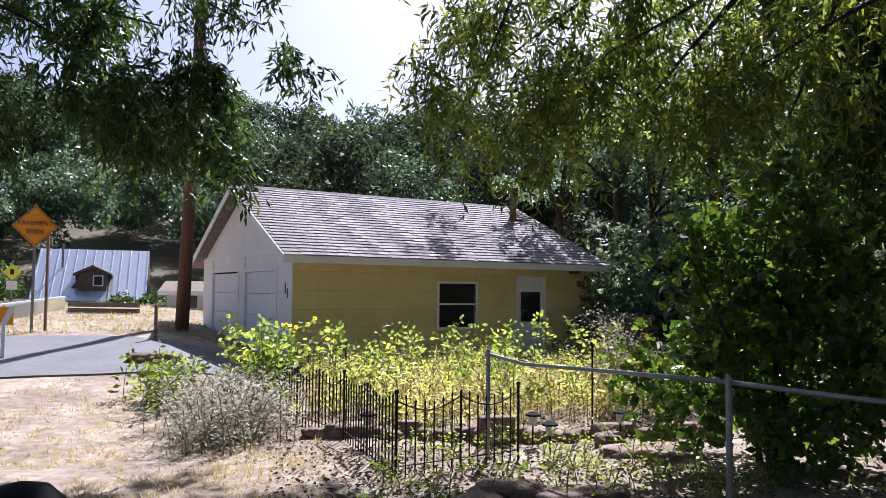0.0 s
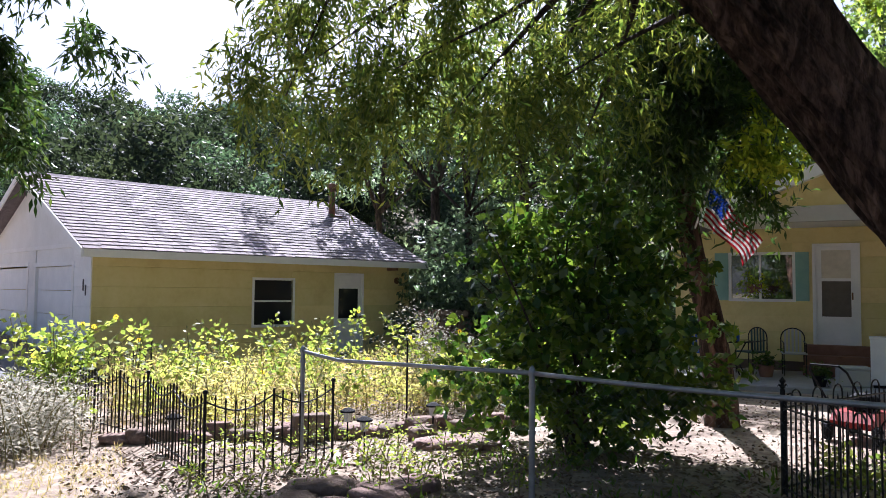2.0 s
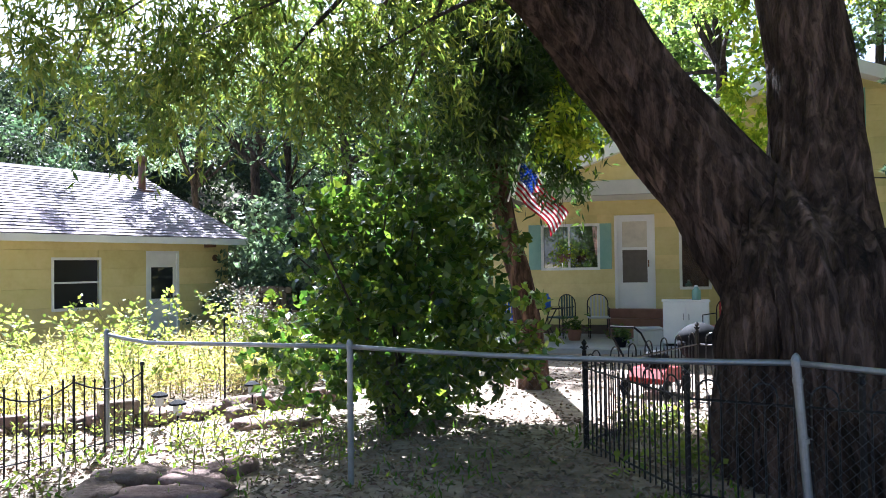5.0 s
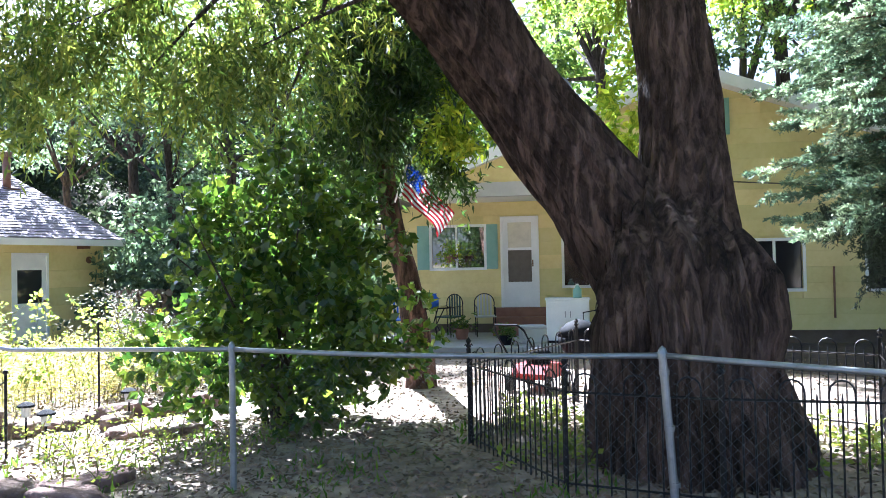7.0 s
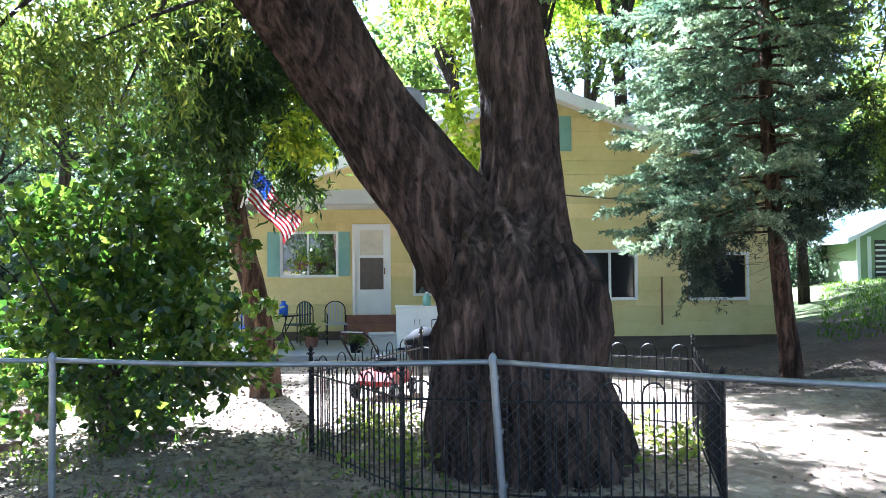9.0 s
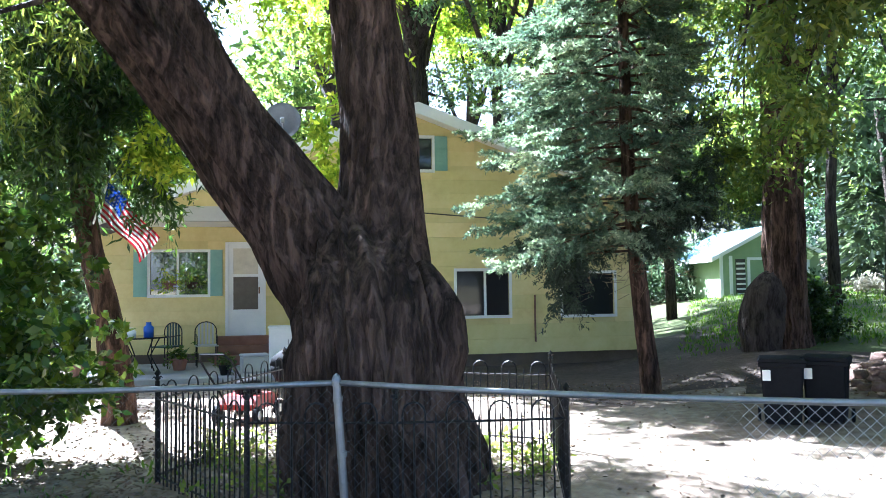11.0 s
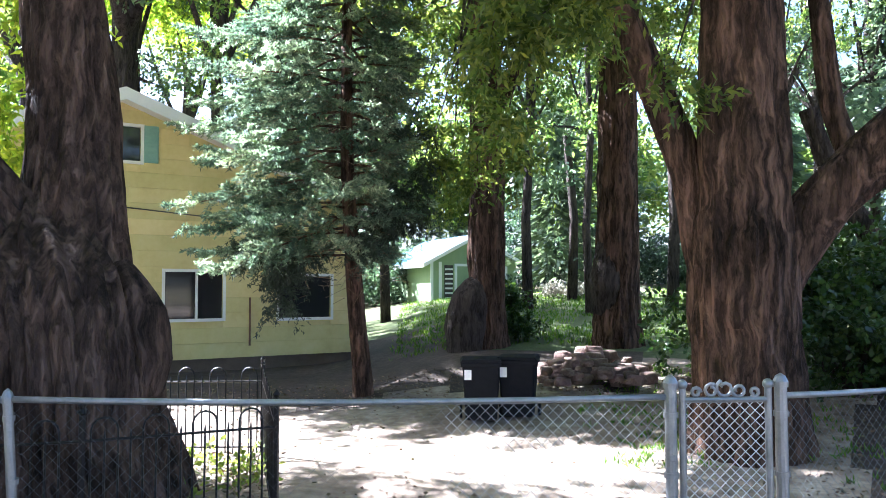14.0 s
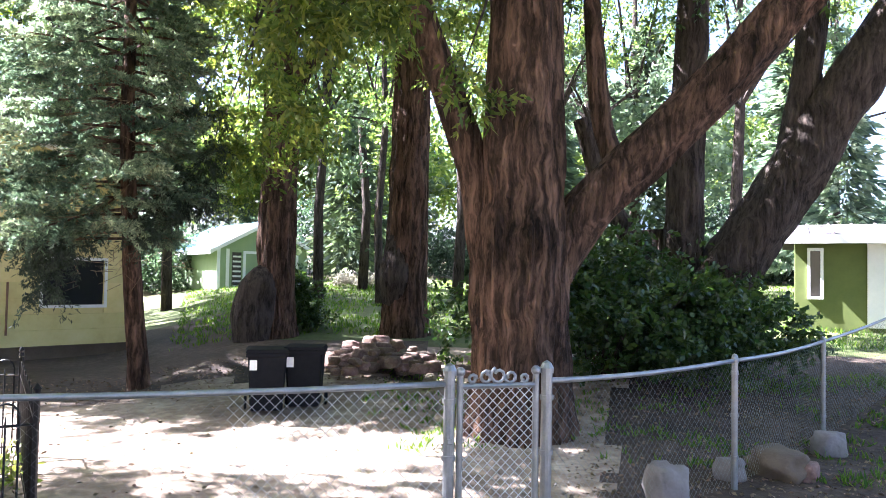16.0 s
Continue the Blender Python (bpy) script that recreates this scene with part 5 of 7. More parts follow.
for _ in range(105):
    p = pt(_r.uniform(-8, 18), _r.uniform(10.6, 14.8), 0)
    rows_f.append((p.x, p.y, 0.6 + 0.95 * _r.random() ** 1.6))
for _ in range(26):
    p = pt(_r.uniform(11.5, 14.5), _r.uniform(12, 13.5), 0)
    rows_s.append((p.x, p.y, _r.uniform(1.0, 1.7)))
stalks("weeds", rows, "dense yellow-green sunlit weeds in front of the garage", M_WEED, (0.075, 0.026), 81)
stalks("dry_weeds", rows_d, "straw-coloured dry weeds among green ones", M_STRAWWEED, (0.11, 0.0125), 88)
stalks("sunflowers", rows_f, "tall wild sunflowers with small yellow heads", M_SUNLEAF, (0.085, 0.055), 82, "flowers", True)
stalks("tall_weeds", rows_s, "tall silvery seeding weeds", M_SAGE, (0.06, 0.015), 83)
rows = []
for _ in range(230):
    p = pt(_r.gauss(-15.0, 1.9), _r.gauss(9.7, 0.5), 0)
    rows.append((p.x, p.y, _r.uniform(0.3, 0.85)))
stalks("sage_bush", rows, "pale silvery sage bush at the edge of the drive", M_SAGE, (0.055, 0.016), 84, "shrub")
rows = [(p.x, p.y, h) for p, h in [(pt(_r.gauss(-12.5, 0.9), _r.gauss(11.2, 0.5), 0), _r.uniform(0.8, 1.5)) for _ in range(30)]]
stalks("sunflower_patch", rows, "bright yellow-green sunflower patch by the iron fence", M_SUNLEAF, (0.11, 0.06), 85, "flowers", True)


rows = [(p.x, p.y, h) for p, h in [(pt(_r.gauss(-18.6, 1.0), _r.gauss(11.6, 0.4), 0), _r.uniform(0.35, 0.75)) for _ in range(34)]]
stalks("leafy_weeds", rows, "arching green weeds beside the road edge", M_LEAF, (0.12, 0.05), 86)
rows = [(p.x, p.y, h) for p, h in [(pt(_r.uniform(-4, 24), _r.uniform(6.4, 9.2), 0), _r.uniform(0.12, 0.42)) for _ in range(90)]]
stalks("low_weeds", rows, "low leafy weeds and seedlings around the fence", M_SUNLEAF, (0.05, 0.022), 87)


rows = [(p.x, p.y, h) for p, h in [(pt(_r.uniform(39.5, 46), _r.uniform(6.4, 8.4), 0), _r.uniform(0.12, 0.34)) for _ in range(30)] + [(pt(_r.uniform(59, 65.5), _r.uniform(6.3, 8.0), 0), _r.uniform(0.12, 0.3)) for _ in range(16)]]
stalks("ring_weeds", rows, "low yellow-green weeds inside the iron fence", M_SUNLEAF, (0.075, 0.045), 89)


def blades(name, n, area, h, w, mat, label, seed, cat="grass", spread=0.5):
    rng = np.random.default_rng(seed)
    pts = []
    while len(pts) < n:
        az, d = area(rng)
        p = pt(az, d, 0)
        if 0.5 * noise.noise((p.x * 0.9, p.y * 0.9, seed)) + 0.6 * noise.noise((p.x * 5, p.y * 5, seed)) > spread - 0.5:
            pts.append((p.x, p.y, land(p.x, p.y) - 0.005))
    p = np.array(pts)
    d = rng.normal(size=p.shape) * (0.5 if h > 0.12 or mat is M_GRASS else 1.0) + (0, 0, 1.0 if mat is M_GRASS else 0.6)
    return tagged(quads(name, leaf_arrays(p, d, h, w, rng), mat), label, cat, kind="stuff")


blades("lawn", 26000, lambda g: (g.uniform(72, 120), g.uniform(16, 40)), 0.13, 0.03, M_GRASS, "green sunlit grass behind the yard", 91)
blades("dry_grass", 15000, lambda g: (g.uniform(-34, -8), g.uniform(4.6, 13.6)), 0.075, 0.008, M_STRAW, "thin dry straw-coloured grass by the drive", 92)
blades("verge_grass", 14000, lambda g: (g.uniform(-34, -11), g.uniform(18.8, 40)), 0.11, 0.022, M_STRAW, "dry straw-coloured grass beyond the road", 93)
blades("fence_weeds", 1000, lambda g: (g.uniform(-6, 48), g.uniform(4.8, 8.0)), 0.10, 0.022, M_GRASS, "low green weeds along the fence foot", 94, "weeds", 0.6)
blades("yard_grass", 5200, lambda g: (g.uniform(86, 125), g.uniform(8.0, 14)), 0.09, 0.02, M_GRASS, "patchy green weeds in the yard", 95, "weeds", 0.62)


def litter():
    rng = np.random.default_rng(97)
    n = 26000
    az, d = rng.uniform(-12, 122, n), rng.uniform(3.2, 14, n)
    keep = ((az < 58) | (az > 101) | (d < 5.3) | (d > 11.5)) | (rng.random(n) < 0.1)
    az, d = az[keep], d[keep]
    n = len(az)
    x, y = d * np.sin(np.radians(az)), d * np.cos(np.radians(az))
    z = np.array([land(a, b) for a, b in zip(x, y)]) + 0.012
    dd = rng.normal(size=(n, 3)) * (1, 1, 0.22)
    v = leaf_arrays(np.stack([x, y, z], 1), dd, 0.05, 0.026, rng, 0.6)
    n = 7000
    az, d = rng.uniform(-8, 66, n), rng.uniform(4.4, 8.6, n)
    x, y = d * np.sin(np.radians(az)), d * np.cos(np.radians(az))
    z = np.array([land(a, b) for a, b in zip(x, y)]) + 0.015
    w = leaf_arrays(np.stack([x, y, z], 1), rng.normal(size=(n, 3)) * (1, 1, 0.3), 0.085, 0.022, rng, 0.6)
    v = np.concatenate([v, w])
    return tagged(quads("leaf_litter", v, M_LITTER), "dry brown fallen leaves scattered on the dirt", "leaves", kind="stuff")


litter()

# ---- fences ----
M_GALV = material("galvanised_steel", [(0.19, 0.20, 0.21), (0.33, 0.34, 0.35)], 0.42, 9.0, metal=0.7, bump=0.1)
# Lighter copy of the steel: sunlight on the gate mesh is in the colour.
M_WIRE = material("sunlit_galvanised_wire", [(0.40, 0.41, 0.42), (0.58, 0.59, 0.60)], 0.4, 9.0, metal=0.6)
M_IRON = material("black_wrought_iron", [(0.012, 0.012, 0.013), (0.03, 0.028, 0.027)], 0.45, 12.0, metal=0.5)
M_ROCK = material("field_stone", [(0.095, 0.06, 0.048), (0.19, 0.125, 0.10), (0.31, 0.235, 0.20)], 0.9, 3.0, bump=0.8, bump_scale=22, rand=0.25)
M_ROCK_PALE = material("pale_boulder", [(0.15, 0.135, 0.13), (0.25, 0.225, 0.215)], 0.85, 4.0, bump=0.6, bump_scale=20)
M_BLACK = material("black_plastic", [(0.007, 0.008, 0.010), (0.014, 0.015, 0.018)], 0.75, 6.0, spec=0.06)
M_RED = material("red_paint", [(0.24, 0.018, 0.018), (0.34, 0.035, 0.03)], 0.4, 5.0)
M_BLUE = material("blue_plastic", [(0.03, 0.09, 0.42), (0.05, 0.14, 0.55)], 0.35, 5.0)
M_DARKGREEN = material("dark_green_enamel", [(0.02, 0.05, 0.045), (0.035, 0.075, 0.065)], 0.5, 5.0)
M_DISH = material("weathered_grey_dish", [(0.10, 0.105, 0.11), (0.15, 0.155, 0.16)], 0.6, 6.0)
M_ORANGE = material("orange_sign_face", [(0.85, 0.28, 0.015), (0.92, 0.36, 0.03)], 0.5, 3.0, translucent=0.0)
M_LIME = material("yellow_green_sign_face", [(0.75, 0.72, 0.03), (0.85, 0.82, 0.05)], 0.5, 3.0)
M_TEXT = material("black_sign_letters", [(0.01, 0.01, 0.01), (0.015, 0.015, 0.015)], 0.6)
M_TIN = material("pale_metal_roofing", [(0.68, 0.72, 0.74), (0.82, 0.85, 0.86)], 0.28, 1.5, metal=0.75)
M_TINBLUE = material("blue_metal_roofing", [(0.20, 0.36, 0.55), (0.32, 0.48, 0.66)], 0.5, 1.5)
M_MINT = material("pale_green_siding", [(0.24, 0.32, 0.18), (0.31, 0.38, 0.22)], 0.7, 2.0, rand=0.08)
M_GREENWALL = material("olive_green_siding", [(0.08, 0.105, 0.028), (0.12, 0.145, 0.04)], 0.7, 2.0)
M_ASPHALT = material("worn_asphalt", [(0.11, 0.11, 0.115), (0.17, 0.17, 0.175)], 0.85, 1.5, bump=0.5, bump_scale=70, fine=0.4)
M_POLE = material("creosoted_pole", [(0.10, 0.05, 0.03), (0.19, 0.10, 0.065)], 0.9, 3.0, bump=0.6, stretch=(3, 3, 0.3))
M_WOOD = material("grey_brown_wood", [(0.14, 0.10, 0.07), (0.26, 0.20, 0.15)], 0.9, 4.0, bump=0.5, rand=0.25)
M_FLAGRED = material("red_cloth", [(0.50, 0.02, 0.035), (0.60, 0.04, 0.05)], 0.8, 8.0, translucent=0.35, glow=(1, 1, 1))
M_FLAGWHITE = material("white_cloth", [(0.70, 0.68, 0.66), (0.80, 0.79, 0.77)], 0.8, 8.0, translucent=0.35, glow=(1, 1, 1))
M_FLAGBLUE = material("blue_cloth", [(0.04, 0.10, 0.48), (0.06, 0.14, 0.58)], 0.8, 8.0, translucent=0.35, glow=(1, 1, 1))


def fabric(a, b, h0, h1, pitch=0.062, r=0.0016):
    """Woven diamond wire between two post feet: bent wires that cross, as square bars."""
    a, b = Vector(a), Vector(b)
    L = (b - a).xy.length
    u = (b - a) / L
    n = Vector((-u.y, u.x, 0)).normalized()
    H = h1 - h0
    v = []
    k = -int(H / pitch) - 1
    while k * pitch < L:
        for sg in (1, -1):
            s0, z0 = k * pitch, (h0 if sg > 0 else h1)
            t0, t1 = max(0.0, -s0), min(H, L - s0)
            if t1 - t0 > 0.02:
                p = a + u * (s0 + t0) + Vector((0, 0, z0 + sg * t0)) + n * 0.003 * sg
                q = a + u * (s0 + t1) + Vector((0, 0, z0 + sg * t1)) + n * 0.003 * sg
                e = (u - Vector((0, 0, sg))).normalized() * r
                m = n * r
                for c, d in ((e, m), (m, -e)):
                    v += [p + c, p - c, q - c, q + c]
        k += 1
    return np.array([tuple(x) for x in v])


def make_wire_fence():
    F = thing("wire_fence", pose(0, 0, 0), "galvanised chain-link fence with pipe top rail", "fence")
    runs = [[(3.7, 8.2, 0.024), (20.2, 6.15, 0.024), (52.0, 5.1, 0.026), (93.9, 5.25, 0.036)], [(100.3, 5.5, 0.036), (111.7, 7.45, 0.026), (116.6, 9.9, 0.026), (121, 13.5, 0.026)]]
    lean = {20.2: (0.0, 0.0), 52.0: (-0.047, 0.058)}
    for run in runs:
        feet = [at(az, d) for az, d, _ in run]
        tops = []
        for (az, d, r), f in zip(run, feet):
            h = 1.07 + (0.07 if r > 0.03 else 0)
            off = lean.get(az, (0, 0))
            t = f + Vector((off[0], off[1], h))
            tops.append(f + Vector((off[0], off[1], 1.07)))
            p = part("post", rod(f - Vector((0, 0, 0.15)), t, r, 12), M_GALV, F, smooth=False)
            part("cap", tube(bmesh.new(), [t - Vector((0, 0, 0.02)), t + Vector((0, 0, 0.012)), t + Vector((0, 0, 0.045)), t + Vector((0, 0, 0.06))], [r * 1.2, r * 1.25, r * 0.8, r * 0.15], 12), M_GALV, p)
            for z in (0.25, 0.6, 0.95):
                part("clamp", tube(bmesh.new(), [f + Vector((off[0], off[1], 0)) * (z / 1.07) + Vector((0, 0, z)), f + Vector((off[0], off[1], 0)) * (z / 1.07) + Vector((0, 0, z + 0.03))], [r * 1.25] * 2, 12), M_GALV, p)
        for i in range(len(run) - 1):
            a, b = tops[i], tops[i + 1]
            sag = 0.06 if i == 0 and run is runs[0] else 0.025
            pts = [a.lerp(b, k) - Vector((0, 0, sag * (1 - (2 * k - 1) ** 2) if sag < 0.05 else sag * min(1, k * 5) * (1 - k) * 1.2)) for k in (0, 0.1, 0.2, 0.35, 0.5, 0.75, 1)]
            part("top_rail", tube(bmesh.new(), pts, [0.019] * 7, 8), M_GALV, F, smooth=True)
            mid = feet[i].lerp(feet[i + 1], 0.64)
            spans = [(feet[i], mid, 0.0004), (mid, feet[i + 1], 0.0011)] if run is runs[0] and i == 2 else [(feet[i], feet[i + 1], 0.0004 if run is runs[0] else 0.0011)]
            for a_, b_, r_ in spans:
                ob = quads("wire_mesh", fabric(a_, b_, 0.03, 1.03, 0.066, r_), M_WIRE if r_ > 0.001 and run is runs[0] else M_GALV, F)
                tagged(ob, "woven diamond wire mesh", kind="stuff")
    return F


make_wire_fence()


def make_gate():
    a, b = at(94.6, 5.28), at(99.6, 5.46)
    G = thing("wire_gate", pose(0, 0, 0), "small closed chain-link gate with scrolled top", "gate")
    u = (b - a).normalized()
    for p in (a, b):
        s = part("stile", rod(p + Vector((0, 0, 0.06)), p + Vector((0, 0, 1.12)), 0.021, 10), M_GALV, G)
        bm = bmesh.new()
        bmesh.ops.create_uvsphere(bm, u_segments=10, v_segments=8, radius=0.032, matrix=Matrix.Translation(p + Vector((0, 0, 1.14))))
        part("knob", bm, M_GALV, s, smooth=True)
    for z in (0.08, 1.05):
        part("rail", rod(a + Vector((0, 0, z)), b + Vector((0, 0, z)), 0.018, 8), M_GALV, G)
    tagged(quads("wire_mesh", fabric(a, b, 0.08, 1.05, 0.06, 0.0028), M_WIRE, G), "woven diamond wire mesh", kind="stuff")
    for k, (f, r) in enumerate(((0.16, 0.03), (0.34, 0.042), (0.5, 0.055), (0.66, 0.042), (0.84, 0.03))):
        m = a.lerp(b, f) + Vector((0, 0, 1.07 + r * 0.8))
        pts = [m + u * r * math.cos(q * 0.7 + k) * (1 - q * 0.05) + Vector((0, 0, r * math.sin(q * 0.7 + k) * (1 - q * 0.05))) for q in range(11)]
        part("scroll", tube(bmesh.new(), pts, [0.011] * 11, 6), M_GALV, G, smooth=True)
    part("latch", boxes((-0.05, 0.05, -0.02, 0.02, -0.02, 0.02), bevel=0.006), M_GALV, G).matrix_basis = Matrix.Translation(a - u * 0.06 + Vector((0, 0, 0.72)))
    return G


make_gate()


def iron_fence(feet, label, h=0.72, spacing=0.1, post=0.14):
    """Scalloped iron fence: posts with ball tops, two rails, spear-topped bars."""
    F = thing("iron_fence", pose(0, 0, 0), label, "fence")
    for f in feet:
        p = part("post", rod(f - Vector((0, 0, 0.05)), f + Vector((0, 0, h + post)), 0.014, 8), M_IRON, F)
        bm = bmesh.new()
        bmesh.ops.create_uvsphere(bm, u_segments=8, v_segments=6, radius=0.024, matrix=Matrix.Translation(f + Vector((0, 0, h + post + 0.02))))
        part("finial", bm, M_IRON, p, smooth=True)
    for a, b in zip(feet, feet[1:]):
        n = max(2, int((b - a).length / 0.92 + 0.4))
        for j in range(n):
            p, q = a.lerp(b, j / n), a.lerp(b, (j + 1) / n)
            if j:
                part("post", rod(p - Vector((0, 0, 0.05)), p + Vector((0, 0, h + post)), 0.012, 8), M_IRON, F)
            curve = [p.lerp(q, k / 10) + Vector((0, 0, h + 0.04 - 0.11 * math.sin(math.pi * k / 10))) for k in range(11)]
            part("top_rail", tube(bmesh.new(), curve, [0.008] * 11, 6), M_IRON, F)
            part("bottom_rail", rod(p + Vector((0, 0, 0.1)), q + Vector((0, 0, 0.1)), 0.007, 6), M_IRON, F)
            m = max(3, int((q - p).length / spacing))
            for i in range(1, m):
                k = i / m
                f = p.lerp(q, k)
                t = h + 0.09 - 0.11 * math.sin(math.pi * k)
                part("bar", tube(bmesh.new(), [f - Vector((0, 0, 0.02)), f + Vector((0, 0, t)), f + Vector((0, 0, t + 0.012)), f + Vector((0, 0, t + 0.05))], [0.008, 0.008, 0.012, 0.001], 5), M_IRON, F)
    return F


iron_fence([at(5.9, 8.15), at(-3.0, 7.25), at(-6.7, 9.1), at(-10.0, 10.4), at(-12.3, 11.9)], "low black wrought-iron fence with scalloped panels before weeds", 0.66, post=0.10)
iron_fence([at(-12.0, 13.0), at(-6.5, 13.6)], "low black wrought-iron fence beside the garage doors", 0.7)


def hoop_fence(feet, label, rail=0.74, top=0.88):
    """Iron fence whose bars join in pairs under small arches, on straight rails; corner posts end in leaf finials."""
    F = thing("iron_fence", pose(0, 0, 0), label, "fence")
    for i, f in enumerate(feet):
        p = part("post", boxes((-0.016, 0.016, -0.016, 0.016, -0.05, top + 0.02), bevel=0.004), M_IRON, F)
        p.matrix_basis = Matrix.Translation(f)
        bm = tube(bmesh.new(), [f + Vector((0, 0, top + dz)) for dz in (0.02, 0.035, 0.06, 0.085, 0.12)], [0.012, 0.026, 0.014, 0.028, 0.002], 8)
        part("finial", bm, M_IRON, p).matrix_basis = Matrix.Translation(-f)
        for sg in (1, -1):
            bm = tube(bmesh.new(), [(0, 0, top + 0.03), (sg * 0.035, 0, top + 0.055), (sg * 0.05, 0, top + 0.04)], [0.009, 0.007, 0.003], 6)
            part("leaf_scroll", bm, M_IRON, p)
    for a, b in list(zip(feet, feet[1:])) + [(feet[-1], feet[0])]:
        L = (b - a).length
        u = (b - a) / L
        for z in (0.08, rail):
            part("rail", rod(a + Vector((0, 0, z)), b + Vector((0, 0, z)), 0.0095, 6), M_IRON, F)
        n = max(2, round(L / 0.33))
        w = L / n
        for k in range(n):
            c = a + u * w * (k + 0.42)
            r = 0.08
            arch = [c + u * r * math.cos(q * math.pi / 6) + Vector((0, 0, top - r + r * math.sin(q * math.pi / 6))) for q in range(7)]
            part("arched_bar", tube(bmesh.new(), [c + u * r + Vector((0, 0, 0.02))] + arch + [c - u * r + Vector((0, 0, 0.02))], [0.0075] * 9, 5), M_IRON, F)
            for off in (0.0, w * 0.5):
                f = c + u * off
                if 0.03 < (f - a).length < L - 0.03:
                    part("bar", tube(bmesh.new(), [f + Vector((0, 0, 0.01)), f + Vector((0, 0, rail + 0.02)), f + Vector((0, 0, rail + 0.06))], [0.0075, 0.0075, 0.001], 5), M_IRON, F)
    return F


hoop_fence([at(64.6, 8.4), at(45, 9.4), at(37.2, 7.2), at(44.2, 5.75), at(55.0, 5.5), at(67.0, 5.85)], "black hoop-topped iron fence around the old tree trunk")


# ---- stones ----
def rock(name, az, d, sx, sy, sz, seed, mat, label, group="", cat="rock", rot=0.0, sink=0.25):
    bm = bmesh.new()
    bmesh.ops.create_icosphere(bm, subdivisions=3, radius=1.0)
    for v in bm.verts:
        c = v.co.normalized()
        k = 1 + 0.5 * noise.noise(c * 1.4 + Vector((seed, 0, 0))) + 0.25 * noise.noise(c * 3.2 + Vector((0, seed, 0)))
        v.co = Vector((max(-0.95, min(0.95, c.x * k)), max(-0.9, min(0.9, c.y * k)), max(-0.7, min(0.72, c.z * k)))) * 1.2
        v.co = Vector((v.co.x * sx, v.co.y * sy, v.co.z * sz))
    ob = obj(name, bm, mat, smooth=True)
    ob.matrix_basis = Matrix.Translation(at(az, d, sz * (1 - sink) * 0.8)) @ pose(0, 0, 0, 0, 0, rot)
    return tagged(ob, label, cat, group)


_r = random.Random(12)
for i in range(22):
    k = i / 21
    az = -8.5 + 27.5 * k
    d = 9.35 - 0.35 * math.sin(k * 3.1) + 0.5 * k
    rock("border_stone", az, d + _r.uniform(-0.12, 0.12), _r.uniform(0.10, 0.2), _r.uniform(0.08, 0.14), _r.uniform(0.06, 0.12), i * 3.7, M_ROCK, "rough field stone edging the weed bed", "bed edging stones", "stone", _r.uniform(0, 180))
for i, (az, d, a, b, c) in enumerate([(14.0, 8.6, 0.3, 0.2, 0.05), (17.0, 8.5, 0.33, 0.2, 0.05), (12.5, 9.0, 0.22, 0.16, 0.09), (9.5, 6.4, 0.34, 0.17, 0.06), (7.5, 6.1, 0.38, 0.18, 0.055), (5.3, 6.7, 0.26, 0.17, 0.08), (11.6, 6.7, 0.26, 0.16, 0.07), (3.0, 6.4, 0.32, 0.18, 0.06)]):
    rock("flat_stone", az, d, a, b, c, 80 + i * 2.3, M_ROCK, "flat weathered stone lying on the dirt", "loose flat stones", "stone", i * 37.0)
for i, (az, d, a, b, c) in enumerate([(107.6, 6.6, 0.17, 0.15, 0.24), (111.4, 7.8, 0.12, 0.1, 0.12), (116.9, 9.3, 0.14, 0.11, 0.16), (115.8, 8.1, 0.14, 0.1, 0.1)]):
    rock("boulder", az, d, a, b, c, 120 + i * 5.1, M_ROCK_PALE if i != 3 else M_ROCK, "rounded pale boulder beside the wire fence", "boulders by the fence", "boulder", i * 50.0)


def heap():
    rng = random.Random(15)
    for i in range(80):
        k = rng.random()
        az, d = 87.0 + rng.gauss(0, 2.2), 12.6 + rng.gauss(0, 0.5)
        hgt = max(0, 0.45 - 0.1 * abs(az - 87.0)) * rng.random()
        s = rng.uniform(0.07, 0.16)
        ob = rock("heap_stone", az, d, s, s * 0.8, s * 0.65, i * 1.9, M_ROCK, "grey stone in the heap by the trash cans", "stone heap", "stone", rng.uniform(0, 180))
        ob.location.z += hgt


heap()


def log(az, d, length, r, rot, z=0.0, name="log", label="split firewood log in the pile behind the garage", group="firewood"):
    bm = tube(bmesh.new(), [(-length / 2, 0, 0), (0, 0.01, 0.004), (length / 2, 0, 0)], [r, r * 1.04, r * 0.95], 9, wob=0.12, seed=az)
    ob = obj(name, bm, M_WOOD)
    ob.matrix_basis = Matrix.Translation(at(az, d, r + z)) @ pose(0, 0, 0, 0, 0, rot)
    return tagged(ob, label, "log", group)


for row in range(8):
    for i in range(11 - row // 2):
        log(11.9 + 0.44 * i + 0.11 * row, 20.2 + _r.uniform(-0.1, 0.1), 0.5, 0.085, 60 + _r.uniform(-12, 12), row * 0.145)
# Made-up stone in place of a dark patch of shade.
rock("shade_boulder", 114.2, 8.2, 0.34, 0.2, 0.14, 333.0, M_BROWNWALL, "dark stone standing in for a patch of shade among the boulders", cat="boulder")


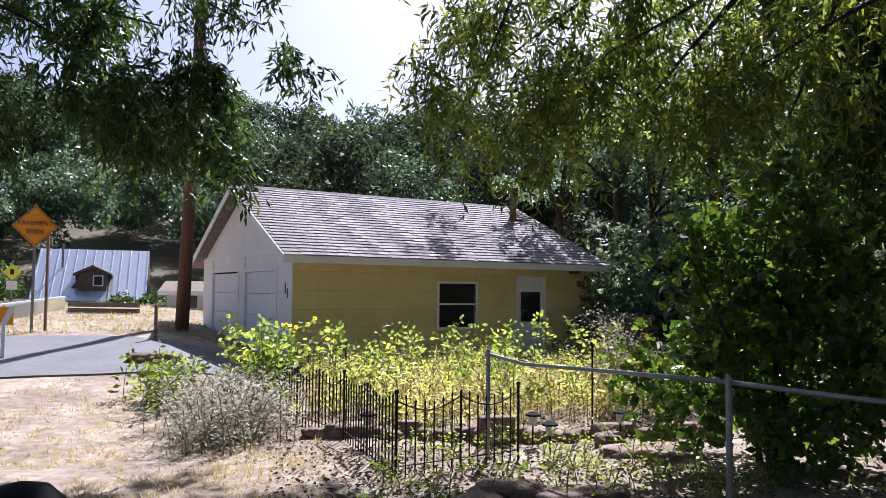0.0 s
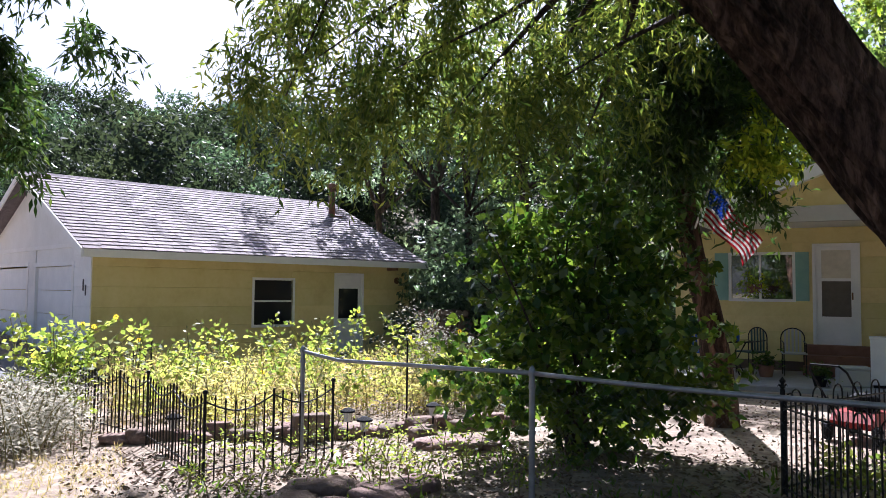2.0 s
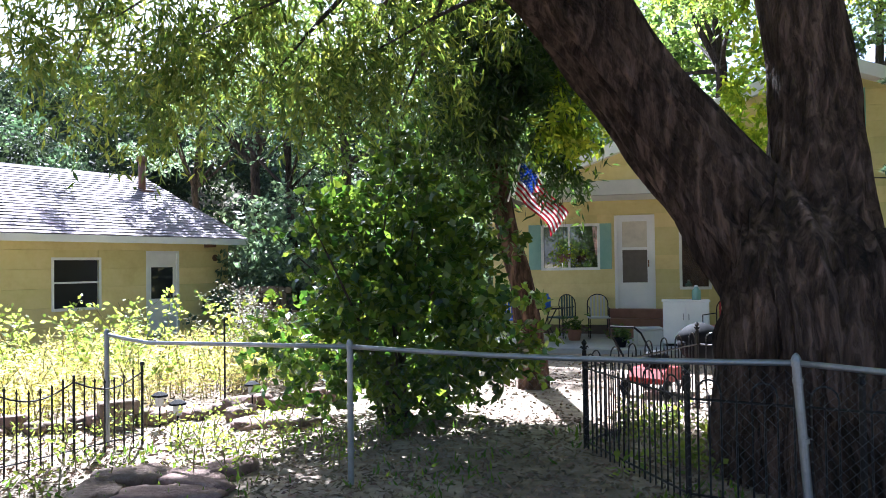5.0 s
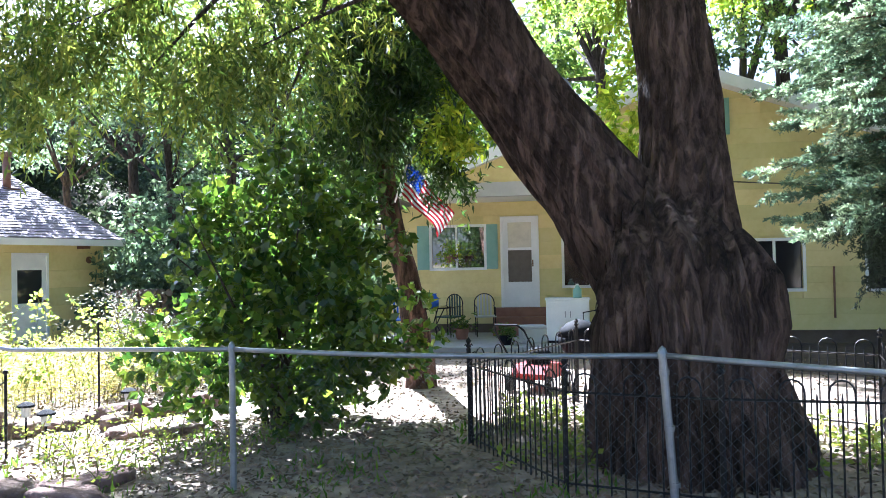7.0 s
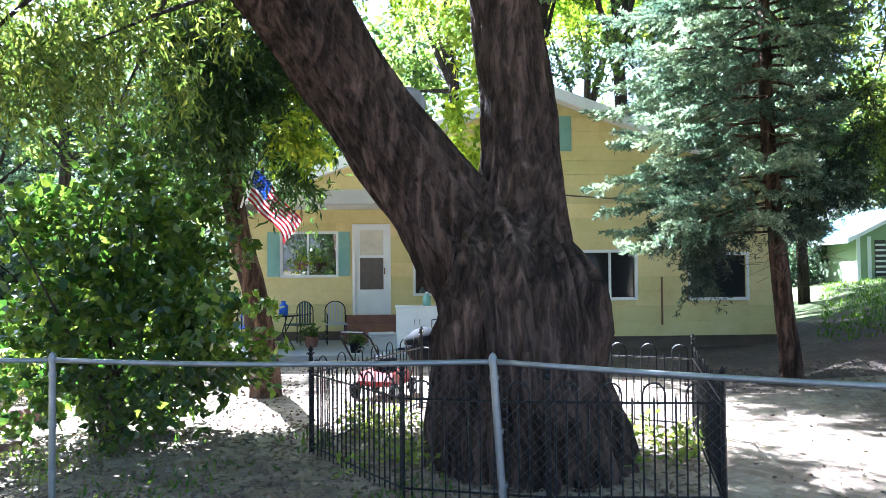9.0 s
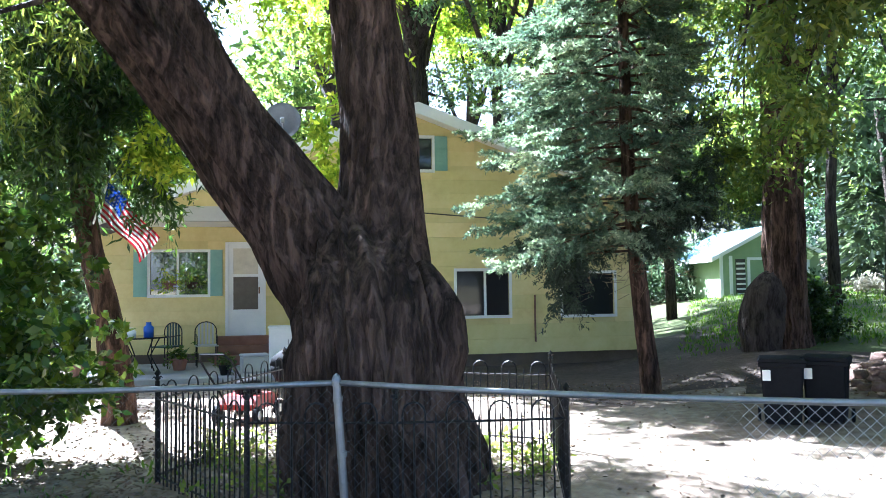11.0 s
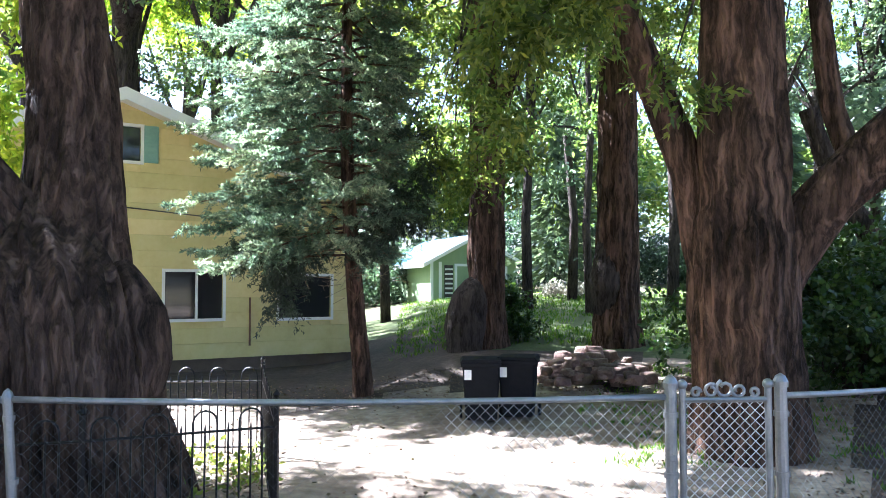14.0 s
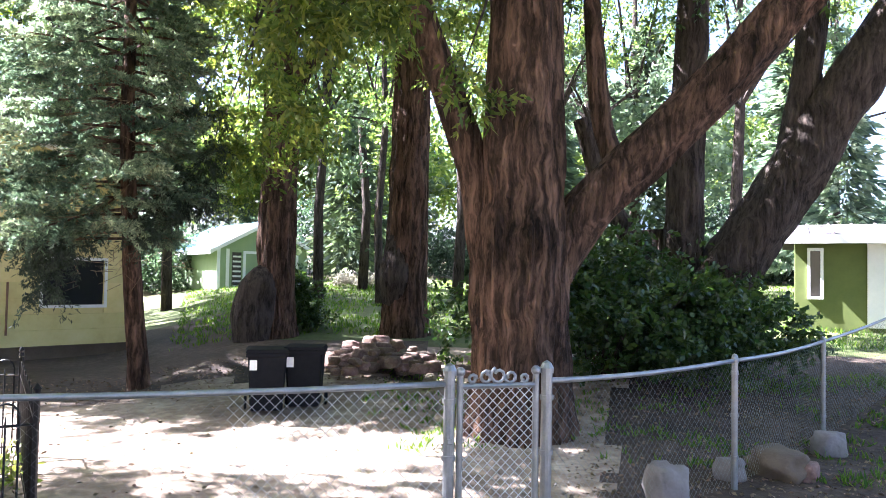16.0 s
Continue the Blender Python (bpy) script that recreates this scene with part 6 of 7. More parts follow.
def lantern(az, d):
    E = thing("path_lantern", Matrix.Translation(at(az, d)), "small solar path lantern on a black stake", "lantern", "path lanterns")
    part("stake", rod((0, 0, -0.05), (0, 0, 0.24), 0.009, 6), M_BLACK, E)
    part("lens", tube(bmesh.new(), [(0, 0, 0.23), (0, 0, 0.33)], [0.04, 0.055], 10), M_GREYBEAM, E)
    part("cap", tube(bmesh.new(), [(0, 0, 0.33), (0, 0, 0.35), (0, 0, 0.38)], [0.085, 0.085, 0.03], 12), M_BLACK, E)


for az, d in ((-5.0, 8.7), (7.0, 8.9), (8.2, 8.3), (13.2, 9.2)):
    lantern(az, d)
for i, (z, s) in enumerate(((0.0, 0.0), (0.15, 0.06))):
    b = boxes((-0.2, 0.2, -0.1, 0.1, 0, 0.15), bevel=0.012)
    ob = tagged(obj("concrete_block", b, M_ROCK), "weathered brownish block stacked by the fence", "block", "stacked blocks")
    ob.matrix_basis = Matrix.Translation(at(4.0, 9.0, z)) @ pose(s, 0, 0, 0, 0, 8 * i)
P = thing("steel_stake", Matrix.Translation(at(11.3, 10.2)), "thin dark steel fence stake standing in the weeds", "stake")
part("shaft", boxes((-0.012, 0.012, -0.004, 0.004, -0.1, 1.05), (-0.004, 0.004, 0.004, 0.02, -0.1, 1.05)), M_IRON, P)


# ---- yard and porch things ----
def trash_can(az, d, rot, label):
    C = thing("trash_can", Matrix.Translation(at(az, d)) @ pose(0, 0, 0, 0, 0, rot), label, "trash can", "trash cans")
    C.scale = (0.86, 0.86, 0.86)
    bm = boxes((-0.27, 0.27, -0.27, 0.27, 0.04, 0.86), bevel=0.03)
    for v in bm.verts:
        k = 0.82 + 0.18 * v.co.z / 0.86
        v.co.x *= k
        v.co.y *= k
    part("body", bm, M_BLACK, C)
    part("rim", boxes((-0.29, 0.29, -0.29, -0.26, 0.8, 0.86), (-0.29, 0.29, 0.26, 0.29, 0.8, 0.86), (-0.29, -0.26, -0.26, 0.26, 0.8, 0.86), (0.26, 0.29, -0.26, 0.26, 0.8, 0.86), bevel=0.006), M_BLACK, C)
    part("lid", prism([(-0.3, 0.865), (0.3, 0.865), (0.27, 0.91), (-0.27, 0.91)], -0.3, 0.3), M_BLACK, C)
    part("label", boxes((-0.24, -0.14, -0.276, -0.268, 0.62, 0.76)), M_WHITE, C, "white paper label")
    for s in (1, -1):
        part("wheel", tube(bmesh.new(), [(s * 0.27, 0.22, 0.1), (s * 0.31, 0.22, 0.1)], [0.1, 0.1], 14), M_BLACK, C)
    part("handle", rod((-0.2, 0.33, 0.84), (0.2, 0.33, 0.84), 0.016, 6), M_BLACK, C)


trash_can(79.4, 10.1, -76, "black wheeled trash can with a white label")
trash_can(82.0, 10.3, -86, "black wheeled trash can beside the stone heap")

H = bpy.data.objects["house"].matrix_basis


def on_porch(u, v, z):
    return H @ Vector((u, v, z))


SLAB = thing("porch_slab", H.copy(), "grey concrete porch slab before the house door", "slab", kind="structure")
part("slab", boxes((-8.3, -3.32, -1.2, 1.86, -0.1, 0.1), bevel=0.02), M_CONCRETE, SLAB)


def chair(u, v, rot, mat, label):
    C = thing("garden_chair", Matrix.Translation(on_porch(u, v, 0.1)) @ pose(0, 0, 0, 0, 0, -43 + rot), label, "chair", "porch chairs")
    part("seat", boxes((-0.23, 0.23, -0.22, 0.22, 0.42, 0.45), bevel=0.01), mat, C)
    pts = [(0.22 * math.cos(k * math.pi / 10), 0.22, 0.72 + 0.2 * math.sin(k * math.pi / 10)) for k in range(11)]
    part("backrest", tube(bmesh.new(), [(0.22, 0.22, 0.44)] + pts + [(-0.22, 0.22, 0.44)], [0.012] * 13, 6), M_IRON, C)
    for i in range(5):
        x = -0.14 + 0.07 * i
        part("slat", boxes((x - 0.02, x + 0.02, 0.215, 0.225, 0.45, 0.72 + 0.2 * math.sqrt(max(0, 1 - (x / 0.22) ** 2)))), mat, C)
    for sx in (-0.2, 0.2):
        for sy in (-0.2, 0.2):
            part("leg", rod((sx, sy, 0), (sx, sy, 0.43), 0.011, 6), M_IRON, C)
        part("armrest", tube(bmesh.new(), [(sx, -0.2, 0.43), (sx, -0.2, 0.64), (sx, 0.2, 0.66)], [0.011] * 3, 6), M_IRON, C)


chair(-7.6, 0.2, 20, M_BLUE, "blue and black metal garden chair on the porch")
chair(-6.7, 0.9, -30, M_DARKGREEN, "dark green and black metal garden chair on the porch")
chair(-5.9, 0.95, 10, M_GREYBEAM, "grey and black metal garden chair on the porch")
chair(-3.6, -1.3, -40, M_RED, "red and black metal garden chair on the porch")


def table():
    T = thing("patio_table", Matrix.Translation(on_porch(-7.0, -0.1, 0.1)), "round glass-topped patio table with dark legs", "table")
    part("tabletop", tube(bmesh.new(), [(0, 0, 0.68), (0, 0, 0.71)], [0.5, 0.5], 28), M_DARKGLASS, T)
    part("rim", tube(bmesh.new(), [(0.5 * math.cos(k * math.pi / 12), 0.5 * math.sin(k * math.pi / 12), 0.695) for k in range(25)], [0.015] * 25, 6), M_IRON, T)
    for k in range(4):
        a = k * math.pi / 2 + 0.4
        part("leg", tube(bmesh.new(), [(0.42 * math.cos(a), 0.42 * math.sin(a), 0), (0.2 * math.cos(a), 0.2 * math.sin(a), 0.35), (0.4 * math.cos(a), 0.4 * math.sin(a), 0.69)], [0.014] * 3, 6), M_IRON, T)
    for name, m, du, r, h, label in (("jug", M_BLUE, 0.15, 0.09, 0.26, "blue plastic jug on the patio table"), ("pot", M_WHITE, -0.16, 0.08, 0.16, "white flower pot on the patio table")):
        J = thing(name, Matrix.Translation(on_porch(-7.0 + du, -0.2, 0.81)), label, name)
        part("body", tube(bmesh.new(), [(0, 0, 0), (0, 0, h * 0.7), (0, 0, h * 0.85), (0, 0, h)], [r, r * 1.05, r * 0.6, r * 0.5], 14), m, J, smooth=True)
        part("rim", tube(bmesh.new(), [(0, 0, h), (0, 0, h + 0.02)], [r * 0.55, r * 0.55], 12), m, J)


table()


def cabinet():
    C = thing("cabinet", Matrix.Translation(on_porch(-4.15, -0.35, 0.1)) @ pose(0, 0, 0, 0, 0, -43), "white metal cabinet standing on the porch", "cabinet")
    part("body", boxes((-0.42, 0.42, -0.27, 0.27, 0.05, 0.84), bevel=0.01), M_WHITE, C)
    part("top", boxes((-0.44, 0.44, -0.29, 0.29, 0.84, 0.87), bevel=0.006), M_WHITE, C)
    for s in (-1, 1):
        d = part("door", boxes((0.005 if s > 0 else -0.40, 0.40 if s > 0 else -0.005, -0.285, -0.27, 0.1, 0.8), bevel=0.004), M_WHITE, C)
        part("handle", boxes((s * 0.05 - 0.008, s * 0.05 + 0.008, -0.305, -0.285, 0.5, 0.62)), M_GALV, d)
    part("plinth", boxes((-0.38, 0.38, -0.22, 0.22, 0, 0.05)), M_BLACK, C)
    B = thing("water_bottle", Matrix.Translation(on_porch(-3.95, -0.4, 0.97)), "clear blue water bottle on the white cabinet", "bottle")
    part("body", tube(bmesh.new(), [(0, 0, 0), (0, 0, 0.17), (0, 0, 0.22), (0, 0, 0.25)], [0.085, 0.085, 0.04, 0.03], 14), M_TEAL, B, smooth=True)
    part("cap", tube(bmesh.new(), [(0, 0, 0.25), (0, 0, 0.28)], [0.034, 0.034], 10), M_WHITE, B)
    K = thing("cooler", Matrix.Translation(on_porch(-4.85, -0.5, 0.1)) @ pose(0, 0, 0, 0, 0, -30), "grey plastic storage box on the porch floor", "box")
    part("body", boxes((-0.25, 0.25, -0.17, 0.17, 0, 0.3), bevel=0.02), M_GREYBEAM, K)
    part("lid", boxes((-0.26, 0.26, -0.18, 0.18, 0.3, 0.35), bevel=0.015), M_GREYBEAM, K)


cabinet()


def planter(u, v, z, r, label, mat):
    P = thing("planter", Matrix.Translation(on_porch(u, v, z)), label, "planter", "porch planters")
    part("pot", tube(bmesh.new(), [(0, 0, 0), (0, 0, r * 1.3), (0, 0, r * 1.4)], [r * 0.7, r, r * 1.05], 14), mat, P)
    rng = np.random.default_rng(int(abs(u) * 100))
    c = rng.normal(size=(60, 3)) * (r * 0.7, r * 0.7, r * 0.5) + (0, 0, r * 2.0)
    p, d = twig_points(c, 6, 0.15, 0.1, rng)
    quads("foliage", leaf_arrays(p, d, 0.07, 0.035, rng), M_LEAF_SHRUB, P)


def hanging_basket(u, v, z):
    B = thing("hanging_basket", Matrix.Translation(on_porch(u, v, z)), "hanging reddish flower basket with white blooms before the porch window", "planter")
    part("pot", tube(bmesh.new(), [(0, 0, 0), (0, 0, 0.12), (0, 0, 0.17)], [0.09, 0.15, 0.155], 14), M_BRICKSTEP, B)
    for k in range(3):
        part("wire", rod((0.15 * math.cos(k * 2.1), 0.15 * math.sin(k * 2.1), 0.17), (0, 0, 3.06 - z), 0.003, 4), M_IRON, B)
    rng = np.random.default_rng(77)
    c = rng.normal(size=(50, 3)) * (0.12, 0.12, 0.08) + (0, 0, 0.22)
    p, d = twig_points(c, 6, 0.16, 0.8, rng)
    quads("foliage", leaf_arrays(p, d, 0.07, 0.04, rng), M_LEAF_YELLOW, B)
    c = rng.normal(size=(60, 3)) * (0.14, 0.14, 0.06) + (0, 0, 0.04)
    quads("blossom", leaf_arrays(c, rng.normal(size=c.shape), 0.05, 0.045, rng), M_FLAGWHITE, B)


hanging_basket(-6.55, 0.3, 1.72)
planter(-6.35, 0.3, 0.1, 0.16, "brick-red pot with a leafy green plant", M_BRICKSTEP)
planter(-8.0, -0.6, 0.1, 0.18, "brick-red pot with a leafy green plant", M_BRICKSTEP)
planter(-5.35, -0.9, 0.1, 0.13, "dark pot with a leafy green plant", M_BLACK)


def mower():
    W = thing("lawn_mower", Matrix.Translation(at(42.2, 10.4)) @ pose(0, 0, 0, 0, 0, 25), "red push lawn mower with black engine and white hubs", "lawn mower")
    part("deck", prism([(-0.3, 0.16), (0.3, 0.16), (0.34, 0.26), (0.2, 0.34), (-0.26, 0.34), (-0.36, 0.24)], -0.24, 0.24), M_RED, W)
    part("engine", tube(bmesh.new(), [(0, 0, 0.33), (0, 0, 0.48), (0, 0, 0.54)], [0.16, 0.17, 0.1], 16), M_BLACK, W, smooth=True)
    for x in (-0.32, 0.32):
        for s in (-1, 1):
            w = part("wheel", tube(bmesh.new(), [(x, s * 0.25, 0.11), (x, s * 0.3, 0.11)], [0.11, 0.11], 16), M_BLACK, W)
            part("hub", tube(bmesh.new(), [(x, s * 0.3, 0.11), (x, s * 0.31, 0.11)], [0.055, 0.05], 12), M_WHITE, w)
    part("handle", tube(bmesh.new(), [(-0.3, -0.2, 0.3), (-0.9, -0.2, 0.85), (-0.98, -0.15, 0.92), (-0.98, 0.15, 0.92), (-0.9, 0.2, 0.85), (-0.3, 0.2, 0.3)], [0.013] * 6, 6), M_BLACK, W)


mower()


def grill():
    W = thing("kettle_grill", Matrix.Translation(at(45.2, 10.6)), "black kettle grill on three legs", "grill")
    part("bowl", tube(bmesh.new(), [(0, 0, 0.4), (0, 0, 0.48), (0, 0, 0.6), (0, 0, 0.68)], [0.1, 0.22, 0.28, 0.29], 20), M_BLACK, W, smooth=True)
    part("lid", tube(bmesh.new(), [(0, 0, 0.685), (0, 0, 0.78), (0, 0, 0.86), (0, 0, 0.9)], [0.295, 0.26, 0.16, 0.05], 20), M_BLACK, W, smooth=True)
    for k in range(3):
        a = k * 2.094
        part("leg", rod((0.15 * math.cos(a), 0.15 * math.sin(a), 0.45), (0.28 * math.cos(a), 0.28 * math.sin(a), 0), 0.012, 6), M_IRON, W)


grill()


def dish():
    D = thing("satellite_dish", Matrix.Translation(H @ Vector((-4.3, -0.2, 4.45))) @ pose(0, 0, 0, 0, 0, -43), "grey satellite dish on the house roof", "satellite dish")
    part("mast", rod((0, 0, 0), (0, 0, 0.5), 0.025, 8), M_GALV, D)
    bm = bmesh.new()
    tube(bm, [(0, -0.02 - 0.12 * (r / 0.36) ** 2, 0.62) for r in (0.03, 0.15, 0.26, 0.36)], [0.03, 0.15, 0.26, 0.36], 24, closed=False)
    bmesh.ops.solidify(bm, geom=bm.faces[:], thickness=0.012)
    part("reflector", bm, M_DISH, D, smooth=True)
    part("arm", rod((0, -0.02, 0.45), (0, -0.42, 0.52), 0.014, 6), M_GALV, D)
    part("receiver", boxes((-0.04, 0.04, -0.48, -0.4, 0.5, 0.6), bevel=0.01), M_GALV, D)


dish()


def flag():
    F = thing("flag", pose(0, 0, 0), "striped red and white flag with starred blue canton", "flag")
    A, B, C, D = pt(32.9, 10.0, 3.0), pt(32.35, 10.0, 2.6), pt(36.0, 9.95, 2.34), pt(35.1, 9.95, 2.03)

    def cloth(u, v):
        p = A.lerp(C, u).lerp(B.lerp(D, u), v)
        return p + Vector((0.5, -0.6, 0)) * 0.05 * math.sin(u * 8 + v * 2.0) * (0.3 + u) + Vector((0, 0, 0.05 * math.sin(math.pi * u)))

    def patch(name, u0, u1, v0, v1, mat, n, lift=0.0):
        bm = bmesh.new()
        off = Vector((-0.55, -0.83, 0)) * lift
        a = [bm.verts.new(cloth(u0 + (u1 - u0) * i / n, v0) + off) for i in range(n + 1)]
        b = [bm.verts.new(cloth(u0 + (u1 - u0) * i / n, v1) + off) for i in range(n + 1)]
        for i in range(n):
            bm.faces.new((a[i], a[i + 1], b[i + 1], b[i]))
        bmesh.ops.solidify(bm, geom=bm.faces[:], thickness=0.002)
        return part(name, bm, mat, F)

    for i in range(13):
        patch("stripe", 0.0 if i > 6 else 0.4, 1.0, i / 13, (i + 1) / 13, M_FLAGWHITE if i % 2 else M_FLAGRED, 22)
    c = patch("canton", 0.0, 0.4, 0.0, 7 / 13, M_FLAGBLUE, 10)
    for i in range(6):
        for j in range(5):
            bm = bmesh.new()
            p = cloth(0.035 + 0.066 * i, 0.05 + 0.108 * j) + Vector((-0.55, -0.83, 0)) * 0.006
            u, w = Vector((0.83, -0.55, 0)), Vector((0, 0, 1))
            vs = [bm.verts.new(p + (u * math.sin(k * math.pi / 5) + w * math.cos(k * math.pi / 5)) * (0.017 if k % 2 == 0 else 0.007)) for k in range(10)]
            bm.faces.new(vs)
            part("star", bm, M_FLAGWHITE, c)
    part("staff", rod(pt(31.7, 10.42, 2.45), A + (A - B) * 0.25, 0.013, 8), M_WHITE, F)


flag()


# ---- road side ----
def road():
    rows = []
    for i in range(31):
        az = -75 + 62.5 * i / 30
        k = smoothstep(-24, -11.5, az)
        rows.append((pt(az, 13.9 + 0.6 * k, 0), pt(az, 18.4 - 1.6 * k, 0)))
    bm = bmesh.new()
    n = 6
    grid = [[bm.verts.new((lambda q: (q.x, q.y, land(q.x, q.y) + 0.03))(a.lerp(b, j / n))) for j in range(n + 1)] for a, b in rows]
    for g, h in zip(grid, grid[1:]):
        for j in range(n):
            bm.faces.new((g[j], g[j + 1], h[j + 1], h[j]))
    r = bmesh.ops.extrude_face_region(bm, geom=bm.faces[:])
    for v in r["geom"]:
        if isinstance(v, bmesh.types.BMVert):
            v.co.z -= 0.15
    bmesh.ops.recalc_face_normals(bm, faces=bm.faces)
    tagged(obj("road", bm, M_ASPHALT), "worn grey asphalt road at the end of the paving", "road", kind="structure")


road()


def utility_pole():
    b = at(-17.6, 20.5)
    P = thing("utility_pole", Matrix.Translation(b), "tall brown wooden utility pole beside the road", "pole")
    part("pole", tube(bmesh.new(), [(-0.12, 0, -0.3), (0.05, 0, 5), (0.28, 0, 11.5)], [0.17, 0.15, 0.12], 14, wob=0.04), M_POLE, P, smooth=True)
    part("crossarm", boxes((-1.0, 1.4, -0.18, -0.1, 10.6, 10.72), bevel=0.01), M_POLE, P)
    for x in (-0.8, 0.6, 1.2):
        part("insulator", tube(bmesh.new(), [(x, -0.14, 10.72), (x, -0.14, 10.86)], [0.04, 0.03], 8), M_WHITE, P)


utility_pole()


def letters(text, size, parent, m, mat):
    cu = bpy.data.curves.new("lettering", "FONT")
    cu.body, cu.size, cu.align_x, cu.align_y, cu.extrude = text, size, "CENTER", "CENTER", 0.004
    cu.materials.append(mat)
    ob = new("lettering", cu)
    ob.parent, ob.matrix_basis = parent, m
    return ob


def diamond(bm, c, r, y0, y1):
    vs = [[bm.verts.new((c[0] + r * dx, y, c[1] + r * dz)) for dx, dz in ((0, 1), (1, 0), (0, -1), (-1, 0))] for y in (y0, y1)]
    bm.faces.new(vs[0]), bm.faces.new(vs[1][::-1])
    for k in range(4):
        bm.faces.new((vs[0][k], vs[1][k], vs[1][(k + 1) % 4], vs[0][(k + 1) % 4]))
    bmesh.ops.recalc_face_normals(bm, faces=bm.faces)
    return bm


def road_signs():
    b = at(-27.2, 19.4)
    S = thing("road_sign", Matrix.Translation(b) @ pose(0, 0, 0, 0, 0, 27), "orange diamond road sign reading pavement ends", "road sign")
    zc = 3.08 - b.z
    part("post", boxes((-0.03, 0.03, 0.0, 0.04, -0.3, zc + 0.5)), M_GALV, S)
    f = part("face", diamond(bmesh.new(), (0, zc), 0.46, -0.02, -0.008), M_ORANGE, S, "orange diamond face")
    e = part("border", diamond(bmesh.new(), (0, zc), 0.43, -0.024, -0.021), M_TEXT, f)
    part("inner_face", diamond(bmesh.new(), (0, zc), 0.415, -0.028, -0.025), M_ORANGE, f)
    letters("PAVEMENT", 0.14, f, Matrix.Translation((0, -0.033, zc + 0.06)) @ pose(0, 0, 0, 90), M_TEXT)
    letters("ENDS", 0.14, f, Matrix.Translation((0, -0.033, zc - 0.13)) @ pose(0, 0, 0, 90), M_TEXT)
    b = at(-28.4, 26)
    S = thing("road_sign", Matrix.Translation(b) @ pose(0, 0, 0, 0, 0, 27), "small yellow-green diamond warning sign above a white plate", "road sign")
    zc = 1.7 + (517 - 492) / 1365 * 26 - b.z
    part("post", boxes((-0.025, 0.025, 0.0, 0.03, -0.3, zc + 0.2)), M_GALV, S)
    part("face", diamond(bmesh.new(), (0, zc), 0.24, -0.02, -0.008), M_LIME, S)
    part("symbol", boxes((-0.05, 0.05, -0.024, -0.021, zc - 0.08, zc + 0.08)), M_TEXT, S)
    part("plate", boxes((-0.14, 0.14, -0.02, -0.008, zc - 0.52, zc - 0.26)), M_WHITE, S)
    b = at(-26.4, 20.2)
    S = thing("steel_post", Matrix.Translation(b), "thin rusty steel post behind the sign", "post")
    part("shaft", boxes((-0.025, 0.025, -0.025, 0.025, -0.2, 2.3)), M_RUST, S)
    b = at(-30.6, 15.8)
    S = thing("barricade", Matrix.Translation(b) @ pose(0, 0, 0, 0, 0, 27), "orange and white striped road barricade", "barricade")
    for x in (-0.5, 0.5):
        part("leg", boxes((x - 0.03, x + 0.03, -0.03, 0.03, 0, 0.95)), M_WHITE, S)
    board = part("board", boxes((-0.65, 0.65, -0.05, -0.03, 0.6, 0.92)), M_ORANGE, S)
    for i in range(5):
        part("stripe", prism([(-0.6 + i * 0.26, 0.6), (-0.5 + i * 0.26, 0.6), (-0.36 + i * 0.26, 0.92), (-0.46 + i * 0.26, 0.92)], -0.054, -0.051), M_WHITE, board)


road_signs()


def roadside_wall():
    W = thing("bridge_railing", pose(0, 0, 0), "pale slatted bridge railing beside the road", "railing")
    a, b = at(-29.8, 22.5), at(-25.3, 33)
    z0 = max(a.z, b.z)
    for i in range(34):
        p = a.lerp(b, i / 33)
        part("slat", boxes((-0.035, 0.035, -0.02, 0.02, -0.5, 0.45)), M_TIN, W).matrix_basis = Matrix.Translation(p) @ pose(0, 0, 0, 0, 0, 50)
    for z in (-0.1, 0.45):
        part("rail", tube(bmesh.new(), [a + Vector((0, 0, z)), b + Vector((0, 0, z))], [0.05, 0.05], 6), M_TIN, W)
    L = thing("retaining_wall", pose(0, 0, 0), "low brown timber retaining wall in dry grass", "wall")
    a, b = at(-25.0, 29), at(-20.7, 27.5)
    for i in range(2):
        part("timber", tube(bmesh.new(), [a + Vector((0, 0, 0.1 + 0.2 * i)), b + Vector((0, 0, 0.1 + 0.2 * i))], [0.11, 0.11], 4), M_WOOD, L)


roadside_wall()


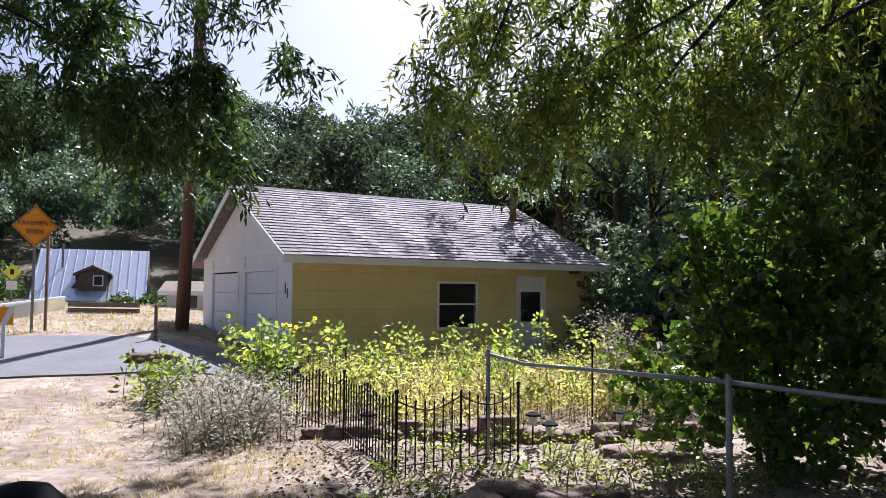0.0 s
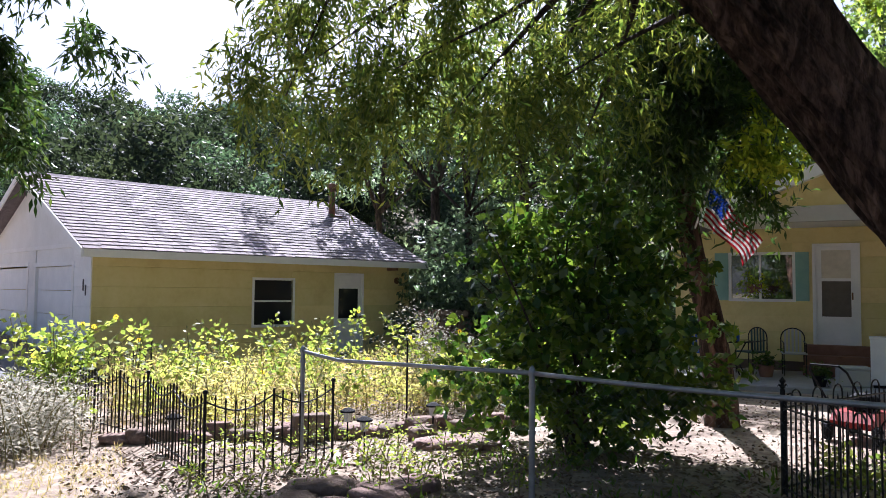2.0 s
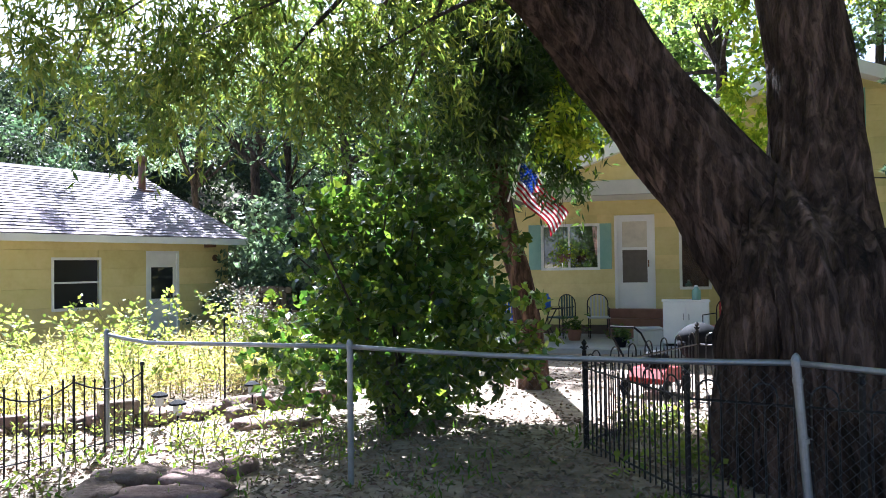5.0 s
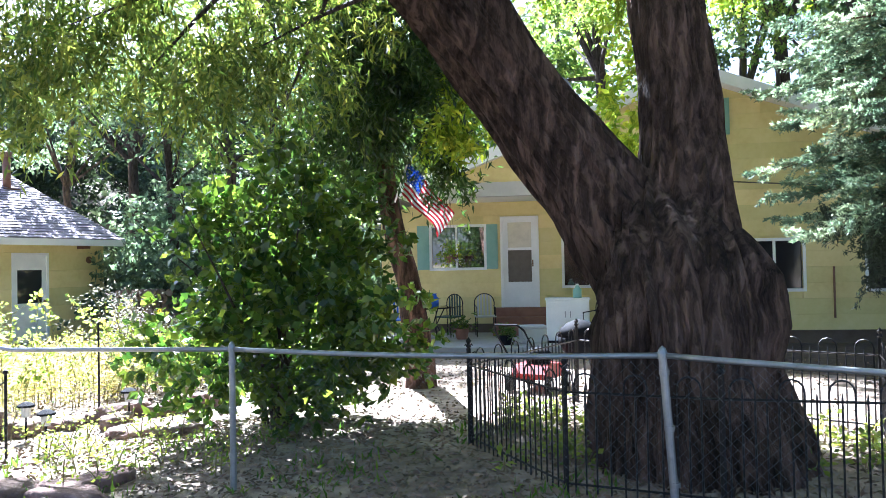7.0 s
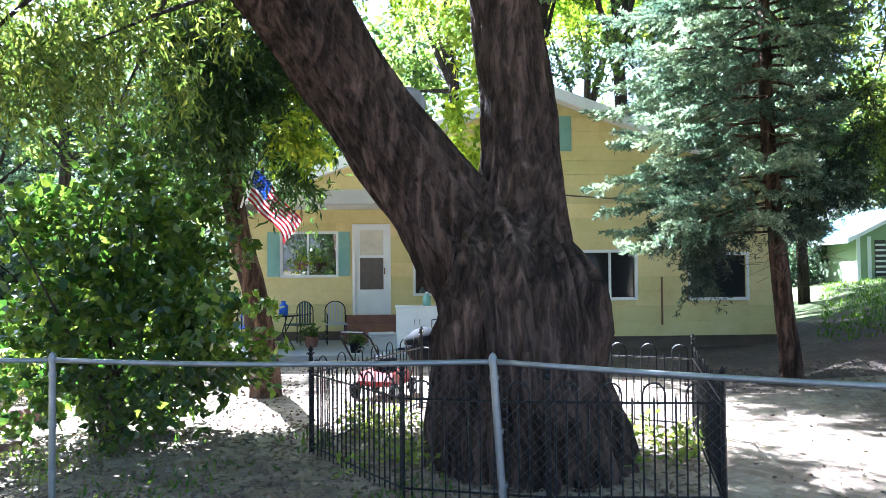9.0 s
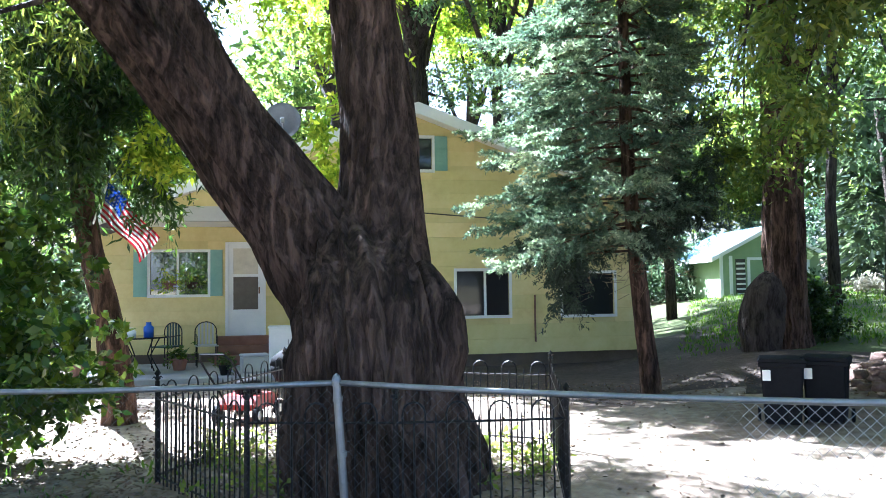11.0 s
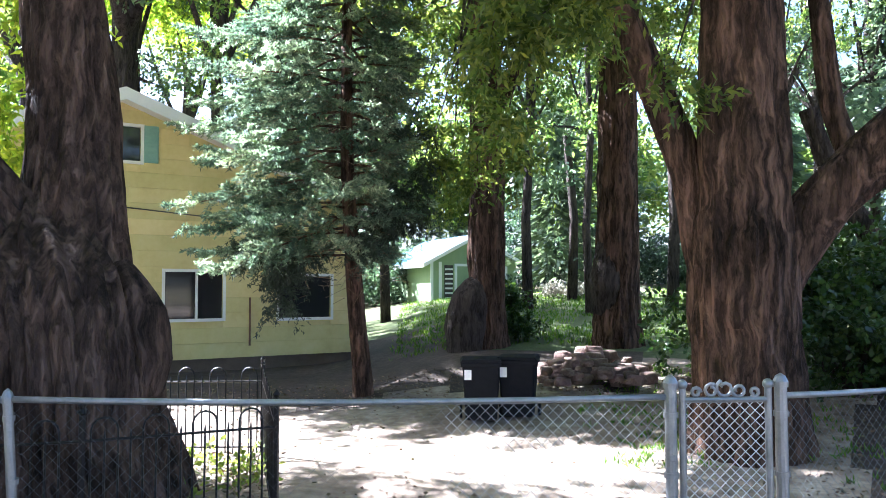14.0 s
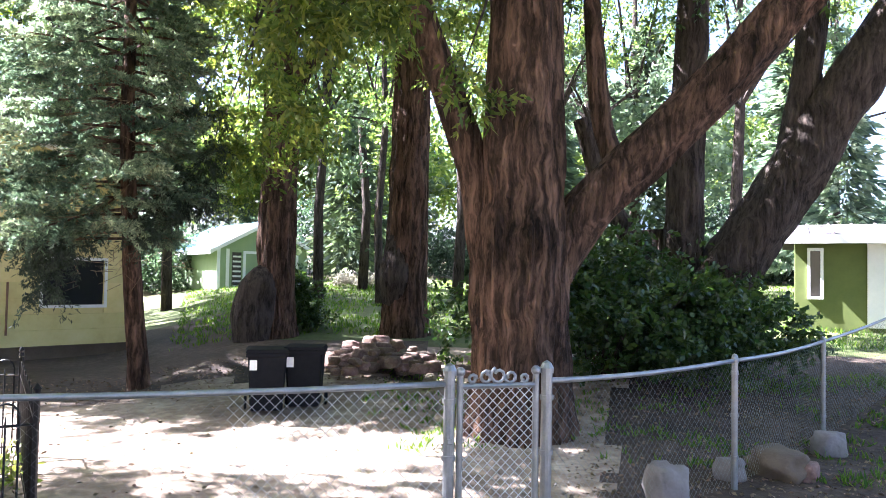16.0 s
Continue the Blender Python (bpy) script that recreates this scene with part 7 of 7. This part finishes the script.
def simple_house(name, az, d, rot, w, dep, eave, ridge, wall, roof, label, windows=(), doors=(), ribs=0.0, base=None):
    b = at(az, d)
    if base is not None:
        b.z = base
    S = thing(name, Matrix.Translation(b) @ pose(0, 0, 0, 0, 0, rot), label, "house" if name == "house" else name)
    part("wall", boxes((-w / 2, w / 2, 0, dep, -0.6, eave)), wall, S)
    for x0, x1 in ((-w / 2, -w / 2 + 0.1), (w / 2 - 0.1, w / 2)):
        bm = bmesh.new()
        A = [bm.verts.new((x, y, z)) for x in (x0, x1) for y, z in ((0, eave), (dep, eave), (dep / 2, ridge - 0.05))]
        for f in ((0, 1, 2), (5, 4, 3), (0, 3, 4, 1), (1, 4, 5, 2), (2, 5, 3, 0)):
            bm.faces.new([A[i] for i in f])
        part("gable", bm, wall, S)
    s = (ridge - eave) / (dep / 2)
    for sg in (0, 1):
        y0 = -0.4 if sg == 0 else dep + 0.4
        z0 = eave - 0.4 * s
        bm = bmesh.new()
        A = [bm.verts.new((x, y, z)) for x in (-w / 2 - 0.3, w / 2 + 0.3) for y, z in ((y0, z0), (dep / 2, ridge), (dep / 2, ridge + 0.1), (y0, z0 + 0.1))]
        for f in ((0, 1, 2, 3), (7, 6, 5, 4), (0, 4, 5, 1), (1, 5, 6, 2), (2, 6, 7, 3), (3, 7, 4, 0)):
            bm.faces.new([A[i] for i in f])
        bmesh.ops.recalc_face_normals(bm, faces=bm.faces)
        r = part("roof", bm, roof, S)
        if ribs and sg == 0:
            x = -w / 2 - 0.25
            while x < w / 2 + 0.3:
                part("rib", tube(bmesh.new(), [(x, y0, z0 + 0.11), (x, dep / 2, ridge + 0.11)], [0.03, 0.03], 4), roof, r)
                x += ribs
    part("fascia", boxes((-w / 2 - 0.3, w / 2 + 0.3, -0.44, -0.4, eave - 0.4 * s - 0.1, eave - 0.4 * s + 0.1)), M_WHITE, S)
    for q in windows:
        window("window", S, *q, -0.03)
    for q in doors:
        part("door", boxes((q[0], q[1], -0.05, 0, q[2], q[3]), bevel=0.01), M_WHITE, S)
    return S, s


far, s = simple_house("house", -23.8, 44, 18, 4.9, 5.5, 1.2, 3.6, M_WOOD, M_TIN, "far brown house with a pale metal roof and dormer", ribs=0.45, base=0.15)
dm = part("dormer", prism([(-0.55, 1.35), (0.8, 1.35), (0.8, 2.3), (0.12, 2.6), (-0.55, 2.3)], 0.15, 1.9), M_BROWNWALL, far, "dark wooden dormer")
part("dormer_roof", prism([(-0.8, 2.22), (0.12, 2.62), (1.05, 2.22), (1.05, 2.34), (0.12, 2.78), (-0.8, 2.34)], -0.05, 2.1), M_BROWNWALL, dm)
part("dormer_wall", prism([(-1.15, 1.3), (-0.56, 1.3), (-0.56, 2.05)], 0.3, 1.6), M_BROWNWALL, dm)
part("chimney_pipe", rod((-1.5, 1.6, 2.2), (-1.5, 1.6, 3.9), 0.06, 8), M_GALV, far)
window("window", dm, 0.2, 0.58, 1.75, 2.2, 0.12)
simple_house("shed", -17.0, 36, 10, 2.4, 3.0, 1.35, 1.7, M_CREAM, M_WOOD, "small pale shed behind the utility pole", [(-0.3, 0.1, 0.6, 1.3), (0.7, 1.1, 0.6, 1.3)], base=0.3)
shed, s = simple_house("shed", 72.4, 38.4, -142, 6.0, 4.4, 1.95, 3.1, M_MINT, M_TINBLUE, "pale green shed with a blue metal roof", ribs=0.5)
part("corner_post", boxes((3.0, 3.04, 0.0, 0.14, 0, 1.9), (3.0, 3.04, 0.42, 0.56, 0, 1.9)), M_WHITE, shed)
louver = part("louver", boxes((3.0, 3.03, 0.7, 1.12, 0.1, 1.75)), M_INSIDE, shed, "dark louvred panel")
for i in range(7):
    part("slat", boxes((3.03, 3.06, 0.72, 1.1, 0.2 + i * 0.22, 0.28 + i * 0.22)), M_CREAM, louver)
wide = part("wide_door", boxes((3.0, 3.03, 1.32, 3.8, 0.05, 1.7)), M_MINT, shed, "pale green wide door")
part("frame", boxes((3.0, 3.06, 1.2, 1.32, 0, 1.82), (3.0, 3.06, 3.8, 3.92, 0, 1.82), (3.0, 3.06, 1.32, 3.8, 1.7, 1.82)), M_WHITE, wide)
for sg in (1, -1):
    yb = -0.4 if sg > 0 else 4.8
    bm = bmesh.new()
    A = [bm.verts.new((x, y, z)) for x in (3.3, 3.34) for y, z in ((yb, 1.95 - 0.4 * s - 0.08), (2.2, 3.02), (2.2, 3.2), (yb, 1.95 - 0.4 * s + 0.1))]
    for f in ((0, 1, 2, 3), (7, 6, 5, 4), (0, 4, 5, 1), (1, 5, 6, 2), (2, 6, 7, 3), (3, 7, 4, 0)):
        bm.faces.new([A[q] for q in f])
    bmesh.ops.recalc_face_normals(bm, faces=bm.faces)
    part("rake_board", bm, M_WHITE, shed)
simple_house("house", 122.6, 19.5, -114, 5.4, 5.0, 2.05, 2.4, M_GREENWALL, M_SHINGLE, "low green house with a pale roof beyond the fence", [(-2.4, -2.2, 0.75, 1.75)], [(-1.3, -0.55, 0.1, 2.0)], 0.5)
simple_house("house", 102.6, 40, -100, 6.0, 5.0, 2.5, 4.2, M_CREAM, M_TIN, "distant pale house half hidden by trees", [(-1.8, -0.9, 0.8, 1.9)], [(0.6, 1.6, 0.1, 2.1)], 0.5)
simple_house("house", 109.2, 60, -108, 5.0, 5.0, 3.6, 6.0, M_CREAM, M_TIN, "distant house with a bright metal roof", [(-1.8, -0.9, 0.8, 1.9)], (), 0.5)

rock("dark_rock", -19.6, 15.0, 0.42, 0.25, 0.12, 300.0, M_ROCK, "dark flat rock at the edge of the road")
P = thing("wooden_stake", Matrix.Translation(at(-19.6, 17.9)), "thin weathered wooden stake by the road", "stake")
part("shaft", boxes((-0.03, 0.03, -0.03, 0.03, -0.1, 0.75)), M_WOOD, P)
T = thing("storage_tub", Matrix.Translation(at(-27.6, 4.75)), "black plastic tub with a rounded lid", "tub")
part("body", tube(bmesh.new(), [(0, 0, 0), (0, 0, 0.54)], [0.18, 0.21], 24), M_BLACK, T)
part("lid", tube(bmesh.new(), [(0, 0, 0.54), (0, 0, 0.58), (0, 0, 0.66), (0, 0, 0.69)], [0.225, 0.22, 0.14, 0.03], 24), M_BLACK, T, smooth=True)
